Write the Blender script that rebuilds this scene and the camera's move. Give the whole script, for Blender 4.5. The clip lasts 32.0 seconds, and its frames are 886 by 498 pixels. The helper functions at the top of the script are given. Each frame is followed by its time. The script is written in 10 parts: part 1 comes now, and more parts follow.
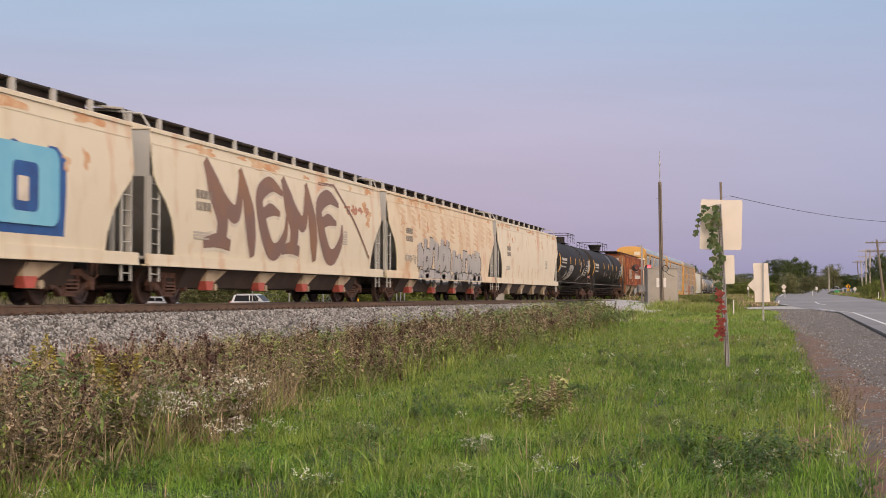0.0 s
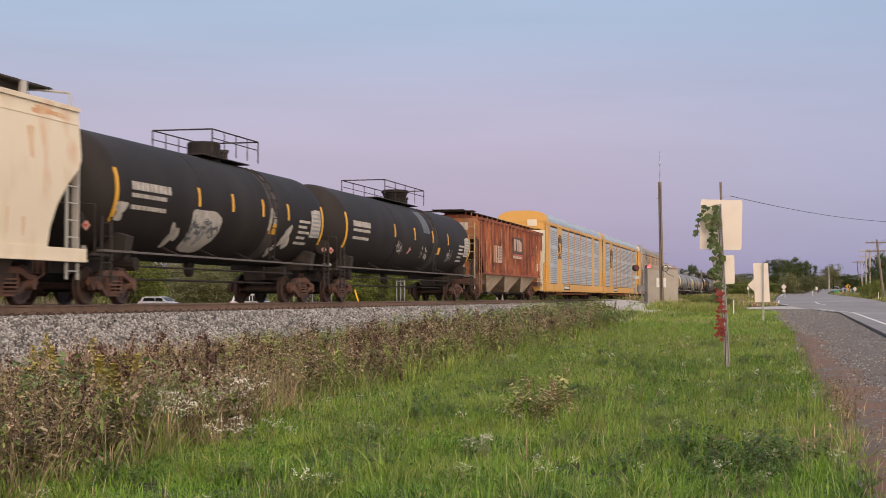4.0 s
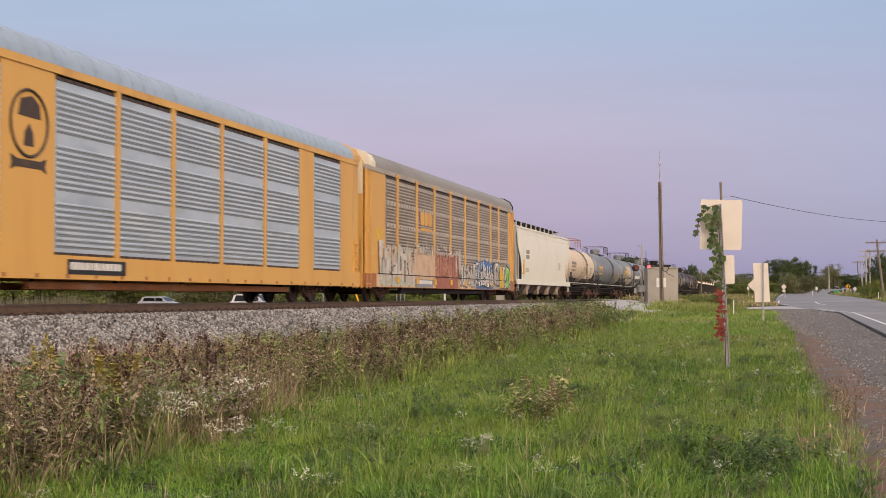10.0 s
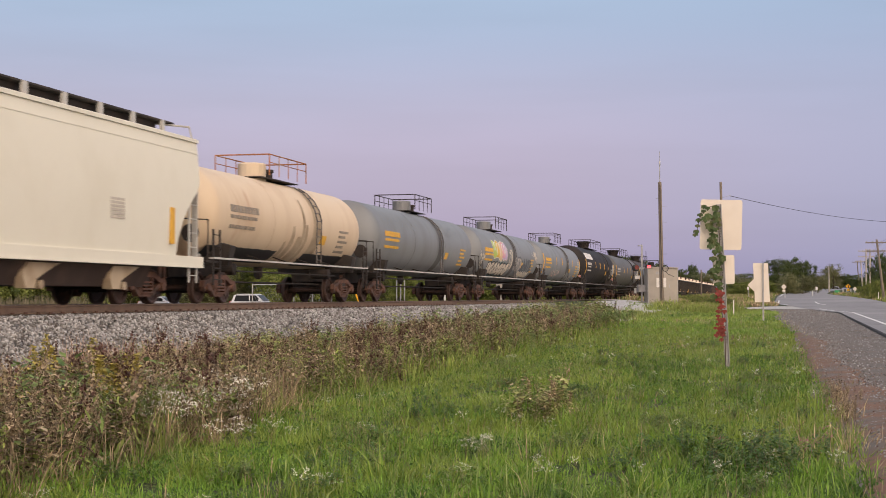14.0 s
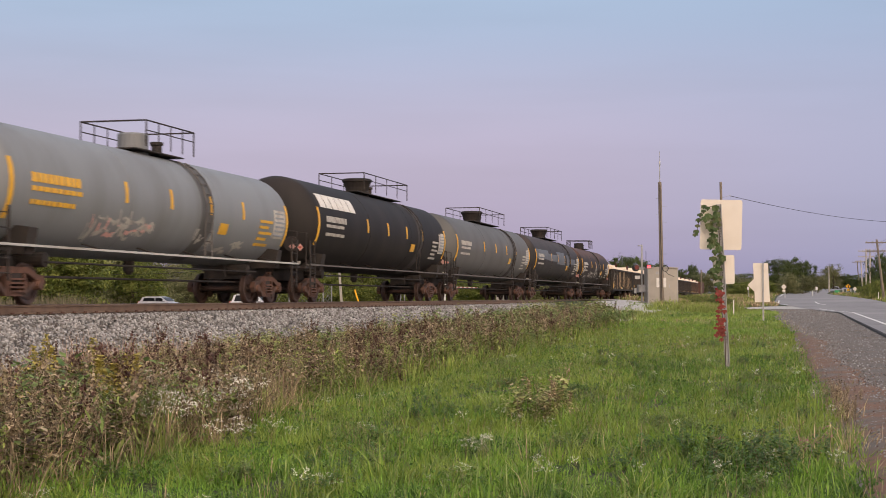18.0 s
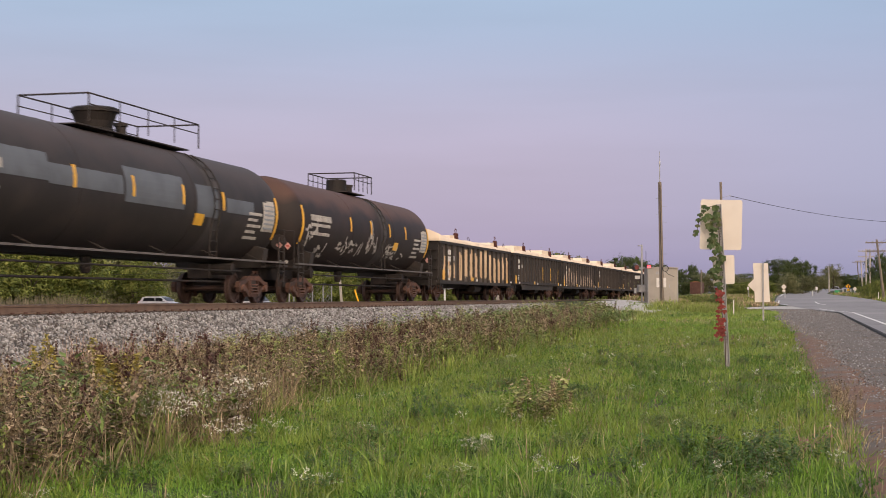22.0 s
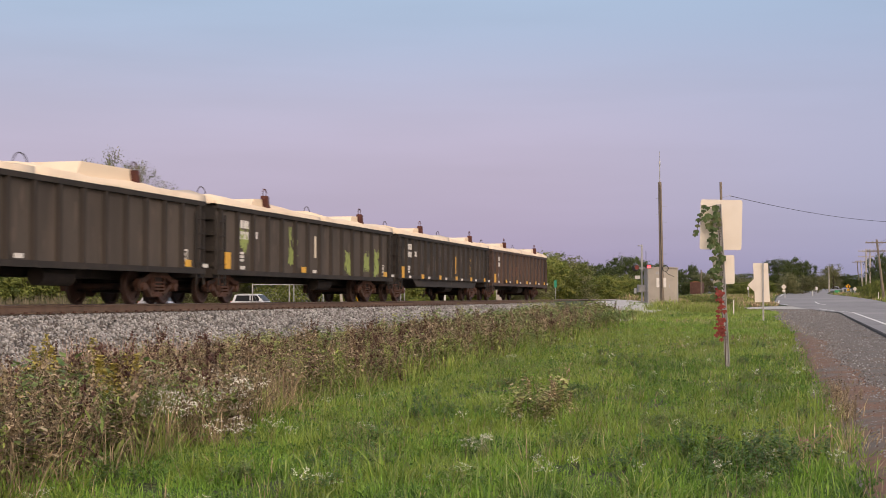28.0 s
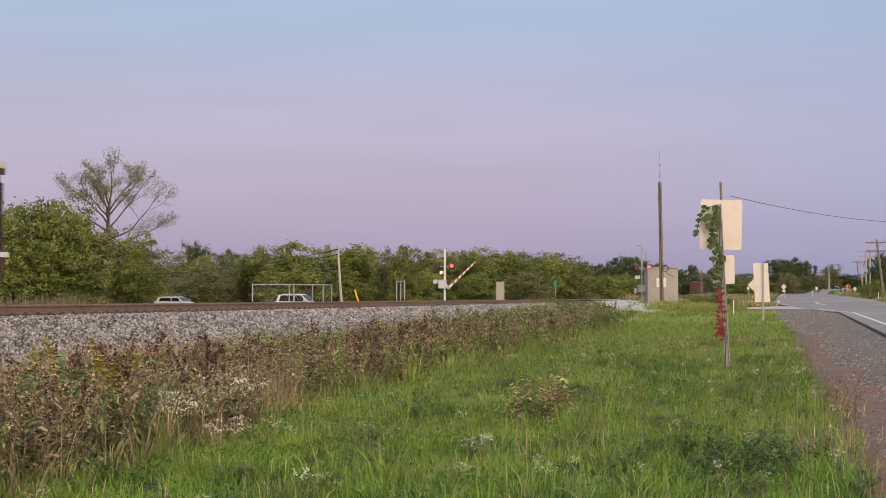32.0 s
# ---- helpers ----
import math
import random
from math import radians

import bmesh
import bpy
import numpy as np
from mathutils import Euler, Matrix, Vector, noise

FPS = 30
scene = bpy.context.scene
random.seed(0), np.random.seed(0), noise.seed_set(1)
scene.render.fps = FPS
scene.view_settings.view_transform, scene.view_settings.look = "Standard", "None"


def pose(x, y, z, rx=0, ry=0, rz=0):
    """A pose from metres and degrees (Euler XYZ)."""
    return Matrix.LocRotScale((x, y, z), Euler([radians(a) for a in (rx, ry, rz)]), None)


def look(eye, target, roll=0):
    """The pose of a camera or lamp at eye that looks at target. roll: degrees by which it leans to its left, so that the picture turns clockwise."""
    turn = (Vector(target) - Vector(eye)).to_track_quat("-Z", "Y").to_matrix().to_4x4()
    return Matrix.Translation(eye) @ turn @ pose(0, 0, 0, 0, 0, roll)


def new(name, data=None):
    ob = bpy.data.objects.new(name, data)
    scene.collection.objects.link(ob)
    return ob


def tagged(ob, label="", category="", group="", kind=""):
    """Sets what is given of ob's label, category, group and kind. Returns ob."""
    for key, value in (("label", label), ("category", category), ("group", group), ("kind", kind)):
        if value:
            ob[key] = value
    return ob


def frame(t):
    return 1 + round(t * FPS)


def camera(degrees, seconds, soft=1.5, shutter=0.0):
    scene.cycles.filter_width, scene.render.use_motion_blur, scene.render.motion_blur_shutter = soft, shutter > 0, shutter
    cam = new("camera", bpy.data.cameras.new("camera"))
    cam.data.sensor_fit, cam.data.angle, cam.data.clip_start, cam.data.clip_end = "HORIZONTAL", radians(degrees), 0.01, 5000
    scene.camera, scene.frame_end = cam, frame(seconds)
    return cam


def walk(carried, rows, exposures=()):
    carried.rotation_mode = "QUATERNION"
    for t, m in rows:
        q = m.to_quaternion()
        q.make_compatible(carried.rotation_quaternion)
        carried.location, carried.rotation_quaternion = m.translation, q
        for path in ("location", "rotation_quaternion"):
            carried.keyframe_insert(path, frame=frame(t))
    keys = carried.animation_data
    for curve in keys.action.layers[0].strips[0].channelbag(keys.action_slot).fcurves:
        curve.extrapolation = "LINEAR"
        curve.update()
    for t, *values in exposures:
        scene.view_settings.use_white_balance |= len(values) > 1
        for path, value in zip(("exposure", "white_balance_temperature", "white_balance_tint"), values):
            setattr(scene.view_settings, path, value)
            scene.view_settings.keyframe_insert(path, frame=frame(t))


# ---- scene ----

# The track runs along +y at x = -16.38; rail tops lie at z = 1.28. The lawn by the camera is z = 0.
EYE = (0.0, 0.0, 1.45)
TRACK_X, RAIL_Z = -16.38, 1.28
cam = camera(35.01, 32.0, soft=0.6, shutter=0.28)
stand = pose(EYE[0], EYE[1], EYE[2], 91.97, 0, 13.70)
walk(cam, [(0, stand), (32, stand)], exposures=[(0, 0.0), (32, 0.0)])

# ------------------------------------------------------------------ sky and light
GLOW = Vector((0.62, -0.78, 0.0)).normalized()   # where the sun has just set


def make_world():
    w = bpy.data.worlds.new("dusk")
    scene.world = w
    w.use_nodes = True
    nt = w.node_tree
    nt.nodes.clear()
    N, L = nt.nodes.new, nt.links.new
    out, bg = N("ShaderNodeOutputWorld"), N("ShaderNodeBackground")
    tc, sep = N("ShaderNodeTexCoord"), N("ShaderNodeSeparateXYZ")
    L(tc.outputs["Generated"], sep.inputs[0])

    def sky_ramp(stops):
        ramp = N("ShaderNodeValToRGB")
        ramp.color_ramp.interpolation = "B_SPLINE"
        el = ramp.color_ramp.elements
        el[0].position, el[0].color = stops[0][0], (*stops[0][1], 1)
        el[1].position, el[1].color = stops[-1][0], (*stops[-1][1], 1)
        for p, c in stops[1:-1]:
            e = el.new(p)
            e.color = (*c, 1)
        L(sep.outputs["Z"], ramp.inputs[0])
        return ramp.outputs[0]

    # the pink arch opposite the sunset, and the bluer sky beside it
    pink = sky_ramp([(0.0, (0.31, 0.30, 0.50)), (0.035, (0.375, 0.345, 0.60)), (0.10, (0.535, 0.44, 0.66)),
                     (0.155, (0.47, 0.47, 0.69)), (0.21, (0.37, 0.51, 0.74)), (0.50, (0.56, 0.64, 0.84)), (1.0, (0.66, 0.70, 0.86))])
    blue = sky_ramp([(0.0, (0.30, 0.325, 0.53)), (0.035, (0.335, 0.36, 0.62)), (0.10, (0.435, 0.425, 0.66)),
                     (0.155, (0.43, 0.455, 0.68)), (0.21, (0.345, 0.475, 0.70)), (0.50, (0.56, 0.64, 0.84)), (1.0, (0.66, 0.70, 0.86))])
    side = N("ShaderNodeVectorMath"); side.operation = "DOT_PRODUCT"
    side.inputs[1].default_value = (0.9716, 0.2368, 0.0)
    L(tc.outputs["Generated"], side.inputs[0])
    share = N("ShaderNodeMapRange"); share.interpolation_type = "SMOOTHSTEP"
    share.inputs[1].default_value, share.inputs[2].default_value = 0.02, 0.34
    L(side.outputs["Value"], share.inputs[0])
    both = N("ShaderNodeMix"); both.data_type = "RGBA"
    L(share.outputs[0], both.inputs[0]); L(pink, both.inputs[6]); L(blue, both.inputs[7])
    # faint thin cloud, stretched level
    mp, nz = N("ShaderNodeMapping"), N("ShaderNodeTexNoise")
    mp.inputs["Scale"].default_value = (1.4, 2.4, 13.0)
    nz.inputs["Scale"].default_value, nz.inputs["Detail"].default_value = 1.9, 6.0
    L(tc.outputs["Generated"], mp.inputs[0]); L(mp.outputs[0], nz.inputs["Vector"])
    cl = N("ShaderNodeMapRange")
    cl.inputs[1].default_value, cl.inputs[2].default_value = 0.35, 0.65
    cl.inputs[3].default_value, cl.inputs[4].default_value = 0.965, 1.05
    L(nz.outputs[0], cl.inputs[0])
    mul = N("ShaderNodeVectorMath"); mul.operation = "SCALE"
    L(both.outputs[2], mul.inputs[0]); L(cl.outputs[0], mul.inputs["Scale"])
    # the western glow
    dot = N("ShaderNodeVectorMath"); dot.operation = "DOT_PRODUCT"
    dot.inputs[1].default_value = (GLOW.x, GLOW.y, 0.10)
    L(tc.outputs["Generated"], dot.inputs[0])
    mr = N("ShaderNodeMapRange"); mr.clamp = True
    mr.inputs[1].default_value, mr.inputs[2].default_value = -0.1, 1.0
    L(dot.outputs["Value"], mr.inputs[0])
    pw = N("ShaderNodeMath"); pw.operation = "POWER"; pw.inputs[1].default_value = 1.6
    L(mr.outputs[0], pw.inputs[0])
    gl = N("ShaderNodeVectorMath"); gl.operation = "SCALE"
    gl.inputs[0].default_value = (3.3, 2.45, 1.75)
    L(pw.outputs[0], gl.inputs["Scale"])
    sky = N("ShaderNodeTexSky")
    sky.sky_type, sky.sun_disc = "NISHITA", False
    sky.sun_elevation, sky.sun_rotation = radians(3), math.atan2(GLOW.x, GLOW.y)
    sk = N("ShaderNodeVectorMath"); sk.operation = "SCALE"; sk.inputs["Scale"].default_value = 0.05
    L(sky.outputs[0], sk.inputs[0])
    a1, a2 = N("ShaderNodeVectorMath"), N("ShaderNodeVectorMath")
    L(mul.outputs[0], a1.inputs[0]); L(gl.outputs[0], a1.inputs[1])
    L(a1.outputs[0], a2.inputs[0]); L(sk.outputs[0], a2.inputs[1])
    L(a2.outputs[0], bg.inputs["Color"])
    bg.inputs["Strength"].default_value = 0.82
    L(bg.outputs[0], out.inputs[0])


make_world()
sun_data = bpy.data.lights.new("sun", "SUN")
sun_data.energy, sun_data.angle, sun_data.color = 0.8, radians(30), (1.0, 0.83, 0.66)
sun = new("sun", sun_data)
sun.matrix_world = look((0, 0, 0), (-GLOW.x, -GLOW.y, -0.60))


# ------------------------------------------------------------------ materials
def material(name, base, second=None, scale=3.0, amount=0.5, rough=0.7, metal=0.0, bump=0.2, bump_scale=40.0,
             stretch=(1, 1, 1), third=None, third_scale=0.6, third_amount=0.4, random_tint=0.0, spec=0.4, coords="Object", through_light=0.0, top_dust=None):
    m = bpy.data.materials.new(name)
    m.use_nodes = True
    nt = m.node_tree
    b = nt.nodes["Principled BSDF"]
    N, L = nt.nodes.new, nt.links.new
    tc, mp = N("ShaderNodeTexCoord"), N("ShaderNodeMapping")
    mp.inputs["Scale"].default_value = stretch
    L(tc.outputs[coords], mp.inputs[0])
    col = None

    def noise_fac(s, lo, hi, detail=5.0, vec=mp):
        n = N("ShaderNodeTexNoise")
        n.inputs["Scale"].default_value, n.inputs["Detail"].default_value = s, detail
        L(vec.outputs[0], n.inputs["Vector"])
        r = N("ShaderNodeMapRange")
        r.inputs[1].default_value, r.inputs[2].default_value = lo, hi
        L(n.outputs[0], r.inputs[0])
        return r.outputs[0]

    def blend(prev, c, fac):
        x = N("ShaderNodeMix"); x.data_type = "RGBA"
        if isinstance(prev, tuple):
            x.inputs[6].default_value = (*prev, 1)
        else:
            L(prev, x.inputs[6])
        x.inputs[7].default_value = (*c, 1)
        L(fac, x.inputs[0])
        return x.outputs[2]

    col = base
    if second:
        col = blend(col, second, noise_fac(scale, 0.62 - 0.35 * amount, 0.92 - 0.35 * amount))
    if third:
        col = blend(col, third, noise_fac(third_scale, 0.66 - 0.35 * third_amount, 0.86 - 0.35 * third_amount))
    if top_dust:
        # dry brown dust that lies on the upper half, with a ragged lower edge
        sx, ad, mr, nz = N("ShaderNodeSeparateXYZ"), N("ShaderNodeMath"), N("ShaderNodeMapRange"), N("ShaderNodeTexNoise")
        nz.inputs["Scale"].default_value = 0.7
        L(tc.outputs["Object"], sx.inputs[0]); L(tc.outputs["Object"], nz.inputs["Vector"])
        ad.operation = "ADD"
        L(sx.outputs[2], ad.inputs[0]); L(nz.outputs[0], ad.inputs[1])
        mr.inputs[1].default_value, mr.inputs[2].default_value = top_dust[1] + 0.5, top_dust[2] + 0.5
        L(ad.outputs[0], mr.inputs[0])
        col = blend(col, top_dust[0], mr.outputs[0])
    if random_tint:
        oi, hs = N("ShaderNodeObjectInfo"), N("ShaderNodeHueSaturation")
        r = N("ShaderNodeMapRange")
        r.inputs[3].default_value, r.inputs[4].default_value = 1 - random_tint, 1 + random_tint
        L(oi.outputs["Random"], r.inputs[0]); L(r.outputs[0], hs.inputs["Value"])
        if isinstance(col, tuple):
            hs.inputs["Color"].default_value = (*col, 1)
        else:
            L(col, hs.inputs["Color"])
        col = hs.outputs[0]
    if isinstance(col, tuple):
        b.inputs["Base Color"].default_value = (*col, 1)
    else:
        L(col, b.inputs["Base Color"])
    b.inputs["Roughness"].default_value, b.inputs["Metallic"].default_value = rough, metal
    b.inputs["Specular IOR Level"].default_value = spec
    if bump:
        n = N("ShaderNodeTexNoise")
        n.inputs["Scale"].default_value, n.inputs["Detail"].default_value = bump_scale, 4.0
        L(tc.outputs[coords], n.inputs["Vector"])
        bp = N("ShaderNodeBump")
        bp.inputs["Strength"].default_value, bp.inputs["Distance"].default_value = bump, 0.02
        L(n.outputs[0], bp.inputs["Height"]); L(bp.outputs[0], b.inputs["Normal"])
    if through_light:
        tr, ms = N("ShaderNodeBsdfTranslucent"), N("ShaderNodeMixShader")
        if isinstance(col, tuple):
            tr.inputs[0].default_value = (*col, 1)
        else:
            L(col, tr.inputs[0])
        ms.inputs[0].default_value = through_light
        L(b.outputs[0], ms.inputs[1]); L(tr.outputs[0], ms.inputs[2])
        L(ms.outputs[0], nt.nodes["Material Output"].inputs[0])
    return m


def island_leaf(name, colours, rough=0.6, through_light=0.3, patch=2.2, clump=2.6, together=0.5):
    """Leaves or blades, each with a colour of its own out of a few."""
    m = bpy.data.materials.new(name)
    m.use_nodes = True
    nt = m.node_tree
    b = nt.nodes["Principled BSDF"]
    N, L = nt.nodes.new, nt.links.new
    g, r = N("ShaderNodeNewGeometry"), N("ShaderNodeValToRGB")
    el = r.color_ramp.elements
    el[0].color, el[1].color = (*colours[0], 1), (*colours[-1], 1)
    for i, c in enumerate(colours[1:-1]):
        e = el.new((i + 1) / (len(colours) - 1))
        e.color = (*c, 1)
    # half the choice of colour goes leaf by leaf, half by the clump that it grows in
    tc2, n2, m2, mx = N("ShaderNodeTexCoord"), N("ShaderNodeTexNoise"), N("ShaderNodeMapRange"), N("ShaderNodeMix")
    n2.inputs["Scale"].default_value = patch * clump
    L(tc2.outputs["Object"], n2.inputs["Vector"]); L(n2.outputs[0], m2.inputs[0])
    m2.inputs[1].default_value, m2.inputs[2].default_value = 0.32, 0.68
    mx.inputs[0].default_value = together
    L(g.outputs["Random Per Island"], mx.inputs[2]); L(m2.outputs[0], mx.inputs[3])
    L(mx.outputs[0], r.inputs[0])
    tc, n, hs, mr = N("ShaderNodeTexCoord"), N("ShaderNodeTexNoise"), N("ShaderNodeHueSaturation"), N("ShaderNodeMapRange")
    n.inputs["Scale"].default_value = patch
    L(tc.outputs["Object"], n.inputs["Vector"]); L(n.outputs[0], mr.inputs[0])
    mr.inputs[1].default_value, mr.inputs[2].default_value = 0.3, 0.7
    mr.inputs[3].default_value, mr.inputs[4].default_value = 0.72, 1.32
    oi, om, mu = N("ShaderNodeObjectInfo"), N("ShaderNodeMapRange"), N("ShaderNodeMath")
    om.inputs[3].default_value, om.inputs[4].default_value = 0.85, 1.18
    mu.operation = "MULTIPLY"
    L(oi.outputs["Random"], om.inputs[0]); L(om.outputs[0], mu.inputs[0]); L(mr.outputs[0], mu.inputs[1])
    L(mu.outputs[0], hs.inputs["Value"]); L(r.outputs[0], hs.inputs["Color"])
    L(hs.outputs[0], b.inputs["Base Color"])
    b.inputs["Roughness"].default_value, b.inputs["Specular IOR Level"].default_value = rough, 0.25
    tr, ms = N("ShaderNodeBsdfTranslucent"), N("ShaderNodeMixShader")
    L(hs.outputs[0], tr.inputs[0])
    ms.inputs[0].default_value = through_light
    L(b.outputs[0], ms.inputs[1]); L(tr.outputs[0], ms.inputs[2])
    L(ms.outputs[0], nt.nodes["Material Output"].inputs[0])
    return m


def glowing(name, col, strength):
    m = bpy.data.materials.new(name)
    m.use_nodes = True
    b = m.node_tree.nodes["Principled BSDF"]
    b.inputs["Base Color"].default_value = (*col, 1)
    b.inputs["Emission Color"].default_value, b.inputs["Emission Strength"].default_value = (*col, 1), strength
    return m


STREAK = (0.6, 0.6, 0.10)
M = {}
M["cream"] = material("cream_paint", (0.67, 0.60, 0.465), (0.58, 0.475, 0.33), 2.2, 0.33, 0.55, stretch=(0.6, 0.6, 0.35), third=(0.56, 0.25, 0.11), third_scale=1.1, third_amount=0.24, bump=0.05)
M["cream_rusty"] = material("weathered_cream_paint", (0.68, 0.575, 0.42), (0.57, 0.40, 0.235), 1.3, 0.45, 0.6, stretch=(0.7, 0.9, 0.55), third=(0.54, 0.25, 0.12), third_scale=1.0, third_amount=0.30, bump=0.06)
M["bay_stain"] = material("thin_rust_stain", (0.62, 0.475, 0.32), (0.56, 0.36, 0.22), 2.0, 0.6, 0.7, bump=0.05)
M["stain"] = material("orange_rust_stain", (0.54, 0.29, 0.15), (0.62, 0.47, 0.31), 3.0, 0.6, 0.8, bump=0.1)
M["white"] = material("white_paint", (0.68, 0.66, 0.56), (0.62, 0.595, 0.49), 0.6, 0.4, 0.5, bump=0.03)
M["grey_end"] = material("grey_paint_and_end_shade", (0.42, 0.42, 0.40), (0.30, 0.27, 0.23), 1.5, 0.5, 0.6, stretch=STREAK, bump=0.05)
M["rust"] = material("rust_brown_paint", (0.185, 0.050, 0.026), (0.40, 0.145, 0.058), 2.0, 0.55, 0.82, stretch=(0.9, 1.6, 0.40), third=(0.085, 0.028, 0.02), third_scale=1.1, third_amount=0.46, bump=0.2)
M["rust_end"] = material("rusty_orange_end", (0.34, 0.13, 0.05), (0.22, 0.10, 0.05), 1.8, 0.5, 0.75, third=(0.36, 0.27, 0.17), third_amount=0.3, bump=0.12)
M["chute"] = material("chute_paint", (0.42, 0.34, 0.24), (0.26, 0.19, 0.12), 1.6, 0.5, 0.7, bump=0.08)
M["orange"] = material("yellow_orange_paint", (0.61, 0.345, 0.088), (0.53, 0.275, 0.062), 1.2, 0.4, 0.5, stretch=STREAK, third=(0.36, 0.17, 0.06), third_scale=1.6, third_amount=0.16, bump=0.04)
M["galv"] = material("galvanised_panel", (0.472, 0.537, 0.590), (0.366, 0.419, 0.466), 1.3, 0.5, 0.42, metal=0.25, stretch=(1, 0.5, 1.6), third=(0.531, 0.572, 0.602), third_scale=0.8, third_amount=0.35, bump=0.08)
# louvre shade put into a dark colour; also serves plain dark marks
M["slot"] = material("dark_line_paint", (0.223, 0.243, 0.263), None, rough=0.7, bump=0)
M["roof"] = material("galvanised_roof", (0.36, 0.43, 0.50), (0.29, 0.35, 0.40), 1.2, 0.4, 0.45, metal=0.3, bump=0.05)
M["tan_panel"] = material("soiled_grey_brown_panel", (0.36, 0.318, 0.272), (0.26, 0.222, 0.185), 1.3, 0.55, 0.6, stretch=(1, 0.4, 1.5), bump=0.08)
M["pale_lap"] = material("pale_worn_seam", (0.46, 0.42, 0.375), (0.34, 0.30, 0.26), 3.0, 0.5, 0.6, bump=0)
M["tan_shade_line"] = material("brown_louvre_shade", (0.195, 0.160, 0.130), None, rough=0.7, bump=0)
M["dull_roof"] = material("soiled_roof", (0.245, 0.230, 0.208), (0.20, 0.180, 0.155), 1.2, 0.4, 0.6, stretch=(1, 0.3, 1), bump=0.05)
M["black"] = material("black_tank_paint", (0.019, 0.0165, 0.0155), (0.034, 0.028, 0.025), 1.0, 0.5, 0.62, stretch=STREAK, bump=0.04, spec=0.18)
M["black_brown"] = material("brown_black_tank_paint", (0.022, 0.0165, 0.015), (0.034, 0.023, 0.019), 0.8, 0.5, 0.62, bump=0.05, spec=0.25, top_dust=((0.080, 0.044, 0.033), 3.1, 3.5))
M["soot"] = material("soot_black_tank_paint", (0.024, 0.021, 0.020), (0.042, 0.034, 0.031), 0.9, 0.5, 0.6, bump=0.05, spec=0.25, top_dust=((0.050, 0.038, 0.034), 3.2, 3.7))
M["grey_tank"] = material("grey_tank_paint", (0.105, 0.104, 0.100), (0.075, 0.071, 0.067), 1.0, 0.5, 0.55, stretch=STREAK, bump=0.04, spec=0.3)
M["pale_tank"] = material("pale_grey_tank_paint", (0.195, 0.208, 0.218), (0.145, 0.146, 0.146), 1.1, 0.5, 0.5, stretch=STREAK, bump=0.04)
M["tan_tank"] = material("tan_tank_paint", (0.60, 0.485, 0.345), (0.50, 0.375, 0.25), 1.3, 0.4, 0.55, stretch=STREAK, third=(0.36, 0.19, 0.10), third_scale=1.5, third_amount=0.16, bump=0.05)
M["gondola"] = material("soiled_black_gondola_paint", (0.028, 0.025, 0.023), (0.050, 0.040, 0.034), 1.4, 0.45, 0.75, stretch=(0.8, 0.8, 0.25), bump=0.1, spec=0.2)
M["gondola_sheet"] = material("brown_grey_gondola_sheet", (0.078, 0.066, 0.056), (0.048, 0.040, 0.035), 1.1, 0.5, 0.78, stretch=(0.8, 0.8, 0.3), third=(0.115, 0.092, 0.075), third_scale=0.9, third_amount=0.4, bump=0.08, spec=0.2)
M["gondola_black"] = material("black_gondola_sheet", (0.036, 0.033, 0.031), (0.060, 0.050, 0.043), 1.2, 0.45, 0.75, stretch=(0.8, 0.8, 0.25), bump=0.08, spec=0.2)
M["gondola_brown"] = material("brown_black_gondola_paint", (0.05, 0.036, 0.032), (0.095, 0.058, 0.042), 1.4, 0.5, 0.7, stretch=(0.8, 0.8, 0.25), bump=0.1, spec=0.25)
M["dust_run"] = material("dusty_brown_streak", (0.090, 0.072, 0.058), (0.055, 0.044, 0.037), 3.0, 0.5, 0.85, bump=0)
M["tarp"] = material("cream_tarpaulin", (0.70, 0.585, 0.445), (0.60, 0.48, 0.35), 0.8, 0.45, 0.8, bump=0.35, bump_scale=2.2)
M["bracket"] = material("dark_rust", (0.085, 0.028, 0.022), (0.05, 0.02, 0.017), 6.0, 0.5, 0.8, bump=0.1)
M["iron"] = material("rusted_cast_iron", (0.10, 0.052, 0.038), (0.185, 0.092, 0.06), 5.0, 0.55, 0.8, third=(0.03, 0.024, 0.022), third_scale=2.5, third_amount=0.45, bump=0.2)
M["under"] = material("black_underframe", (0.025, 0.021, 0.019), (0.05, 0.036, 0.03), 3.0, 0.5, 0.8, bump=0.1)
M["belly"] = material("dark_brown_belly", (0.045, 0.03, 0.025), (0.075, 0.05, 0.04), 1.5, 0.5, 0.75, bump=0.08)
M["dark_walk"] = material("soiled_walkway", (0.11, 0.10, 0.095), (0.07, 0.06, 0.055), 3.0, 0.5, 0.7, bump=0.05)
M["wheel"] = material("wheel_steel", (0.075, 0.045, 0.036), (0.04, 0.03, 0.026), 4.0, 0.5, 0.6, metal=0.3, bump=0.1)
M["rail"] = material("rail_steel", (0.165, 0.110, 0.077), (0.110, 0.074, 0.054), 3.0, 0.5, 0.65, metal=0.1, bump=0.1)
M["rail_top"] = material("worn_rail_top", (0.30, 0.27, 0.26), (0.22, 0.18, 0.16), 3.0, 0.4, 0.3, metal=0.8, bump=0)
M["tie"] = material("creosoted_timber", (0.07, 0.055, 0.045), (0.12, 0.10, 0.085), 6.0, 0.5, 0.9, bump=0.4)
M["band"] = material("soiled_jacket_band", (0.045, 0.040, 0.038), (0.085, 0.075, 0.07), 2.0, 0.5, 0.7, bump=0.05)
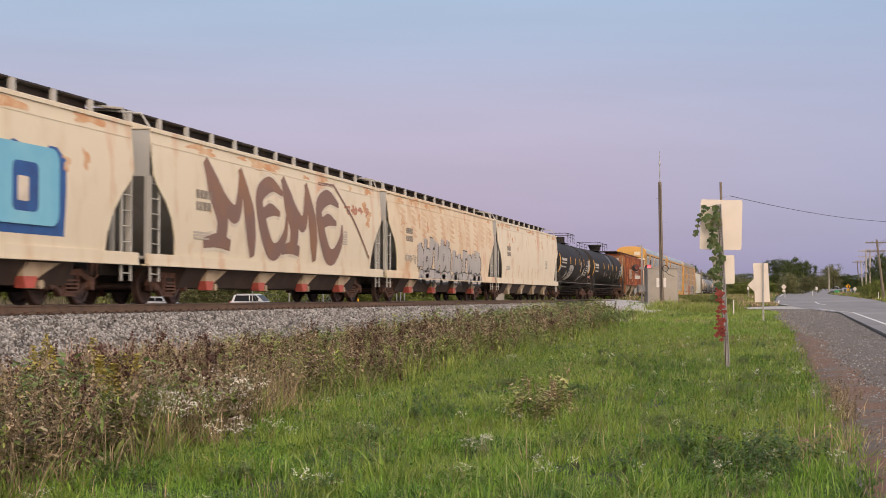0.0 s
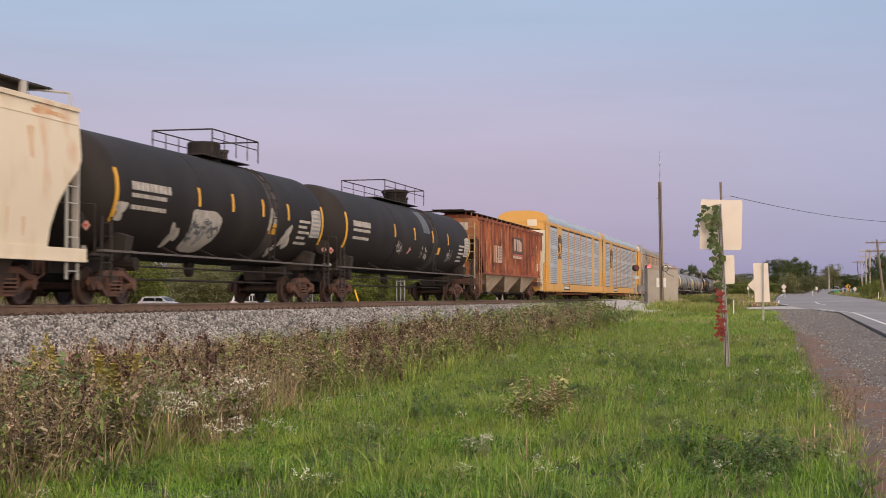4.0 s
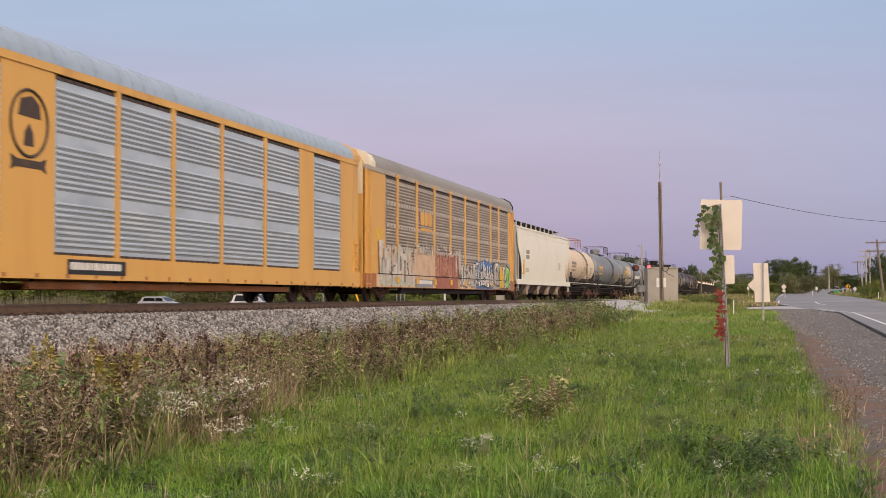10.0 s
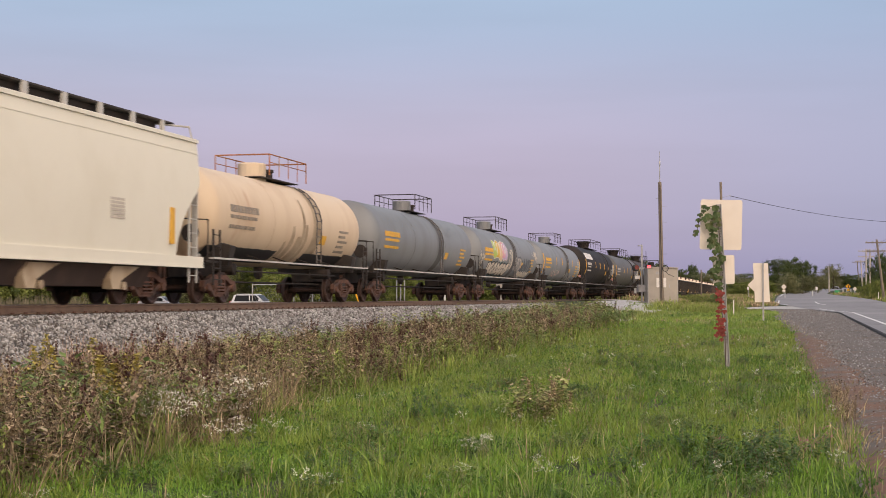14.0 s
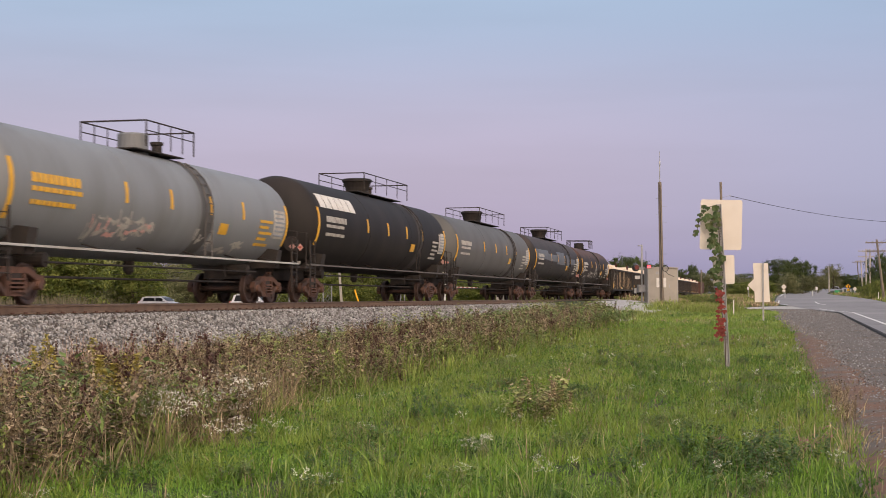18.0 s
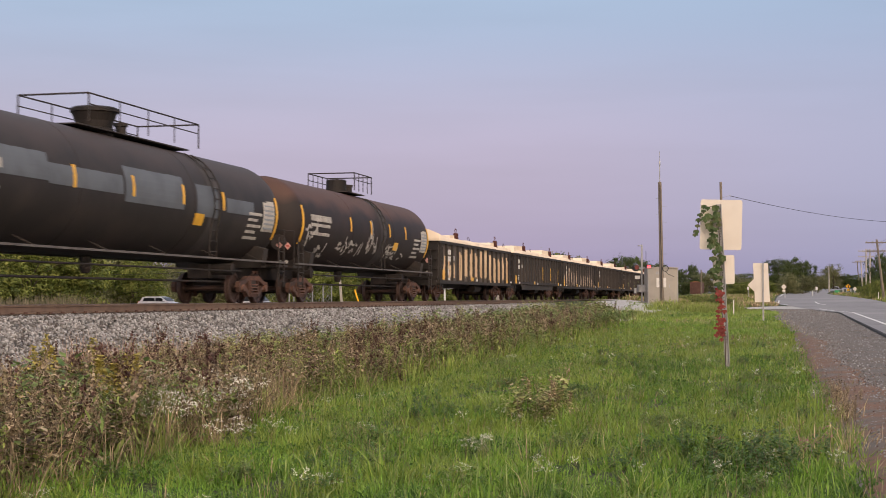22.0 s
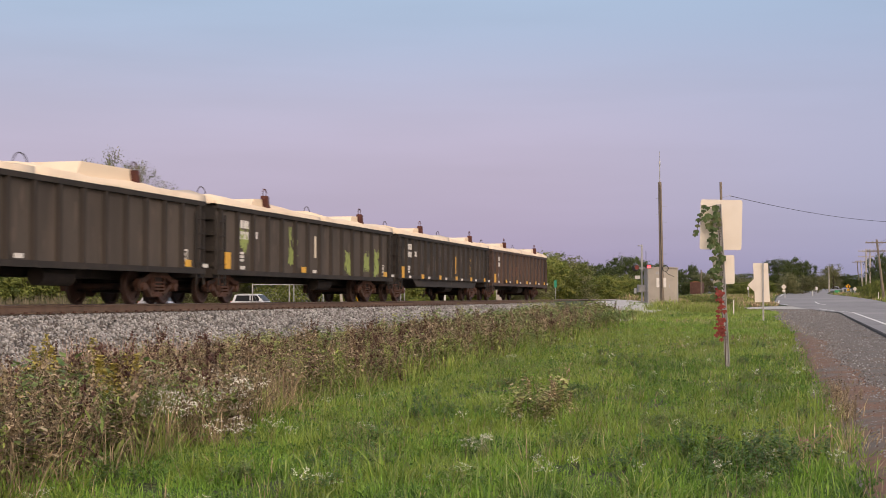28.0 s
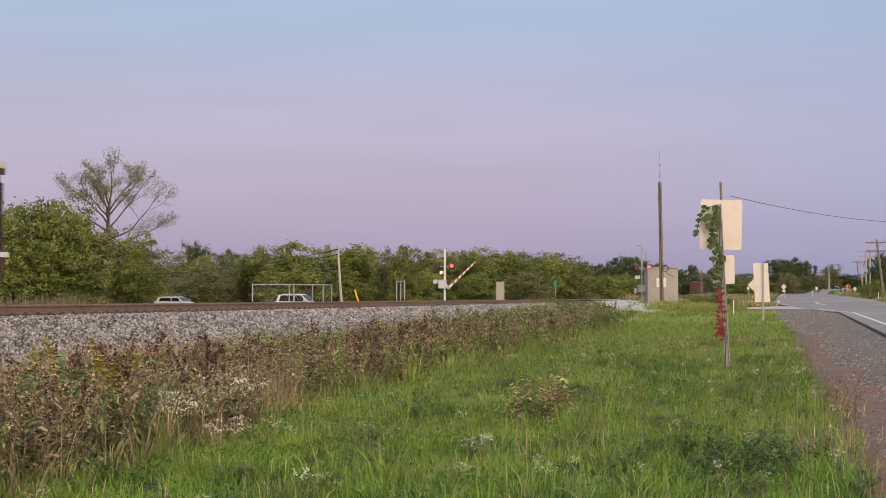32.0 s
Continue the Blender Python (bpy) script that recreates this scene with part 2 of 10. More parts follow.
M["bar_white"] = material("white_stencil", (0.66, 0.64, 0.60), (0.5, 0.48, 0.45), 6.0, 0.4, 0.6, bump=0)
M["brown_steel"] = material("dull_brown_steel", (0.085, 0.04, 0.03), (0.12, 0.06, 0.045), 1.0, 0.5, 0.8, bump=0.1)
M["worn_panel"] = material("rust_stained_white_paint", (0.56, 0.46, 0.38), (0.34, 0.15, 0.07), 1.6, 0.75, 0.7, stretch=(0.9, 0.9, 0.3), third=(0.26, 0.09, 0.045), third_scale=2.4, third_amount=0.5, bump=0.05)
M["soot_panel"] = material("worn_black_panel", (0.045, 0.033, 0.030), (0.18, 0.075, 0.045), 2.2, 0.6, 0.75, stretch=(0.9, 1.2, 0.4), bump=0.05)
M["bar_dark"] = material("dark_stencil", (0.22, 0.19, 0.155), (0.36, 0.31, 0.25), 6.0, 0.4, 0.6, bump=0)
M["bar_faint"] = material("faint_grey_stencil", (0.42, 0.385, 0.335), (0.52, 0.48, 0.41), 6.0, 0.4, 0.6, bump=0)
M["emblem"] = material("dark_brown_emblem", (0.055, 0.036, 0.026), (0.10, 0.062, 0.04), 4.0, 0.4, 0.6, bump=0)
M["reflect"] = material("yellow_reflective_tape", (0.66, 0.37, 0.035), (0.54, 0.29, 0.03), 4.0, 0.4, 0.45, bump=0)
M["red"] = material("faded_red_paint", (0.45, 0.10, 0.075), (0.32, 0.075, 0.06), 4.0, 0.4, 0.6, bump=0)
M["pink"] = material("pink_placard", (0.62, 0.34, 0.30), None, rough=0.5, bump=0)
M["asphalt"] = material("worn_asphalt", (0.21, 0.205, 0.21), (0.15, 0.145, 0.15), 0.8, 0.5, 0.85, third=(0.26, 0.25, 0.25), third_scale=0.09, third_amount=0.5, bump=0.35, bump_scale=90)
M["old_asphalt"] = material("broken_old_asphalt", (0.022, 0.020, 0.020), (0.040, 0.037, 0.035), 6.0, 0.5, 0.9, bump=0.8, bump_scale=40)
M["line"] = material("road_line_paint", (0.62, 0.62, 0.60), (0.42, 0.42, 0.41), 3.0, 0.4, 0.7, bump=0.1)
M["gravel"] = material("shoulder_gravel", (0.142, 0.127, 0.114), (0.080, 0.071, 0.064), 38.0, 0.5, 0.92, third=(0.15, 0.112, 0.085), third_scale=0.7, third_amount=0.45, bump=0.8, bump_scale=45)
M["pale_gravel"] = material("pale_crushed_stone", (0.42, 0.41, 0.40), (0.30, 0.28, 0.26), 5.0, 0.5, 0.9, bump=0.6, bump_scale=30)
M["ballast"] = material("ballast_bed", (0.060, 0.056, 0.055), (0.026, 0.024, 0.024), 14.0, 0.55, 0.9, third=(0.085, 0.066, 0.052), third_scale=0.4, third_amount=0.3, bump=1.0, bump_scale=16)
M["soil"] = material("turf_soil", (0.032, 0.046, 0.013), (0.060, 0.064, 0.024), 1.2, 0.5, 0.95, third=(0.075, 0.062, 0.030), third_scale=0.12, third_amount=0.25, bump=0.6, bump_scale=14)
M["concrete"] = material("pale_concrete", (0.40, 0.39, 0.37), (0.30, 0.29, 0.27), 1.5, 0.5, 0.85, bump=0.3)
M["wood_pole"] = material("weathered_pole_wood", (0.20, 0.165, 0.13), (0.12, 0.095, 0.075), 3.0, 0.5, 0.9, stretch=(4, 4, 0.4), bump=0.4)
M["pale_pole"] = material("pale_pole_wood", (0.42, 0.38, 0.33), (0.28, 0.25, 0.21), 3.0, 0.5, 0.9, stretch=(4, 4, 0.4), bump=0.3)
M["zinc"] = material("galvanised_steel", (0.36, 0.36, 0.36), (0.26, 0.25, 0.24), 6.0, 0.5, 0.5, metal=0.5, bump=0.05)
M["sign_back"] = material("bare_aluminium_sign_back", (0.66, 0.60, 0.52), (0.58, 0.52, 0.44), 1.5, 0.4, 0.55, metal=0.1, bump=0.02)
M["cabinet"] = material("aluminium_cabinet", (0.33, 0.305, 0.265), (0.27, 0.25, 0.215), 1.2, 0.4, 0.55, metal=0.2, bump=0.03)
M["yellow"] = material("yellow_sign_paint", (0.85, 0.42, 0.01), None, rough=0.5, bump=0)
M["bark"] = material("grey_bark", (0.10, 0.08, 0.062), (0.06, 0.048, 0.038), 5.0, 0.5, 0.95, stretch=(3, 3, 0.6), bump=0.5)
M["leaf_green"] = island_leaf("green_leaves", [(0.048, 0.072, 0.018), (0.118, 0.150, 0.031), (0.195, 0.218, 0.050), (0.31, 0.30, 0.085)], patch=0.5, through_light=0.22, clump=1.8, together=0.7)
M["leaf_dark"] = island_leaf("dark_green_leaves", [(0.03, 0.05, 0.016), (0.07, 0.095, 0.028), (0.11, 0.135, 0.042)])
M["leaf_sparse"] = island_leaf("olive_leaves", [(0.085, 0.095, 0.045), (0.16, 0.165, 0.072), (0.24, 0.225, 0.11)])
M["grass"] = island_leaf("grass_blades", [(0.034, 0.080, 0.012), (0.120, 0.225, 0.030), (0.205, 0.325, 0.050), (0.08, 0.165, 0.024), (0.28, 0.37, 0.085)], 0.5, 0.30, 3.0)
M["grass_deep"] = island_leaf("deep_green_grass", [(0.020, 0.050, 0.011), (0.062, 0.130, 0.024), (0.125, 0.225, 0.038), (0.042, 0.092, 0.020), (0.24, 0.33, 0.08)], 0.45, 0.28, 3.0)
M["grass_gold"] = island_leaf("yellow_green_grass", [(0.075, 0.125, 0.020), (0.195, 0.275, 0.046), (0.285, 0.36, 0.072), (0.14, 0.21, 0.036), (0.36, 0.39, 0.13)], 0.5, 0.32, 3.0)
M["dry"] = island_leaf("dry_grass", [(0.32, 0.245, 0.145), (0.56, 0.45, 0.29), (0.15, 0.105, 0.065), (0.44, 0.335, 0.20), (0.24, 0.215, 0.09)], 0.7, 0.12)
M["weed"] = island_leaf("dry_weed_stalks", [(0.100, 0.064, 0.046), (0.25, 0.182, 0.120), (0.46, 0.375, 0.245), (0.030, 0.020, 0.016), (0.34, 0.260, 0.165), (0.060, 0.040, 0.029)], 0.8, 0.06, together=0.4)
M["weed_leaf"] = island_leaf("weed_leaves", [(0.055, 0.088, 0.022), (0.15, 0.205, 0.046), (0.29, 0.335, 0.085), (0.10, 0.15, 0.034), (0.35, 0.335, 0.14)], 0.6, 0.18)
M["flower"] = island_leaf("white_flower_heads", [(0.66, 0.65, 0.58), (0.82, 0.80, 0.74), (0.52, 0.54, 0.40)], 0.7, 0.2)
M["stone"] = island_leaf("ballast_stones", [(0.040, 0.040, 0.041), (0.15, 0.148, 0.147), (0.40, 0.395, 0.385), (0.085, 0.074, 0.066), (0.27, 0.267, 0.262), (0.20, 0.185, 0.17)], 0.85, 0.0)
M["red_leaf"] = island_leaf("red_creeper_leaves", [(0.17, 0.022, 0.02), (0.28, 0.05, 0.04), (0.13, 0.05, 0.035)], 0.5, 0.3)
M["creeper"] = island_leaf("green_creeper_leaves", [(0.035, 0.065, 0.02), (0.065, 0.10, 0.03), (0.11, 0.10, 0.045)], 0.45, 0.3)
M["signal_red"] = glowing("lit_red_lens", (1.0, 0.03, 0.04), 6.0)
M["signal_off"] = material("dark_red_lens", (0.10, 0.012, 0.012), None, rough=0.25, bump=0)
M["lit_white"] = glowing("lit_white_lens", (0.9, 0.72, 0.55), 0.5)
M["signal_black"] = material("black_signal_paint", (0.02, 0.02, 0.021), None, rough=0.6, bump=0)


# ------------------------------------------------------------------ shapes
class Shape:
    """Collects faces of one mesh."""

    def __init__(self):
        self.v, self.f = [], []

    def box(self, x0, x1, y0, y1, z0, z1):
        n = len(self.v)
        self.v += [(x, y, z) for z in (z0, z1) for x, y in ((x0, y0), (x1, y0), (x1, y1), (x0, y1))]
        self.f += [tuple(n + i for i in q) for q in ((3, 2, 1, 0), (4, 5, 6, 7), (0, 1, 5, 4), (1, 2, 6, 5), (2, 3, 7, 6), (3, 0, 4, 7))]
        return self

    def prism(self, poly, axis, a0, a1):
        """An outline drawn across an axis, pushed along it. axis x: (y, z); y: (x, z); z: (x, y)."""
        n, k = len(self.v), len(poly)
        put = {"x": lambda p, a: (a, p[0], p[1]), "y": lambda p, a: (p[0], a, p[1]), "z": lambda p, a: (p[0], p[1], a)}[axis]
        self.v += [put(p, a0) for p in poly] + [put(p, a1) for p in poly]
        self.f += [tuple(n + i for i in reversed(range(k))), tuple(n + k + i for i in range(k))]
        self.f += [(n + i, n + (i + 1) % k, n + k + (i + 1) % k, n + k + i) for i in range(k)]
        return self

    def tube(self, p0, p1, r, sides=6, r1=None):
        p0, p1 = Vector(p0), Vector(p1)
        d = (p1 - p0).normalized()
        a = d.orthogonal().normalized()
        b = d.cross(a)
        n = len(self.v)
        for p, q in ((p0, r), (p1, r if r1 is None else r1)):
            for i in range(sides):
                w = 2 * math.pi * i / sides
                self.v.append(tuple(p + a * (q * math.cos(w)) + b * (q * math.sin(w))))
        self.f += [(n + i, n + (i + 1) % sides, n + sides + (i + 1) % sides, n + sides + i) for i in range(sides)]
        self.f += [tuple(n + i for i in reversed(range(sides))), tuple(n + sides + i for i in range(sides))]
        return self

    def path(self, pts, r, sides=6):
        for a, b in zip(pts, pts[1:]):
            self.tube(a, b, r, sides)
        return self

    def sweep(self, pts, r, sides=6):
        """One unbroken tube along points."""
        P = [Vector(q) for q in pts]
        n0 = len(self.v)
        for i, q in enumerate(P):
            d = (P[min(i + 1, len(P) - 1)] - P[max(i - 1, 0)]).normalized()
            a = d.cross(Vector((0, 0, 1)))
            a = a.normalized() if a.length > 1e-3 else Vector((1, 0, 0))
            b = d.cross(a)
            for k in range(sides):
                w = 2 * math.pi * k / sides
                self.v.append(tuple(q + a * (r * math.cos(w)) + b * (r * math.sin(w))))
        for i in range(len(P) - 1):
            for k in range(sides):
                a, b = n0 + i * sides + k, n0 + i * sides + (k + 1) % sides
                self.f.append((a, b, b + sides, a + sides))
        e = n0 + (len(P) - 1) * sides
        self.f += [tuple(n0 + k for k in reversed(range(sides))), tuple(e + k for k in range(sides))]
        return self

    def lathe(self, prof, cx, cz, sides=40):
        """Turns (radius, y) about the level axis through (cx, cz)."""
        n = len(self.v)
        for r, y in prof:
            for i in range(sides):
                w = 2 * math.pi * i / sides
                self.v.append((cx + r * math.cos(w), y, cz + r * math.sin(w)))
        for j in range(len(prof) - 1):
            for i in range(sides):
                a, b = n + j * sides + i, n + j * sides + (i + 1) % sides
                self.f.append((a, a + sides, b + sides, b))
        self.f += [tuple(n + i for i in range(sides)), tuple(n + (len(prof) - 1) * sides + i for i in reversed(range(sides)))]
        return self

    def spin(self, prof, cx, cy, sides=20):
        """Turns (radius, z) about the upright axis through (cx, cy)."""
        n = len(self.v)
        for r, z in prof:
            for i in range(sides):
                w = 2 * math.pi * i / sides
                self.v.append((cx + r * math.cos(w), cy + r * math.sin(w), z))
        for j in range(len(prof) - 1):
            for i in range(sides):
                a, b = n + j * sides + i, n + j * sides + (i + 1) % sides
                self.f.append((a, b, b + sides, a + sides))
        self.f += [tuple(n + i for i in reversed(range(sides))), tuple(n + (len(prof) - 1) * sides + i for i in range(sides))]
        return self

    def sheet(self, poly, xs, thick):
        """A plate outlined in (y, z) whose x follows xs(z)."""
        n, k = len(self.v), len(poly)
        self.v += [(xs(z), y, z) for y, z in poly] + [(xs(z) - thick, y, z) for y, z in poly]
        self.f += [tuple(n + i for i in range(k)), tuple(n + k + i for i in reversed(range(k)))]
        self.f += [(n + (i + 1) % k, n + i, n + k + i, n + k + (i + 1) % k) for i in range(k)]
        return self

    def mesh(self, name, mat, smooth=False):
        me = bpy.data.meshes.new(name)
        me.from_pydata([tuple(p) for p in self.v], [], self.f)
        me.materials.append(mat)
        if smooth:
            me.polygons.foreach_set("use_smooth", [True] * len(me.polygons))
            me.set_sharp_from_angle(angle=radians(35))
        me.update()
        return me


def part(name, shape, mat, parent, label="", smooth=False, at=None):
    me = shape if isinstance(shape, bpy.types.Mesh) else shape.mesh(name, mat, smooth)
    ob = new(name, me)
    ob.parent = parent
    if at is not None:
        ob.matrix_basis = at
    if label:
        ob["label"] = label
    return ob


def thing(name, m, label, category, group="", kind=""):
    ob = new(name)
    ob.empty_display_size = 0.2
    ob.matrix_basis = m
    return tagged(ob, label, category, group, kind)


def solid(name, shape, mat, label="", category="", group="", kind="", smooth=False, m=None):
    ob = new(name, shape if isinstance(shape, bpy.types.Mesh) else shape.mesh(name, mat, smooth))
    if m is not None:
        ob.matrix_basis = m
    return tagged(ob, label, category, group, kind)


def raw_mesh(name, verts, faces, mat, smooth=False):
    me = bpy.data.meshes.new(name)
    v = np.asarray(verts, dtype=np.float32).reshape(-1, 3)
    f = np.asarray(faces, dtype=np.int32)
    me.vertices.add(len(v)); me.vertices.foreach_set("co", v.ravel())
    me.loops.add(f.size); me.loops.foreach_set("vertex_index", f.ravel())
    me.polygons.add(len(f)); me.polygons.foreach_set("loop_start", np.arange(len(f), dtype=np.int32) * f.shape[1])
    me.materials.append(mat)
    me.update(calc_edges=True)
    if smooth:
        me.polygons.foreach_set("use_smooth", [True] * len(f))
    return me


# ------------------------------------------------------------------ ground
def lawn_z(y):
    return np.interp(y, [-40, 8, 25, 60, 90, 115, 150, 250, 450, 700, 3000], [0, 0, 0.14, 0.36, 0.48, 0.52, 0.95, 1.7, 3.2, 3.4, 3.4])


def road_z(y):
    return np.interp(y, [-40, 10, 36, 100, 131, 150, 250, 450, 700, 3000], [0.22, 0.25, 0.33, 0.50, 0.90, 1.12, 2.0, 4.1, 4.2, 4.2])


def road_centre(y):
    return np.interp(y, [-60, 90, 130, 200, 250, 330, 450, 700], [6.5, 6.2, 2.8, 2.7, 3.1, 6.2, 15.0, 40.0])


def road_right(y):
    return road_centre(y) + np.interp(y, [100, 130, 165, 200, 230, 260], [3.7, 6.3, 6.4, 6.0, 4.5, 3.7])


def road_left(y):
    return road_centre(y) - np.interp(y, [-60, 20, 42, 100, 112, 130, 800], [3.9, 3.78, 3.55, 2.85, 3.2, 3.8, 3.7])


def grass_edge(y):
    """Where the lawn gives way to the gravel shoulder."""
    return road_centre(y) - 3.9 - np.interp(y, [0, 15, 29, 46, 60, 75, 95], [1.72, 1.9, 2.05, 2.0, 2.4, 2.8, 2.4])


def ground_z(x, y):
    x, y = np.asarray(x, float), np.asarray(y, float)
    z = lawn_z(y)
    near_road = np.clip((x - (grass_edge(y) - 1.2)) / 2.2, 0, 1)
    z = z * (1 - near_road) + (road_z(y) - 0.05) * near_road
    d = np.abs(x - TRACK_X)
    # far side of the line lies low
    far = np.clip((TRACK_X - 3.0 - x) / 3.0, 0, 1)
    z = z * (1 - far) + far * np.interp(y, [-50, 150, 400, 3000], [0.0, 0.05, 0.8, 0.8])
    # crossing fill
    fill = (1.18 - np.where(x < TRACK_X, 0.10, 0.063) * np.maximum(0, d - 3.5)) * np.clip((58 - np.abs(y - 125)) / 30, 0, 1)
    z = np.maximum(z, fill)
    bank = 0.98 - np.maximum(0, d - 2.3) / 1.55
    return np.maximum(z, bank)


def make_ground():
    xs = np.unique(np.concatenate([np.linspace(-900, -80, 24), np.linspace(-80, -22, 30), np.linspace(-22, 14, 121), np.linspace(14, 80, 24), np.linspace(80, 900, 20)]))
    ys = np.unique(np.concatenate([np.linspace(-200, 0, 16), np.linspace(0, 60, 101), np.linspace(60, 170, 90), np.linspace(170, 600, 60), np.linspace(600, 3000, 20)]))
    X, Y = np.meshgrid(xs, ys)
    Z = ground_z(X, Y)
    rng = np.random.default_rng(5)
    d = np.abs(X - TRACK_X)
    Z = Z + np.where((d > 3.4) & (X < grass_edge(Y) - 0.2), rng.normal(0, 0.018, Z.shape), 0)
    v = np.stack([X, Y, Z], -1).reshape(-1, 3)
    ny, nx = X.shape
    i = np.arange(ny * nx).reshape(ny, nx)
    f = np.stack([i[:-1, :-1], i[:-1, 1:], i[1:, 1:], i[1:, :-1]], -1).reshape(-1, 4)
    me = raw_mesh("ground", v, f, M["soil"], True)
    tagged(new("ground", me), "green and dry grassy ground beside a railway line", "ground", kind="structure")


def strip(name, lefts, rights, ys, zs, mat, label, category, lift=0.0, cols=4):
    """A ribbon along y between two edges, on the height zs(x, y)."""
    v, f = [], []
    for y in ys:
        for j in range(cols + 1):
            x = lefts(y) + (rights(y) - lefts(y)) * j / cols
            v.append((x, y, float(zs(x, y)) + lift))
    for k in range(len(ys) - 1):
        for j in range(cols):
            a = k * (cols + 1) + j
            f.append((a, a + 1, a + cols + 2, a + cols + 1))
    me = raw_mesh(name, v, f, mat)
    return tagged(new(name, me), label, category, kind="structure")


make_ground()
ys_road = list(np.linspace(-40, 180, 60)) + list(np.linspace(185, 700, 50))
def road_top(y):
    """The paving lies a hand's width above its shoulder as far as the crossing."""
    return float(road_z(y)) + float(np.interp(y, [20, 40, 92, 106], [0.05, 0.05, 0.04, 0.0]))


strip("road", road_left, road_right, ys_road, lambda x, y: road_top(y), M["asphalt"], "worn grey asphalt road with white edge lines", "road")
strip("gravel_shoulder", lambda y: grass_edge(y) - 0.15 + 0.05 * math.sin(y * 0.9) + 0.06 * math.sin(y * 0.33), lambda y: road_left(y) + 0.15, list(np.linspace(-20, 106, 130)),
      lambda x, y: ground_z(x, y), M["gravel"], "gravel road shoulder with reddish fallen leaves", "shoulder", lift=0.05, cols=6)


def paving_edge():
    """The broken edge of the asphalt, a dark ragged face along the shoulder."""
    rng = np.random.default_rng(91)
    ys = np.linspace(14, 106, 240)
    cut = np.cumsum(rng.normal(0, 0.012, len(ys)))
    cut = 0.05 + 0.05 * np.abs(cut - np.convolve(cut, np.ones(25) / 25, "same"))
    v = []
    for y, c in zip(ys, cut):
        x = float(road_left(y))
        v += [(x + 0.04, y, road_top(y) + 0.004), (x - c, y, road_top(y) + 0.003), (x - c - 0.05, y, road_top(y) - 0.08)]
    f = [(3 * i + k, 3 * i + 3 + k, 3 * i + 4 + k, 3 * i + 1 + k) for i in range(len(ys) - 1) for k in range(2)]
    tagged(new("paving_edge", raw_mesh("paving_edge", v, f, M["old_asphalt"])), "dark broken edge of the asphalt paving", "road edge", kind="structure")


paving_edge()


def crossing_z(x, y):
    return max(float(ground_z(x, y)) + 0.03, float(np.interp(x, [-62, -34, -26, -21, -19, -13.5, -8, -4, 0, 3], [0.0, 0.03, 0.55, 1.15, 1.265, 1.265, 0.91, 0.64, 0.46, 0.42])))


def make_crossing():
    v, f = [], []
    xs = list(np.linspace(-62, 3.0, 66))
    for x in xs:
        flare = 3.5 * max(0.0, 1 - (3.0 - x) / 6) ** 2
        for j in range(5):
            y = 113 - 4.6 - flare + (9.2 + 2 * flare) * j / 4
            v.append((x, y, crossing_z(x, y)))
    for k in range(len(xs) - 1):
        for j in range(4):
            a = k * 5 + j
            f.append((a, a + 5, a + 6, a + 1))
    me = raw_mesh("crossing_road", v, f, M["concrete"])
    tagged(new("crossing_road", me), "pale grey paved road over a level crossing", "road", kind="structure")
    # loose pale stone beside it
    strip("crushed_stone_pad", lambda y: -12.6, lambda y: -6.4 - 1.2 * math.sin((y - 60) / 14), list(np.linspace(62, 108, 40)), lambda x, y: ground_z(x, y), M["pale_gravel"],
          "pale crushed stone pad beside the level crossing", "gravel", lift=0.04, cols=8)


make_crossing()


def make_track():
    y0, y1 = -60.0, 700.0
    z = RAIL_Z
    bed = Shape().prism([(-5.0, -1.40), (5.0, -1.40), (2.25, -0.25), (-2.25, -0.25)], "y", y0, y1)
    solid("ballast_bed", bed, M["ballast"], "bed of grey crushed stone ballast under the track", "ballast", kind="structure", m=pose(TRACK_X, 0, z))
    prof = [(-0.07, -0.18), (0.07, -0.18), (0.07, -0.165), (0.012, -0.145), (0.012, -0.045), (0.036, -0.035), (0.036, -0.006), (0.028, 0.0), (-0.028, 0.0), (-0.036, -0.006), (-0.036, -0.035), (-0.012, -0.045), (-0.012, -0.145), (-0.07, -0.165)]
    for side in (-0.7525, 0.7525):
        rail = thing("rail", pose(TRACK_X + side, 0, z), "rust-brown steel rail with a worn running surface", "rail", "rails of the track", "structure")
        part("rail_web", Shape().prism(prof, "y", y0, y1), M["rail"], rail)
        part("running_surface", Shape().box(-0.026, 0.026, y0, y1, -0.001, 0.003), M["rail_top"], rail, "bright worn running surface")
    tie = Shape().box(-1.3, 1.3, -0.11, 0.11, -0.36, -0.182).mesh("tie", M["tie"])
    track = thing("track_ties", pose(TRACK_X, 0, z), "dark creosoted timber ties bedded in ballast", "railway ties", kind="structure")
    plate = Shape().box(-0.19, 0.19, -0.09, 0.09, -0.205, -0.178).box(-0.12, -0.085, -0.05, 0.05, -0.18, -0.145).box(0.085, 0.12, -0.05, 0.05, -0.18, -0.145).mesh("tie_plate", M["iron"])
    for i in range(150):
        part("tie_plate", plate, None, track, at=pose(0.7525, 10 + i * 0.52, 0))
        part("tie", tie, None, track, at=pose(random.uniform(-0.03, 0.03), 10 + i * 0.52, 0, 0, 0, random.uniform(-0.8, 0.8)))


make_track()

# ------------------------------------------------------------------ railway cars
# In a car's own space y runs from its leading end (0) backwards, x = 0 is the track's middle, z = 0 the rail top.
SHARED = {}


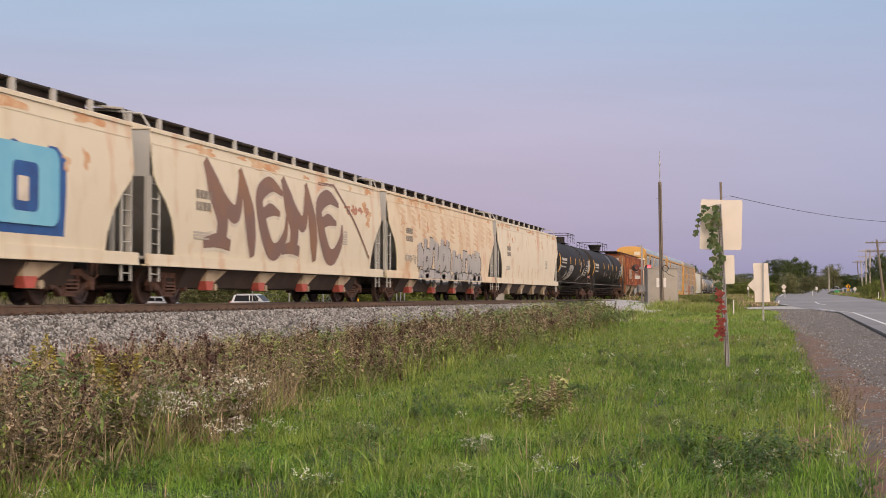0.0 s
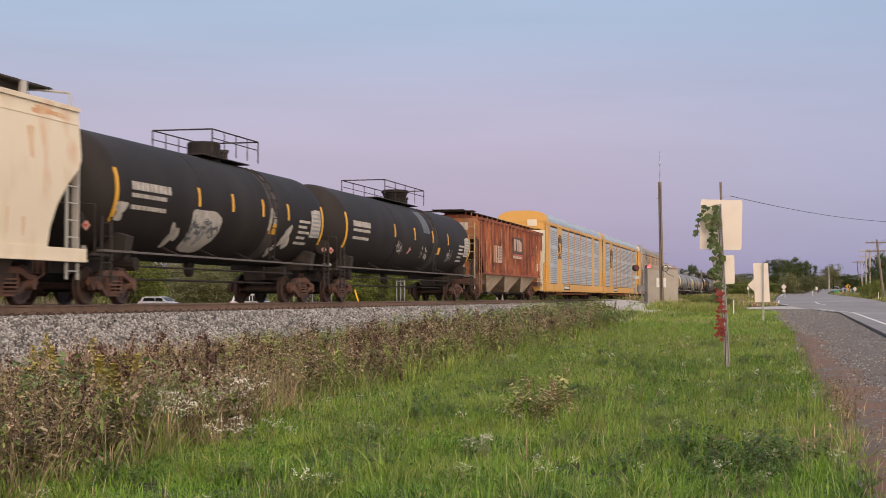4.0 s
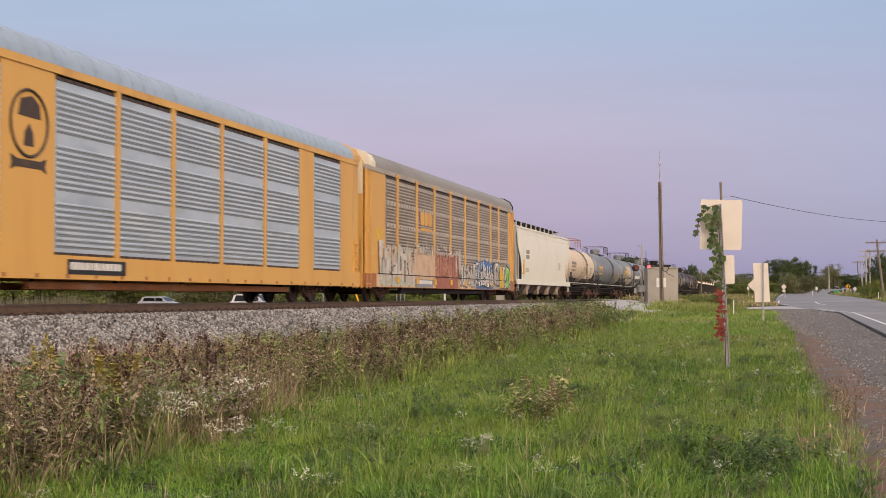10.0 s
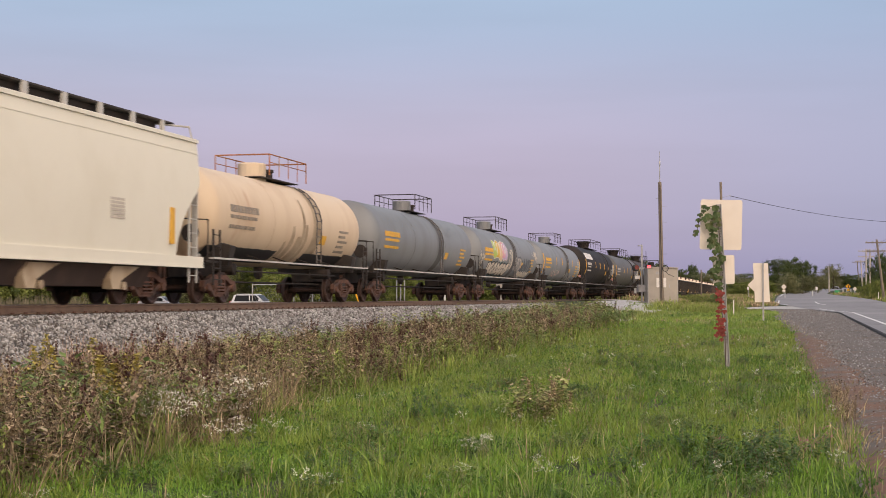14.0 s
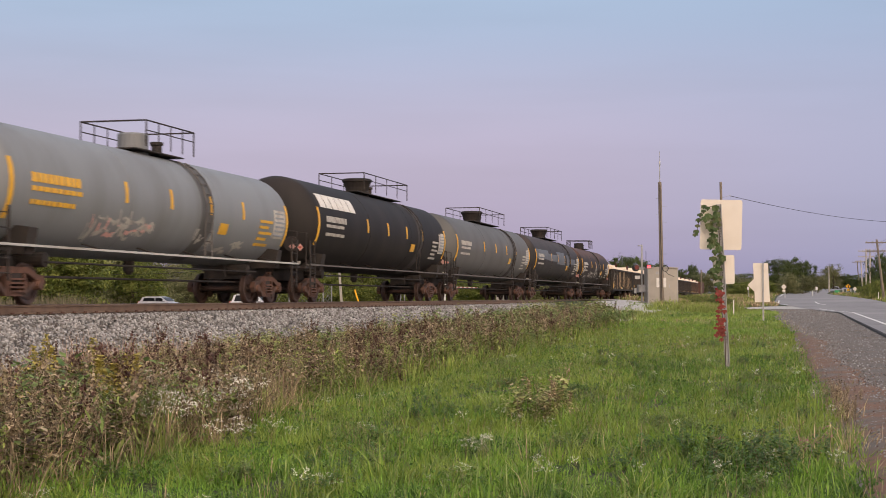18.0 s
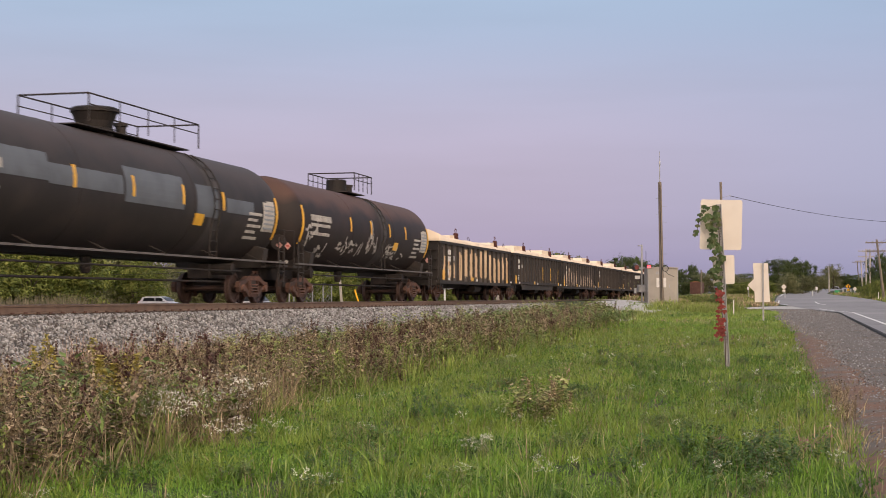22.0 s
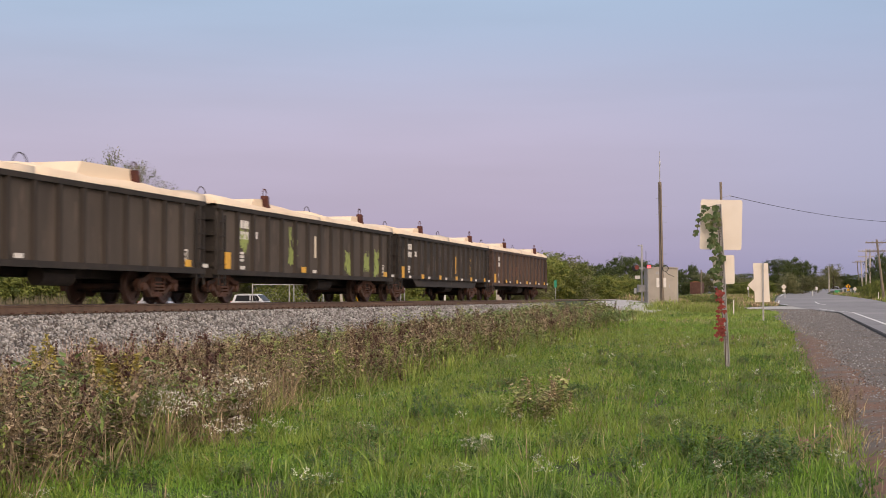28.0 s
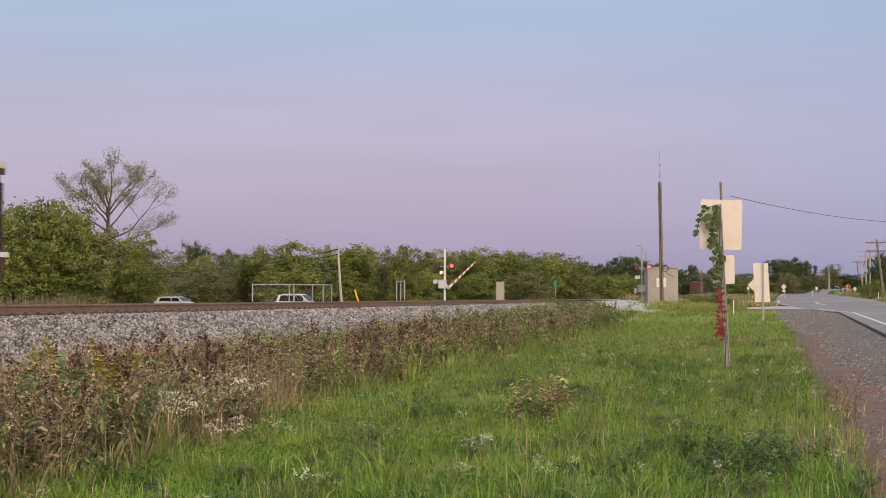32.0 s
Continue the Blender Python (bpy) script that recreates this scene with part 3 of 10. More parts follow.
def shared_meshes():
    r = 0.44
    wheels = Shape()
    for s in (-1, 1):
        n = len(wheels.v)
        prof = [(r - 0.10, 0.05), (r - 0.03, 0.07), (r, 0.05), (r + 0.005, -0.04), (r + 0.028, -0.05), (r + 0.028, -0.075), (r - 0.05, -0.075), (r - 0.09, -0.02), (0.16, -0.03), (0.14, -0.08)]
        for q, a in prof:
            for i in range(24):
                w = 2 * math.pi * i / 24
                wheels.v.append((s * (0.75 + a), q * math.cos(w), q * math.sin(w)))
        for j in range(len(prof) - 1):
            for i in range(24):
                a, b = n + j * 24 + i, n + j * 24 + (i + 1) % 24
                wheels.f.append((a, b, b + 24, a + 24))
        # web face towards the outside, with a hub
        wheels.tube((s * 0.77, 0, 0), (s * 0.775, 0, 0), r - 0.09, 24)
        wheels.tube((s * 0.76, 0, 0), (s * 0.84, 0, 0), 0.13, 12)
    wheels.tube((-0.9, 0, 0), (0.9, 0, 0), 0.08, 10)
    SHARED["wheelset"] = wheels.mesh("wheelset", M["wheel"])
    sf = Shape()
    sf.prism([(-1.16, 0.46), (-1.10, 0.62), (-0.80, 0.66), (-0.45, 0.80), (0.45, 0.80), (0.80, 0.66), (1.10, 0.62), (1.16, 0.46), (0.94, 0.50), (0.74, 0.545), (0.42, 0.67), (-0.42, 0.67), (-0.74, 0.545), (-0.94, 0.50)], "x", 0.0, 0.14)
    sf.prism([(-0.90, 0.50), (-0.88, 0.44), (-0.66, 0.38), (-0.42, 0.19), (0.42, 0.19), (0.66, 0.38), (0.88, 0.44), (0.90, 0.50), (0.62, 0.485), (0.36, 0.29), (-0.36, 0.29), (-0.62, 0.485)], "x", 0.005, 0.135)
    for q in (-1, 1):
        sf.box(0.01, 0.13, q * 0.34 - 0.06, q * 0.34 + 0.06, 0.26, 0.70)
        sf.prism([(q * 1.14, 0.48), (q * 1.08, 0.33), (q * 0.98, 0.33), (q * 0.98, 0.48)][::q], "x", 0.01, 0.13)
    SHARED["sideframe"] = sf.mesh("sideframe", M["iron"])
    SHARED["bearing"] = Shape().tube((0.02, 0, 0.44), (0.20, 0, 0.44), 0.13, 14, 0.10).mesh("bearing", M["iron"])
    sp = Shape()
    for k in range(4):
        sp.box(0.142, 0.175, -0.26, 0.26, 0.27 + 0.085 * k, 0.31 + 0.085 * k)
    sp.box(0.141, 0.16, -0.33, -0.26, 0.22, 0.66).box(0.141, 0.16, 0.26, 0.33, 0.22, 0.66)
    SHARED["springs"] = sp.mesh("bolster_spring", M["iron"])
    bo = Shape().box(-1.06, 1.06, -0.2, 0.2, 0.46, 0.76)
    bo.tube((0, 0, 0.72), (0, 0, 0.92), 0.3, 12)
    bo.tube((-0.6, -0.3, 0.34), (0.6, -0.3, 0.34), 0.05, 6).tube((-0.6, 0.3, 0.34), (0.6, 0.3, 0.34), 0.05, 6)
    SHARED["bolster"] = bo.mesh("truck", M["under"])
    cp = Shape().box(-0.11, 0.11, -0.42, 0.35, 0.74, 0.95)
    cp.box(-0.19, 0.17, -0.52, -0.30, 0.70, 0.99).box(-0.24, -0.10, -0.66, -0.48, 0.70, 0.99)
    cp.tube((0.25, 0.0, 0.70), (0.12, -0.5, 0.42), 0.03)
    SHARED["coupler"] = cp.mesh("coupler", M["iron"])


WHEELSETS = []
SURFACE = {}


def bogies(car, length, inset, turned=False):
    for y in (inset, length - inset):
        truck = part("truck", SHARED["bolster"], None, car, "rusted cast steel truck", at=pose(0, y, 0))
        for x, turn in ((0.93, 0), (-0.93, 180)):
            part("sideframe", SHARED["sideframe"], None, truck, at=pose(x, 0, 0, 0, 0, turn))
            tagged(part("bolster_spring", SHARED["springs"], None, truck, at=pose(x, 0, 0, 0, 0, turn)), kind="stuff")
            for s in (-1, 1):
                part("bearing", SHARED["bearing"], None, truck, at=pose(x, s * 0.89, 0, 0, 0, turn))
        for s in (-1, 1):
            w = part("wheelset", SHARED["wheelset"], None, truck, at=pose(0, s * 0.89, 0.44))
            WHEELSETS.append((w, s))
    part("coupler", SHARED["coupler"], None, car, at=pose(0, 0.28, 0))
    part("coupler", SHARED["coupler"], None, car, at=pose(0, length - 0.28, 0, 0, 0, 180))


def bars(car, name, mat, x, y, z, width, height, rows, seed=0, label="", slant=0.0):
    """Lines of lettering that cannot be read, as blocks."""
    rng = random.Random(seed)
    s = Shape()
    for k in range(rows):
        h = height / rows
        z1 = z + height - k * h
        yy = y
        while yy < y + width - 0.02:
            w = rng.uniform(0.5, 1.3) * h * 0.7
            s.prism([(yy, z1 - h * 0.72), (min(yy + w, y + width), z1 - h * 0.72), (min(yy + w, y + width), z1), (yy, z1)], "x", x, x + 0.006)
            yy += w + h * 0.16
    return tagged(part(name, s, mat, car, label), kind="stuff")


RUNG = {}


def ladder(car, x, y0, y1, z0, z1, mat, rungs=6, axis="y"):
    """Two stiles with a rung each a part of its own; axis y: along the car's side, x: across its end."""
    along = axis == "y"
    stile = Shape()
    for q in (y0, y1):
        if along:
            stile.box(x - 0.02, x + 0.02, q - 0.03, q + 0.03, z0, z1)
        else:
            stile.box(q - 0.03, q + 0.03, x - 0.02, x + 0.02, z0, z1)
    lad = part("ladder", stile, mat, car)
    key = (mat.name, axis, round(y1 - y0, 2))
    if key not in RUNG:
        RUNG[key] = (Shape().tube((0, 0, 0), (0, y1 - y0, 0), 0.014) if along else Shape().tube((0, 0, 0), (y1 - y0, 0, 0), 0.014)).mesh("rung", mat)
    for k in range(rungs):
        z = z0 + (z1 - z0) * (k + 0.5) / rungs
        part("rung", RUNG[key], None, lad, at=pose(x + 0.02, y0, z) if along else pose(y0, x, z))
    return lad


def rounded_at(cy, cz, w, h, r, n=4):
    pts = []
    for sy, sz, a0 in ((1, 1, 0), (-1, 1, 90), (-1, -1, 180), (1, -1, 270)):
        for k in range(n + 1):
            a = radians(a0 + 90 * k / n)
            pts.append((cy + sy * (w / 2 - r) + r * math.cos(a), cz + sz * (h / 2 - r) + r * math.sin(a)))
    return pts


def ribbon(s, pts, width, xs, lift):
    """A band of paint along (y, z) points that hugs the surface xs(z)."""
    for i, (p, q) in enumerate(zip(pts, pts[1:])):
        d = Vector((q[0] - p[0], q[1] - p[1]))
        n = Vector((-d.y, d.x)).normalized() * width / 2
        steps = max(1, int(d.length / 0.16))
        off = lift + 0.0007 * (i % 4)
        k0 = len(s.v)
        for k in range(steps + 1):
            c = Vector(p).lerp(Vector(q), k / steps)
            for e in (c - n, c + n):
                s.v.append((xs(e.y) + off, e.x, e.y))
        s.f += [(k0 + 2 * k, k0 + 2 * k + 2, k0 + 2 * k + 3, k0 + 2 * k + 1) for k in range(steps)]
        for end in (p, q):
            k0 = len(s.v)
            for k in range(8):
                a = 2 * math.pi * k / 8
                yy, zz = end[0] + width / 2 * math.cos(a), end[1] + width / 2 * math.sin(a)
                s.v.append((xs(zz) + off + 0.0003, yy, zz))
            s.f.append(tuple(range(k0, k0 + 8)))


def painted_lettering(car, name, y0, y1, z0, z1, fill, edge, xs, seed, count, label="sprayed graffiti strokes", fat=0.34, slant=0.1):
    """Fat sprayed strokes and loops, none of them a letter."""
    rnd = random.Random(seed)
    inner, outer = Shape(), Shape()
    cell = (y1 - y0) / count
    h = z1 - z0
    for k in range(count):
        a, b = y0 + cell * (k + 0.16), y0 + cell * (k + 0.84)
        lo, hi = z0 + h * rnd.uniform(0.06, 0.16), z1 - h * rnd.uniform(0.05, 0.2)
        w = min(cell * fat, h * 0.28)
        sh = slant * h * rnd.uniform(0.4, 1.4)
        m = (a + b) / 2
        for j in range(rnd.choice((1, 2, 2))):
            yy = m + rnd.uniform(-0.28, 0.28) * cell
            q0, q1 = lo + rnd.uniform(0, 0.22) * h, hi - rnd.uniform(0, 0.22) * h
            wob = rnd.uniform(-0.14, 0.14) * cell
            form = rnd.random()
            if form < 0.45:
                # an open loop
                a0, sweep = rnd.uniform(0, 6.28), rnd.uniform(3.4, 5.6) * rnd.choice((-1, 1))
                ry, rz = cell * rnd.uniform(0.18, 0.34), (q1 - q0) * rnd.uniform(0.3, 0.48)
                pts = [(yy + ry * math.cos(a0 + sweep * i / 9) + sh * 0.3 * math.sin(a0 + sweep * i / 9), (q0 + q1) / 2 + rz * math.sin(a0 + sweep * i / 9)) for i in range(10)]
            elif form < 0.75:
                # a double bend
                pts = [(yy + wob * 2.0 * math.sin(i * 1.05) + sh * (i / 6 - 0.5), q0 + (q1 - q0) * i / 6) for i in range(7)]
            else:
                pts = [(yy - sh * 0.3, q0), (yy + wob * 0.6, q0 + (q1 - q0) * 0.3), (yy + wob, (q0 + q1) / 2), (yy + sh * 0.4, q1), (yy + sh * 0.4 + cell * 0.2, q1 - h * 0.08)]
            ww = w * rnd.uniform(0.6, 1.15)
            ribbon(inner, pts, ww, xs, 0.006 + 0.0012 * j)
            if edge:
                ribbon(outer, pts, ww + 0.12 * min(1.0, h), xs, 0.002)
        if rnd.random() < 0.45:
            zz = rnd.uniform(lo + h * 0.2, hi - h * 0.1)
            ribbon(inner, [(a, zz), (b + 0.1 * cell, zz + rnd.uniform(-0.1, 0.1) * h)], w * rnd.uniform(0.5, 0.9), xs, 0.0085)
    if edge:
        tagged(part(name + "_outline", outer, edge, car), kind="stuff")
    return tagged(part(name, inner, fill, car, label), kind="stuff")


def brush(s, pts, widths, xs, lift):
    """A sprayed stroke through (y, z) points whose width swells and tapers along it."""
    P = [Vector(q) for q in pts]
    P = [P[0] * 2 - P[1]] + P + [P[-1] * 2 - P[-2]]
    line, sub = [], 6
    for i in range(1, len(P) - 2):
        a, b, c, d = P[i - 1:i + 3]
        for k in range(sub + (i == len(P) - 3)):
            t = k / sub
            q = 0.5 * (2 * b + (c - a) * t + (2 * a - 5 * b + 4 * c - d) * t * t + (3 * b - a - 3 * c + d) * t ** 3)
            line.append((q, widths[i - 1] + (widths[i] - widths[i - 1]) * t))
    n0, cols = len(s.v), 5
    for i, (q, w) in enumerate(line):
        d = line[min(i + 1, len(line) - 1)][0] - line[max(i - 1, 0)][0]
        n = Vector((-d.y, d.x)).normalized()
        for k in range(cols):
            e = q + n * w * (k / (cols - 1) - 0.5)
            s.v.append((xs(e.y) + lift, e.x, e.y))
    for i in range(len(line) - 1):
        for k in range(cols - 1):
            a = n0 + i * cols + k
            s.f.append((a, a + cols, a + cols + 1, a + 1))


def blob(s, cy, cz, ry, rz, xs, lift, phase, rough=0.10, square=0.75):
    """A rounded sprayed shape that hugs the surface."""
    n0, around, rings = len(s.v), 26, 4
    s.v.append((xs(cz) + lift, cy, cz))
    for j in range(1, rings + 1):
        for i in range(around):
            a = 2 * math.pi * i / around
            r = (1 + rough * math.sin(3 * a + phase) + 0.6 * rough * math.sin(5 * a + 2.3 * phase)) * j / rings
            c, d = math.cos(a), math.sin(a)
            yy = cy + ry * r * math.copysign(abs(c) ** square, c)
            zz = cz + rz * r * math.copysign(abs(d) ** square, d)
            s.v.append((xs(zz) + lift, yy, zz))
    for i in range(around):
        s.f.append((n0, n0 + 1 + i, n0 + 1 + (i + 1) % around))
        for j in range(rings - 1):
            a, b = n0 + 1 + j * around + i, n0 + 1 + j * around + (i + 1) % around
            s.f.append((a, a + around, b + around, b))


def bubble_row(car, y0, y1, z0, z1, fill, edge, xs, seed, count, label="sprayed bubble graffiti", shine=None, fat=0.80):
    """Swollen, crowded graffiti shapes with an outline and inner lines; none is a letter."""
    rnd = random.Random(seed)
    rim, body, mark, glint = Shape(), Shape(), Shape(), Shape()
    cell, h = (y1 - y0) / count, z1 - z0
    for k in range(count):
        cy = y0 + cell * (k + 0.5) + rnd.uniform(-0.06, 0.06) * cell
        hh = h * rnd.uniform(0.86, 1.0)
        cz = z0 + hh / 2 + rnd.uniform(0, 1) * (h - hh)
        ph, lift = rnd.uniform(0, 6.28), 0.0006 * (k % 3)
        ry, rz = cell * 0.60, hh / 2
        blob(rim, cy, cz, ry, rz, xs, 0.003 + lift, ph)
        blob(body, cy, cz, ry * fat, rz * (1 - (1 - fat) * min(1.0, cell / h)), xs, 0.006 + lift, ph)
        for q in range(rnd.choice((1, 2, 2))):
            yy = cy + (q - 0.5) * cell * 0.30 + rnd.uniform(-0.05, 0.05) * cell
            a, b = cz + rnd.uniform(-0.32, -0.02) * hh, cz + rnd.uniform(0.08, 0.34) * hh
            brush(mark, [(yy, a), (yy + rnd.uniform(-0.12, 0.12) * cell, (a + b) / 2), (yy + rnd.uniform(-0.1, 0.1) * cell, b)], [0.05 * cell, 0.16 * cell, 0.05 * cell], xs, 0.009 + lift)
        brush(glint, [(cy - ry * 0.5, cz + rz * 0.35), (cy - ry * 0.3, cz + rz * 0.66), (cy + ry * 0.1, cz + rz * 0.72)], [0.03 * cell, 0.10 * cell, 0.03 * cell], xs, 0.010 + lift)
    tagged(part("graffiti_rim", rim, edge, car), kind="stuff")
    tagged(part("graffiti", body, fill, car, label), kind="stuff")
    tagged(part("graffiti_line", mark, edge, car), kind="stuff")
    if shine:
        tagged(part("graffiti_glint", glint, shine, car), kind="stuff")


def tall_strokes(car, y0, y1, z0, z1, fill, xs, seed, count, label="tall sprayed strokes with drips", edge=None, fat=1.0):
    """Upright drippy strokes with hooks and bars between them; none is a letter."""
    rnd = random.Random(seed)
    inner, outer = Shape(), Shape()
    cell, h = (y1 - y0) / count, z1 - z0

    def dab(pts, widths, lift):
        brush(inner, pts, widths, xs, lift)
        if edge:
            brush(outer, [(q[0] + 0.04, q[1] - 0.03) for q in pts], [w + 0.16 for w in widths], xs, lift - 0.003)

    for k in range(count):
        a = y0 + cell * (k + 0.22)
        b = a + cell * rnd.uniform(0.40, 0.56)
        lo, hi = z0 + h * rnd.uniform(0.0, 0.14), z1 - h * rnd.uniform(0.0, 0.22)
        w = cell * rnd.uniform(0.32, 0.44) * fat
        lift = 0.0008 * (k % 3)
        dab([(a, hi), (a + rnd.uniform(-0.16, 0.16) * cell, (lo + hi) / 2), (a + rnd.uniform(-0.15, 0.15) * cell, lo)], [w, w * 1.15, w * 0.9], 0.004 + lift)
        form = rnd.randrange(4)
        m = lo + (hi - lo) * rnd.uniform(0.42, 0.62)
        if form == 0:
            dab([(a, m), ((a + b) / 2, m + 0.08 * h), (b, m - 0.04 * h), (b, lo)], [w * 0.7, w * 0.8, w, w * 0.9], 0.006 + lift)
        elif form == 1:
            dab([(b, hi - 0.1 * h), (b, lo + 0.1 * h)], [w * 0.9, w], 0.006 + lift)
            dab([(a, lo + 0.07 * h), (b, lo + 0.07 * h)], [w * 0.8, w * 0.8], 0.007 + lift)
        elif form == 2:
            dab([(a - 0.3 * cell, hi - 0.05 * h), (b + 0.1 * cell, hi - 0.05 * h)], [w * 0.8, w * 0.7], 0.006 + lift)
        else:
            dab([(a, m), (b, m + 0.06 * h), (b + 0.05 * cell, (m + lo) / 2), (a, lo + 0.06 * h)], [w * 0.6, w * 0.8, w * 0.9, w * 0.7], 0.006 + lift)
        for _ in range(2):
            yy = rnd.uniform(a, b)
            dab([(yy, lo + 0.1 * h), (yy, lo - 0.06 * h)], [0.05, 0.02], 0.0035 + lift)
    if edge:
        tagged(part("graffiti_rim", outer, edge, car), kind="stuff")
    return tagged(part("graffiti", inner, fill, car, label), kind="stuff")


def splatter(car, y0, y1, z0, z1, mat, xs, seed, count, label="sprayed scribble"):
    """Quick crossing scribbles of paint, no letters."""
    rnd = random.Random(seed)
    s = Shape()
    for k in range(count * 4):
        yy, zz = rnd.uniform(y0, y1), rnd.uniform(z0 + 0.15 * (z1 - z0), z1 - 0.15 * (z1 - z0))
        run, rise = rnd.uniform(0.15, 0.5) * min(1.2, y1 - y0), rnd.uniform(-0.3, 0.3) * (z1 - z0)
        if rnd.random() < 0.4:
            run, rise = rnd.uniform(-0.12, 0.12), rnd.uniform(0.4, 0.8) * (z1 - z0) * rnd.choice((-1, 1))
        pts = [(yy + run * (i / 4 - 0.5), zz + rise * (i / 4 - 0.5) + rnd.uniform(-0.10, 0.10) * (z1 - z0)) for i in range(5)]
        w = rnd.uniform(0.04, 0.11)
        brush(s, pts, [w * rnd.uniform(0.5, 1.3) for _ in range(5)], xs, 0.003 + 0.0004 * (k % 8))
    return tagged(part("graffiti", s, mat, car, label), kind="stuff")


def painted_block(car, name, y0, y1, z0, z1, mat, xs, seed, label="sprayed colour block", ragged=0.32):
    """A rough-edged painted area."""
    rnd = random.Random(seed)
    s = Shape()
    n, rows = 26, 6
    tops = [z1 - rnd.uniform(0, ragged) * (z1 - z0) for _ in range(n + 1)]
    for i in range(n + 1):
        yy = y0 + (y1 - y0) * i / n
        for j in range(rows + 1):
            zz = z0 + (tops[i] - z0) * j / rows
            s.v.append((xs(zz) + 0.001, yy, zz))
    for i in range(n):
        for j in range(rows):
            a = i * (rows + 1) + j
            s.f.append((a, a + rows + 1, a + rows + 2, a + 1))
    return part(name, s, mat, car, label)


M["brick_red"] = material("brick_red_spray", (0.34, 0.13, 0.09), (0.25, 0.09, 0.06), 2.0, 0.5, 0.7, bump=0)
M["blue"] = material("blue_spray", (0.06, 0.19, 0.42), (0.04, 0.13, 0.32), 2.0, 0.5, 0.6, bump=0)
M["pale_blue"] = material("pale_blue_spray", (0.16, 0.44, 0.62), (0.22, 0.50, 0.64), 1.0, 0.5, 0.6, bump=0)
M["navy"] = material("navy_spray", (0.03, 0.10, 0.30), (0.03, 0.07, 0.22), 2.0, 0.5, 0.6, bump=0)
M["mauve"] = material("mauve_brown_spray", (0.20, 0.125, 0.105), (0.26, 0.14, 0.08), 0.7, 0.5, 0.7, bump=0)
M["red_oxide"] = material("red_oxide_spray", (0.42, 0.20, 0.13), (0.50, 0.30, 0.20), 2.0, 0.5, 0.7, bump=0)
M["teal"] = material("dark_teal_spray", (0.035, 0.10, 0.10), (0.02, 0.05, 0.055), 1.5, 0.5, 0.65, bump=0)
M["violet"] = material("pale_violet_spray", (0.46, 0.36, 0.52), (0.40, 0.30, 0.46), 1.5, 0.5, 0.65, bump=0)
M["chalk"] = material("chalky_white_spray", (0.64, 0.58, 0.48), (0.48, 0.42, 0.35), 2.0, 0.5, 0.7, bump=0)
M["grey_spray"] = material("grey_spray", (0.33, 0.31, 0.29), (0.26, 0.24, 0.22), 1.5, 0.5, 0.6, bump=0)
M["silver_spray"] = material("silver_grey_spray", (0.42, 0.40, 0.385), (0.34, 0.32, 0.31), 1.5, 0.5, 0.6, bump=0)
M["sun_yellow"] = material("yellow_spray", (0.62, 0.40, 0.03), (0.5, 0.33, 0.04), 2.0, 0.5, 0.6, bump=0)
M["lime"] = material("lime_spray", (0.24, 0.48, 0.08), (0.30, 0.52, 0.12), 2.0, 0.5, 0.6, bump=0)
M["peach"] = material("peach_spray", (0.60, 0.44, 0.26), (0.42, 0.27, 0.14), 0.9, 0.5, 0.7, bump=0)
M["peach_pale"] = material("pale_peach_spray", (0.46, 0.36, 0.27), (0.34, 0.25, 0.18), 2.0, 0.55, 0.7, bump=0)
M["rose"] = material("rose_pink_spray", (0.60, 0.30, 0.33), (0.52, 0.22, 0.26), 2.0, 0.5, 0.6, bump=0)
M["moss"] = material("pale_green_spray", (0.28, 0.34, 0.10), (0.20, 0.25, 0.08), 2.0, 0.5, 0.7, bump=0)
M["moss_lime"] = material("yellow_lime_spray", (0.42, 0.52, 0.10), (0.34, 0.44, 0.10), 2.0, 0.5, 0.6, bump=0)
M["ghost"] = material("faded_grey_paint_patch", (0.105, 0.118, 0.134), (0.072, 0.080, 0.090), 1.2, 0.5, 0.6, bump=0)
M["scrawl"] = material("grey_white_scrawl", (0.44, 0.42, 0.38), (0.26, 0.24, 0.22), 3.0, 0.5, 0.7, bump=0)
M["haze_white"] = material("faded_white_spray", (0.56, 0.52, 0.46), (0.40, 0.35, 0.29), 2.4, 0.6, 0.75, bump=0)
M["haze_green"] = material("faded_green_white_spray", (0.44, 0.48, 0.39), (0.36, 0.31, 0.24), 1.6, 0.55, 0.75, bump=0)
M["haze_peach"] = material("faded_peach_spray", (0.56, 0.40, 0.28), (0.46, 0.30, 0.20), 1.8, 0.5, 0.75, bump=0)
M["ink_thin"] = material("dull_black_spray", (0.10, 0.088, 0.08), (0.20, 0.175, 0.15), 3.0, 0.5, 0.7, bump=0)
TRAIN = []


def car_thing(name, y, label, category, group="cars of the freight train"):
    c = thing(name, pose(TRACK_X, y, RAIL_Z), label, category, group)
    TRAIN.append((c, y))
    return c


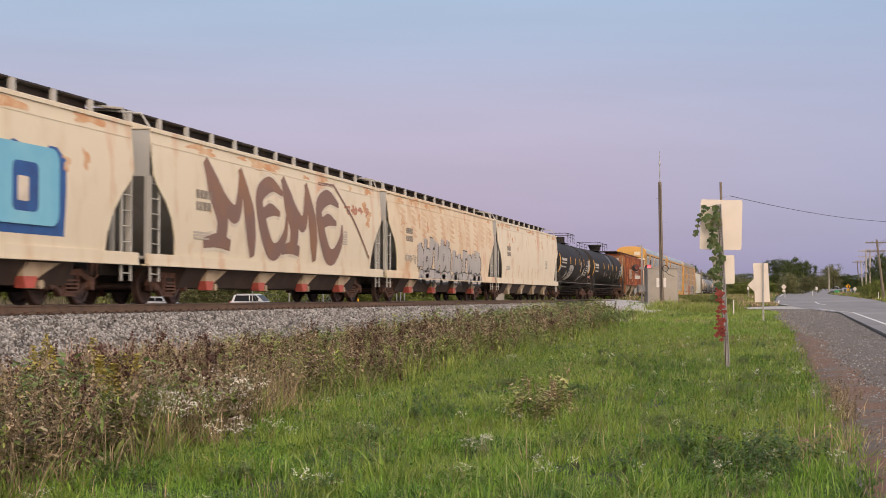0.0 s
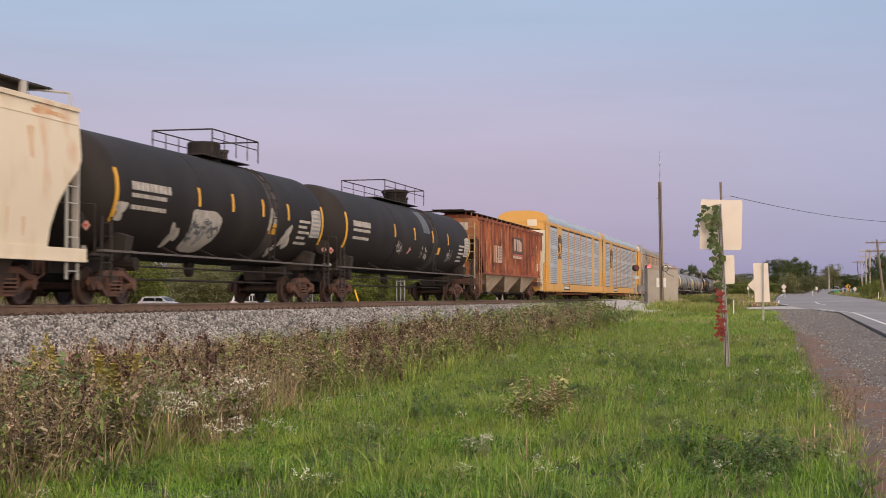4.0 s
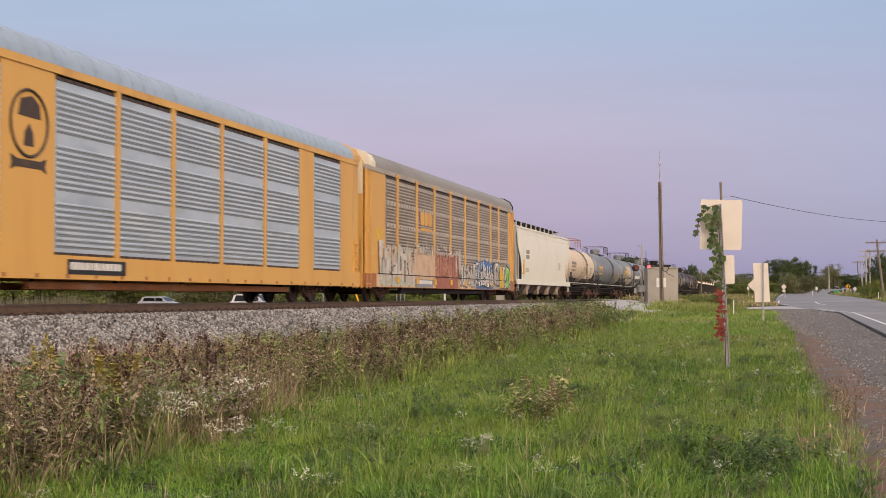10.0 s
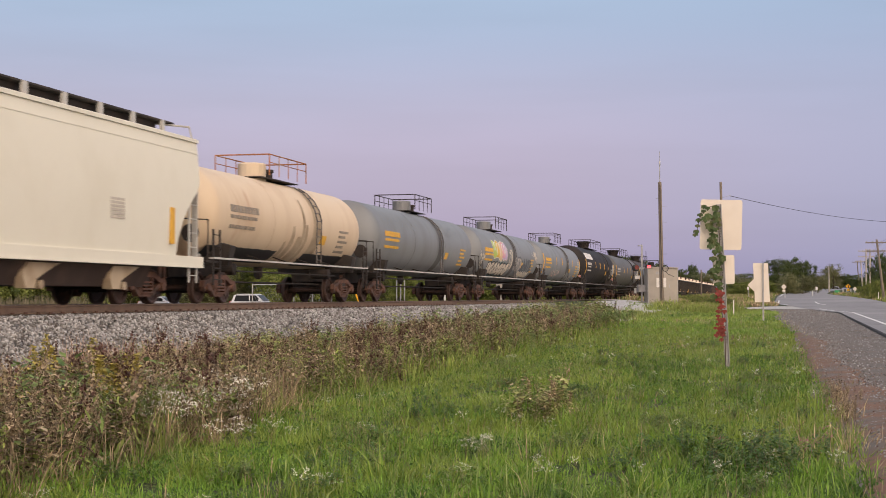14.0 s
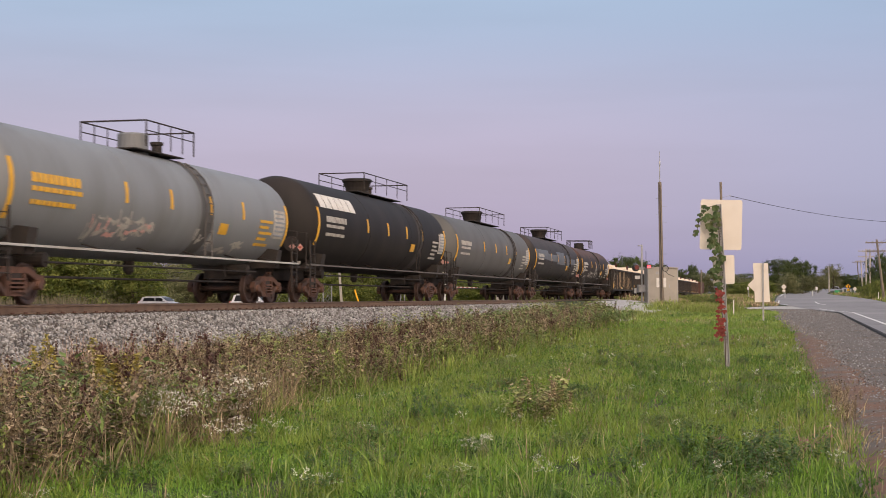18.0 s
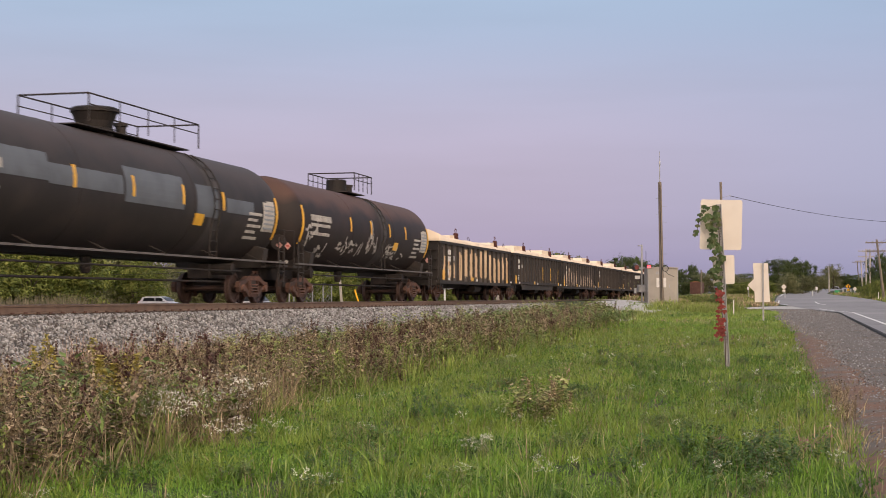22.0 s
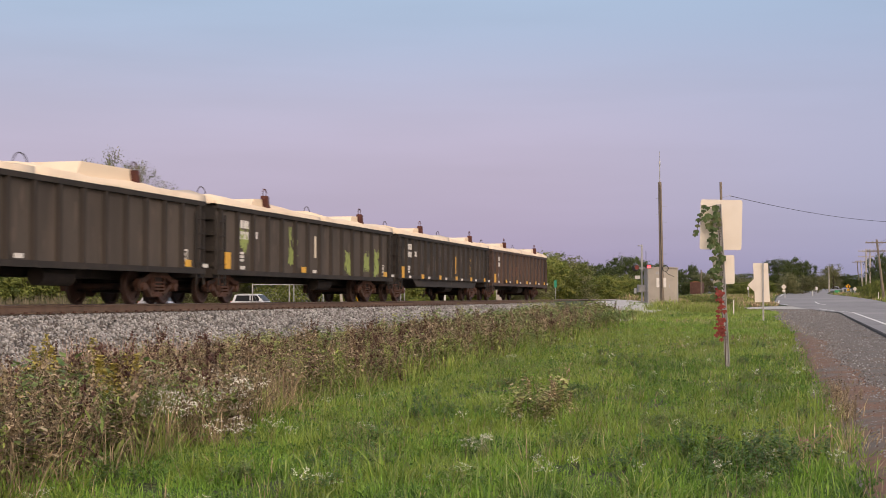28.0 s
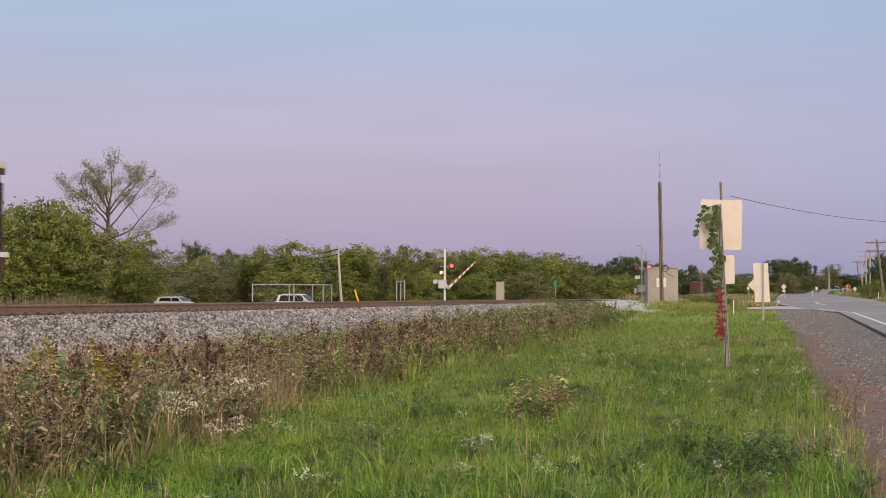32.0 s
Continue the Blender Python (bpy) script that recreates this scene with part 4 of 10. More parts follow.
def covered_hopper(y, length, paint, end_paint, label, bays=4, gate_mat="red", yellow=False, seed=1):
    """A round-sided covered hopper for plastic pellets."""
    c = car_thing("covered_hopper", y, label, "covered hopper")
    L = length
    bogies(c, L, 2.55)

    def bulge(z):
        t = (z - 1.2) / 3.05
        return 1.53 + 0.09 * math.sin(math.pi * min(max(t, 0), 1)) - 0.05 * t

    arch = [(0.52, 4.25), (0.52, 3.15), (0.66, 2.92), (1.15, 2.55), (1.55, 2.12), (1.80, 1.62), (1.86, 1.2)]
    # the sheets are cut into level strips so that they bend
    zs = [1.2, 1.62, 2.12, 2.55, 2.92, 3.15, 3.5, 3.9, 4.25]
    ends = {b: a for a, b in arch}
    for k in (3.5, 3.9):
        ends[k] = 0.52
    for side in (1, -1):
        s = Shape()
        for z in zs:
            x = side * bulge(z)
            s.v += [(x, ends[z], z), (x, L - ends[z], z), (x - side * 0.03, L - ends[z], z), (x - side * 0.03, ends[z], z)]
        for k in range(len(zs) - 1):
            for i in range(4):
                q = (4 * k + i, 4 * k + (i + 1) % 4, 4 * k + 4 + (i + 1) % 4, 4 * k + 4 + i)
                s.f.append(q if side == 1 else q[::-1])
        m = 4 * (len(zs) - 1)
        s.f += [(0, 3, 2, 1), (m, m + 1, m + 2, m + 3)]
        part("side_sheet", s, paint, c, smooth=True)
    roof = [(-1.47, 4.22), (1.47, 4.22), (1.42, 4.30), (0.95, 4.44), (0.4, 4.52), (-0.4, 4.52), (-0.95, 4.44), (-1.42, 4.30)]
    part("roof", Shape().prism(roof, "y", 0.5, L - 0.5), paint, c)
    part("roof_rail", Shape().box(1.44, 1.53, 0.5, L - 0.5, 4.18, 4.27).box(-1.53, -1.44, 0.5, L - 0.5, 4.18, 4.27), paint, c)
    # ends are greyer than the sides: their weaker light is in the colour
    for y0, s in ((0.5, 1), (L - 0.5, -1)):
        part("end_sheet", Shape().box(-1.47, 1.47, min(y0, y0 + s * 0.04), max(y0, y0 + s * 0.04), 3.1, 4.25), end_paint, c, "end sheet with its shade put into the grey")
        part("slope_sheet", Shape().prism([(y0, 3.12), (y0 + s * 0.05, 3.12), (y0 + s * 3.3, 1.3), (y0 + s * 3.2, 1.25)], "x", -1.5, 1.5), end_paint, c)
        part("end_platform", Shape().box(-1.5, 1.5, min(y0 - s * 0.2, y0 + s * 1.4), max(y0 - s * 0.2, y0 + s * 1.4), 1.1, 1.17), end_paint, c)
        for x in (-1.42, -0.5, 0.5, 1.42):
            part("end_post", Shape().box(x - 0.05, x + 0.05, y0 - 0.05, y0 + 0.05, 1.15, 3.15), end_paint, c)
        ladder(c, 1.50, min(y0 + s * 0.02, y0 + s * 0.5), max(y0 + s * 0.02, y0 + s * 0.5), 0.55, 3.1, end_paint, 7)
        part("roof_grab_rail", Shape().sweep([(1.45, y0 + s * 0.2, 4.2), (1.25, y0 - s * 0.02, 4.62), (0.2, y0 - s * 0.02, 4.75), (-1.25, y0 - s * 0.02, 4.62), (-1.45, y0 + s * 0.2, 4.2)], 0.03), end_paint, c)
    sill = Shape()
    for side in (-1, 1):
        sill.box(min(side * 1.50, side * 1.58), max(side * 1.50, side * 1.58), 0.25, L - 0.25, 0.95, 1.22)
        sill.box(min(side * 1.40, side * 1.60), max(side * 1.40, side * 1.60), 0.25, L - 0.25, 0.93, 0.97)
    part("side_sill", sill, paint, c)
    part("centre_sill", Shape().box(-0.3, 0.3, 0.3, L - 0.3, 0.72, 1.05), M["under"], c)
    part("belly", Shape().prism([(-1.12, 0.42), (1.12, 0.42), (1.38, 0.94), (-1.38, 0.94)], "y", 2.9, L - 2.9), M["belly"], c, "dark brown sloping belly")
    part("seam", Shape().box(1.40, bulge(3.9) + 0.012, 0.55, L - 0.55, 3.88, 3.91), paint, c)
    if paint is not M["white"]:
        rr = random.Random(seed + 50)
        stain = Shape()
        for k in range(16):
            yy = rr.uniform(0.9, L - 0.9)
            if rr.random() < 0.75:
                blob(stain, yy, 4.05 + rr.uniform(-0.06, 0.08), rr.uniform(0.15, 0.7), rr.uniform(0.04, 0.13), bulge, 0.004 + 0.0004 * k, rr.uniform(0, 6), 0.3)
            else:
                blob(stain, yy, rr.uniform(2.6, 3.6), rr.uniform(0.12, 0.3), rr.uniform(0.10, 0.28), bulge, 0.002 + 0.0001 * k, rr.uniform(0, 6), 0.3)
        tagged(part("rust_stain", stain, M["stain"], c, "orange rust stains under the roof edge"), kind="stuff")
    # roof walk
    rw = Shape().box(-0.74, 0.74, 0.3, L - 0.3, 4.73, 4.77)
    part("running_board", rw, M["under"], c, "dark grating roof walk")
    stand = Shape().box(0.70, 0.765, -0.10, 0.10, 4.42, 4.76).mesh("running_board_support", end_paint)
    k = 0
    while 0.9 + k * 1.7 < L - 0.6:
        part("running_board_support", stand, None, c, at=pose(0, 0.9 + k * 1.7, 0))
        part("running_board_support", stand, None, c, at=pose(0, 0.9 + k * 1.7, 0, 0, 0, 180))
        k += 1
    hatch = Shape().box(-0.5, 0.5, 0.9, L - 0.9, 4.5, 4.72)
    part("hatch_cover", hatch, M["under"], c, "long dark roof hatch")
    span = (L - 5.4) / bays
    for b in range(bays):
        y0 = 2.7 + b * span
        mid = y0 + span / 2
        ch = part("hopper_chute", Shape().prism([(mid - 0.42, 0.55), (mid + 0.10, 0.55), (mid + 0.55, 0.72), (mid + 1.15, 0.93), (mid - 0.25, 0.93), (mid - 0.42, 0.72)], "x", 1.10, 1.36), M["chute"], c, "rust-stained tan discharge chute")
        part("outlet_gate", Shape().prism([(mid - 0.34, 0.36), (mid + 0.02, 0.36), (mid + 0.12, 0.60), (mid - 0.45, 0.60)], "x", 1.12, 1.37), M[gate_mat], ch, "outlet gate")
        part("outlet_pipe", Shape().tube((0.9, mid + 0.42, 0.44), (1.3, mid + 0.42, 0.44), 0.10, 12), M["chute"], ch)
    bars(c, "reporting_mark", M["bar_dark"], bulge(2.5) + 0.004, 3.0, 2.35, 1.0, 0.62, 2, seed, "dark stencilled marks")
    bars(c, "data_stencil", M["bar_faint"], bulge(1.8) + 0.004, 2.9, 1.66, 1.0, 0.22, 3, seed + 1)
    bars(c, "side_notice", M["bar_faint"], bulge(2.1) + 0.004, L - 5.5, 1.95, 0.7, 0.5, 6, seed + 2)
    if yellow:
        for yy in (2.1, L - 2.35):
            part("reflective_strip", Shape().box(bulge(2.0), bulge(2.0) + 0.03, yy, yy + 0.25, 1.5, 2.4), M["reflect"], c)
    SURFACE[c.name] = bulge
    return c


def rib_hopper(y, length):
    c = car_thing("covered_hopper", y, "rust-brown rib-sided covered hopper with a white panel", "covered hopper")
    L = length
    bogies(c, L, 2.3)
    s = Shape()
    s.sheet([(2.0, 1.42), (L - 2.0, 1.42), (L - 1.7, 2.1), (L - 0.85, 3.1), (L - 0.7, 4.12), (0.7, 4.12), (0.85, 3.1), (1.7, 2.1)], lambda z: 1.48, 0.03)
    part("side_sheet", s, M["rust"], c)
    s2 = Shape()
    s2.sheet([(2.0, 1.42), (1.7, 2.1), (0.85, 3.1), (0.7, 4.12), (L - 0.7, 4.12), (L - 0.85, 3.1), (L - 1.7, 2.1), (L - 2.0, 1.42)], lambda z: -1.45, 0.03)
    part("side_sheet", s2, M["rust"], c)
    n = 17
    for k in range(n):
        yy = 2.15 + (L - 4.3) * k / (n - 1)
        for x in (1.48, -1.56):
            part("rib", Shape().prism([(x + (0 if x > 0 else 0.09), yy - 0.10), (x + (0.085 if x > 0 else 0.005), yy - 0.06), (x + (0.085 if x > 0 else 0.005), yy + 0.06), (x + (0 if x > 0 else 0.09), yy + 0.10)], "z", 1.45, 4.1), M["rust"], c)
    part("side_sill", Shape().box(1.44, 1.585, 1.95, L - 1.95, 1.35, 1.46).box(-1.585, -1.44, 1.95, L - 1.95, 1.35, 1.46), M["rust"], c)
    part("top_chord", Shape().box(1.44, 1.56, 0.6, L - 0.6, 4.06, 4.2).box(-1.56, -1.44, 0.6, L - 0.6, 4.06, 4.2), M["rust"], c)
    part("roof", Shape().prism([(-1.5, 4.15), (1.5, 4.15), (0.9, 4.32), (-0.9, 4.32)], "y", 0.62, L - 0.62), M["rust"], c)
    for y0, q in ((0.65, 1), (L - 0.65, -1)):
        part("end_sheet", Shape().box(-1.48, 1.48, min(y0, y0 + q * 0.05), max(y0, y0 + q * 0.05), 3.1, 4.2), M["rust_end"], c, "rusted orange end sheet")
        # leading slope sheet and posts: dark brown stands for the shade there
        part("slope_sheet", Shape().prism([(y0, 3.15), (y0 + q * 0.05, 3.15), (y0 + q * 3.3, 1.4), (y0 + q * 3.1, 1.35)], "x", -1.42, 1.42), M["iron"] if q == 1 else M["cream_rusty"], c)
        part("end_frame", Shape().box(-1.45, 1.45, min(y0 - q * 0.3, y0 + q * 1.6), max(y0 - q * 0.3, y0 + q * 1.6), 0.85, 1.12), M["iron"], c)
        for x in (-1.35, -0.45, 0.45, 1.35):
            part("end_post", Shape().box(x - 0.07, x + 0.07, y0 - 0.04, y0 + 0.1, 1.12, 3.2), M["iron"] if q == 1 else M["cream_rusty"], c)
        part("end_shield", Shape().box(-1.2, 1.2, y0 + q * 0.3 - 0.02, y0 + q * 0.3 + 0.02, 1.12, 2.0), M["rust_end"], c, "rusted orange end panel")
        ladder(c, y0 - q * 0.08, 0.75, 1.30, 0.6, 3.9, M["chute"], 8, "x")
        ladder(c, 1.50, min(y0 + q * 0.1, y0 + q * 0.6), max(y0 + q * 0.1, y0 + q * 0.6), 0.55, 4.0 if q == 1 else 3.1, M["rust_end"] if q == 1 else M["cream_rusty"], 8)
    part("running_board", Shape().box(-0.8, 0.8, 0.1, L - 0.1, 4.52, 4.56), M["under"], c)
    part("end_walk", Shape().box(-1.3, 1.3, 0.15, 0.9, 4.46, 4.50), M["under"], c)
    part("end_walk", Shape().box(-1.3, 1.3, L - 0.9, L - 0.15, 4.46, 4.50), M["under"], c)
    for k in range(15):
        yy = 0.9 + (L - 1.8) * k / 14
        part("running_board_support", Shape().box(0.74, 0.8, yy - 0.03, yy + 0.03, 4.3, 4.52), M["rust_end"], c)
    part("hatch_cover", Shape().box(-0.4, 0.4, 1.2, L - 1.2, 4.3, 4.42), M["under"], c)
    part("centre_sill", Shape().box(-0.3, 0.3, 0.3, L - 0.3, 0.72, 1.05), M["under"], c)
    span = (L - 5.6) / 3
    for b in range(3):
        y0 = 2.8 + b * span
        mid = y0 + span / 2
        ch = Shape()
        ch.v += [(-1.42, y0, 1.4), (1.42, y0, 1.4), (1.42, y0 + span, 1.4), (-1.42, y0 + span, 1.4), (-0.6, mid - 0.4, 0.45), (1.0, mid - 0.4, 0.45), (1.0, mid + 0.4, 0.45), (-0.6, mid + 0.4, 0.45)]
        ch.f += [(0, 1, 2, 3), (7, 6, 5, 4), (0, 4, 5, 1), (1, 5, 6, 2), (2, 6, 7, 3), (3, 7, 4, 0)]
        o = part("hopper_chute", ch, M["chute"], c, "tan discharge chute")
        part("outlet_gate", Shape().box(-0.6, 1.1, mid - 0.5, mid + 0.5, 0.36, 0.46), M["under"], o)
    # pale streaks on the rib faces: rust, and highlights put into the colour
    glow = Shape()
    rr = random.Random(133)
    for k in range(90):
        yy = 2.15 + (L - 4.3) * rr.randrange(n) / (n - 1) + rr.uniform(-0.03, 0.03)
        top = rr.uniform(1.9, 4.0)
        drop = rr.uniform(0.2, 0.8)
        brush(glow, [(yy, top), (yy + rr.uniform(-0.02, 0.02), top - drop / 2), (yy, max(1.5, top - drop))], [0.02, rr.uniform(0.04, 0.09), 0.02], lambda z: 1.565, 0.002 + 0.0004 * (k % 6))
    tagged(part("rust_highlight", glow, M["stain"], c, "pale orange rust and painted highlights along the ribs"), kind="stuff")
    # the white panel with a dark and red emblem
    px = 1.58
    part("emblem_panel", Shape().box(px - 0.02, px, 9.3, 12.3, 2.35, 3.55), M["soot_panel"], c, "dark emblem panel")
    mk = part("emblem", Shape().prism([(9.6, 3.45), (10.3, 3.45), (10.1, 2.78), (9.75, 2.78)], "x", px, px + 0.006), M["worn_panel"], c, "rust-stained white emblem shapes")
    part("emblem_bar", Shape().prism([(10.45, 3.45), (10.95, 3.45), (11.05, 2.78), (10.6, 2.78)], "x", px, px + 0.006), M["worn_panel"], mk)
    part("emblem_bar", Shape().prism([(11.1, 3.45), (11.95, 3.3), (11.95, 2.78), (11.2, 2.78)], "x", px, px + 0.006), M["worn_panel"], mk)
    part("emblem_base", Shape().box(px, px + 0.004, 9.35, 12.25, 2.36, 2.5), M["worn_panel"], c)
    part("emblem_band", Shape().box(px, px + 0.008, 9.4, 12.2, 2.52, 2.60), M["red"], c)
    part("stencil_panel", Shape().box(px - 0.02, px, 4.0, 4.9, 2.0, 2.9).box(px - 0.02, px, 5.2, 6.2, 2.0, 2.9), M["worn_panel"], c, "rust-stained stencil panels")
    bars(c, "data_stencil", M["bar_dark"], px + 0.002, 5.25, 2.1, 0.9, 0.7, 5, 4)
    bars(c, "end_stencil", M["bar_white"], 1.5, L - 3.0, 1.75, 0.7, 0.5, 5, 9)
    part("end_placard", Shape().box(0.35, 0.95, 0.59, 0.63, 3.55, 3.92), M["scrawl"], c, "white end placard")
    return c


def ribbed_panel(y0, y1, z0, z1, x, face, slot, c, even=False):
    p = part("side_panel", Shape().box(x - 0.03, x, y0, y1, z0, z1), face, c)
    s, hi, dash = Shape(), Shape(), Shape()
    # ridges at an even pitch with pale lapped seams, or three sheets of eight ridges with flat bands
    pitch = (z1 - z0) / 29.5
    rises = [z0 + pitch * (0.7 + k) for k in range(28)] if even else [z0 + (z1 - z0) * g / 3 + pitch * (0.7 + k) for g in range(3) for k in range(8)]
    # a dark strip below each ridge paints in the louvre's shade
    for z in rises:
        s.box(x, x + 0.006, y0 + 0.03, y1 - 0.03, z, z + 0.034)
        hi.prism([(x, z + 0.034), (x + 0.032, z + 0.055), (x + 0.032, z + 0.085), (x, z + 0.105)], "y", y0 + 0.02, y1 - 0.02)
    if even:
        for g in (7, 14, 21):
            n = max(3, int((y1 - y0) / 0.40))
            for k in range(n):
                yy = y0 + 0.08 + (y1 - y0 - 0.16) * k / n
                dash.box(x + 0.02, x + 0.036, yy, yy + 0.62 * (y1 - y0) / n, rises[g] - 0.03, rises[g] + 0.09)
        tagged(part("seam_lap", dash, M["pale_lap"], p, "pale lapped seams"), kind="stuff")
    tagged(part("slot", s, slot, p, "dark strips painted as shade under the louvres"), kind="stuff")
    tagged(part("louvre", hi, face, p), kind="stuff")
    return p


def autorack(y, length, style):
    plain = style == "plain"
    c = car_thing("autorack", y, "tan and orange enclosed car carrier with graffiti along the bottom" if plain else "orange enclosed car carrier with galvanised side panels", "autorack")
    L = length
    bogies(c, L, 4.2)
    W = 1.56
    face, slot = (M["tan_panel"], M["tan_shade_line"]) if plain else (M["galv"], M["slot"])
    roof = M["dull_roof"] if plain else M["roof"]
    o = M["orange"]
    part("deck", Shape().box(-1.5, 1.5, 0.4, L - 0.4, 0.62, 1.0), M["under"], c)
    part("side_sill", Shape().box(W - 0.06, W + 0.04, 0.35, L - 0.35, 0.55, 1.06).box(-W - 0.04, -W + 0.06, 0.35, L - 0.35, 0.55, 1.06), M["rust_end"] if plain else o, c)
    part("top_rail", Shape().box(W - 0.06, W + 0.03, 0.45, L - 0.45, 4.86, 5.03).box(-W - 0.03, -W + 0.06, 0.45, L - 0.45, 4.86, 5.03), M["tan_panel"] if plain else o, c)
    # added black box fills the body; gaps show it as the shaded inside
    part("dark_infill", Shape().box(-W + 0.08, W - 0.08, 0.6, L - 0.6, 1.0, 4.95), M["under"], c)
    rp = [(-W - 0.03, 5.0), (W + 0.03, 5.0), (W + 0.02, 5.2), (W - 0.12, 5.45), (W - 0.42, 5.62), (0.5, 5.72), (-0.5, 5.72), (-W + 0.42, 5.62), (-W + 0.12, 5.45), (-W - 0.02, 5.2)]
    part("roof", Shape().prism(rp, "y", 0.56 if not plain else 1.6, L - 0.56 if not plain else L - 0.95), roof, c, "corrugated galvanised roof", smooth=True)
    rb = Shape()
    for k in range(44):
        yy = 1.5 + (L - 3.0) * k / 43
        rb.prism([(W + 0.036, 5.05), (W + 0.032, 5.2), (W - 0.112, 5.462), (W - 0.415, 5.63), (W - 0.45, 5.60), (W - 0.14, 5.42), (W, 5.18), (W, 5.05)], "y", yy - 0.04, yy + 0.04)
    if not plain:
        tagged(part("roof_rib", rb, roof, c), kind="stuff")
    if plain:
        edges = [3.1, 4.7, 7.7, 10.7, 13.7, 16.7, 19.7, 22.65, 24.75, 27.4]
        cells = list(zip(edges, edges[1:]))
        solids = [(0.5, 3.1), (27.4, L - 0.45)]
        post = 0.16
    else:
        k = L / 28.9
        cells = [(a * k, b * k) for a, b in ((2.1, 4.9), (7.0, 9.75), (9.9, 12.75), (12.9, 15.85), (16.0, 19.1), (19.3, 22.2), (23.6, 26.4))]
        solids = [(0.45 * k, 2.1 * k), (4.9 * k, 7.0 * k), (22.2 * k, 23.6 * k), (26.4 * k, 28.45 * k)]
        post = 0.11
    for side in (1, -1):
        x = side * W
        for a, b in solids:
            part("solid_panel", Shape().box(min(x, x - side * 0.05), max(x, x - side * 0.05), a, b, 1.06, 4.86), o, c)
        if side == 1:
            for a, b in cells:
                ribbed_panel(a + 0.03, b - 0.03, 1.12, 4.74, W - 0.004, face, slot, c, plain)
            for (a, b), (d, e) in zip(cells, cells[1:]):
                if d - b < 0.4:
                    part("side_post", Shape().box(W - 0.05, W + (0.04 if plain else 0.030), (b + d) / 2 - post, (b + d) / 2 + post, 1.06, 4.86), o, c)
                    if plain:
                        part("post_cap", Shape().box(W - 0.02, W + 0.05, (b + d) / 2 - 0.30, (b + d) / 2 + 0.30, 4.84, 4.98), o, c)
            for a, b in cells:
                rim = Shape()
                for za, zb in ((4.735, 4.81), (1.04, 1.115)):
                    n = max(3, int((b - a) / 0.36))
                    for k in range(n):
                        y2 = a + 0.06 + (b - a - 0.12) * k / n
                        rim.box(W - 0.02, W + 0.012, y2, y2 + (b - a) / n * 0.80, za, zb)
                tagged(part("panel_rim", rim, M["emblem"], c, "row of dark openings along the panel"), kind="stuff")
        else:
            part("side_wall", Shape().box(-W, -W + 0.04, 0.5, L - 0.5, 1.06, 4.86), face, c)
    for y0, q in ((0.45, 1), (L - 0.45, -1)):
        a, b = sorted((y0, y0 + q * 0.08))
        part("end_door", Shape().prism([(-W + 0.1, 0.9), (W - 0.1, 0.9), (W - 0.1, 5.1), (W - 0.35, 5.5), (0.9, 5.66), (-0.9, 5.66), (-W + 0.35, 5.5), (-W + 0.1, 5.1)], "y", a, b), o, c, "orange end door")
        part("door_rib", Shape().box(-0.9, -0.8, a - 0.04, b + 0.04, 1.0, 5.5).box(-0.05, 0.05, a - 0.04, b + 0.04, 1.0, 5.6).box(0.8, 0.9, a - 0.04, b + 0.04, 1.0, 5.5), o, c)
        if plain and q == 1:
            part("end_panel", Shape().prism([(-W + 0.12, 3.95), (W - 0.12, 3.95), (W - 0.12, 5.08), (W - 0.37, 5.48), (0.9, 5.64), (-0.9, 5.64), (-W + 0.37, 5.48), (-W + 0.12, 5.08)], "y", a - 0.06, a), M["cream"], c, "cream upper end panel")
            part("end_hood", Shape().prism([(x2 * 1.006, z2 + 0.006) for x2, z2 in rp], "y", 1.0, 1.62), M["cream"], c, "cream roof end")
        if not plain:
            part("corner_strip", Shape().box(W - 0.85, W - 0.09, a - 0.09, b + 0.09, 1.05, 4.45), M["white"], c, "white corner strip")
            hood = [(x2 * 1.012, z2 + 0.012) for x2, z2 in rp]
            h0, h1 = sorted((y0 - q * 0.05, y0 + q * 0.62))
            part("end_hood", Shape().prism(hood, "y", h0, h1), o, c, "orange end hood", smooth=False)
            part("end_placard", Shape().box(0.35, 0.95, min(y0 - q * 0.06, y0 - q * 0.02), max(y0 - q * 0.06, y0 - q * 0.02), 4.75, 5.15), M["cream"], c, "worn pale end placard") if q == 1 else None
        ladder(c, W + 0.02, min(y0 + q * 0.1, y0 + q * 0.6), max(y0 + q * 0.1, y0 + q * 0.6), 0.5, 2.2 if not plain else 4.9, o, 6 if not plain else 12)
        part("end_sill", Shape().box(-1.45, 1.45, y0 - 0.15, y0 + 0.15, 0.6, 1.0), o, c)
        ladder(c, y0 - q * 0.12, W - 0.65, W - 0.1, 0.5, 2.4, o, 6, "x")
    # the plain car's black rod paints in the shadow below its sill
    part("brake_beam", Shape().box(1.05, 1.20, 6.6, L - 6.6, 0.34, 0.50).box(-1.20, -1.05, 6.6, L - 6.6, 0.34, 0.50), M["under"] if plain else M["rust_end"], c, "soiled brake rod below the sill, painted shadow-dark on the plain car")
    for k in range(5):
        yy = 6.9 + (L - 13.8) * k / 4
        part("beam_hanger", Shape().box(1.07, 1.14, yy - 0.05, yy + 0.05, 0.44, 0.66), M["under"], c)
    sd = Shape()
    for k in range(22):
        yy = 1.2 + (L - 2.4) * k / 21
        sd.box(W + 0.04, W + 0.052, yy - 0.05, yy + 0.05, 0.58, 0.66)
    tagged(part("sill_lug", sd, M["rust_end"], c, "rusted lugs along the sill"), kind="stuff")
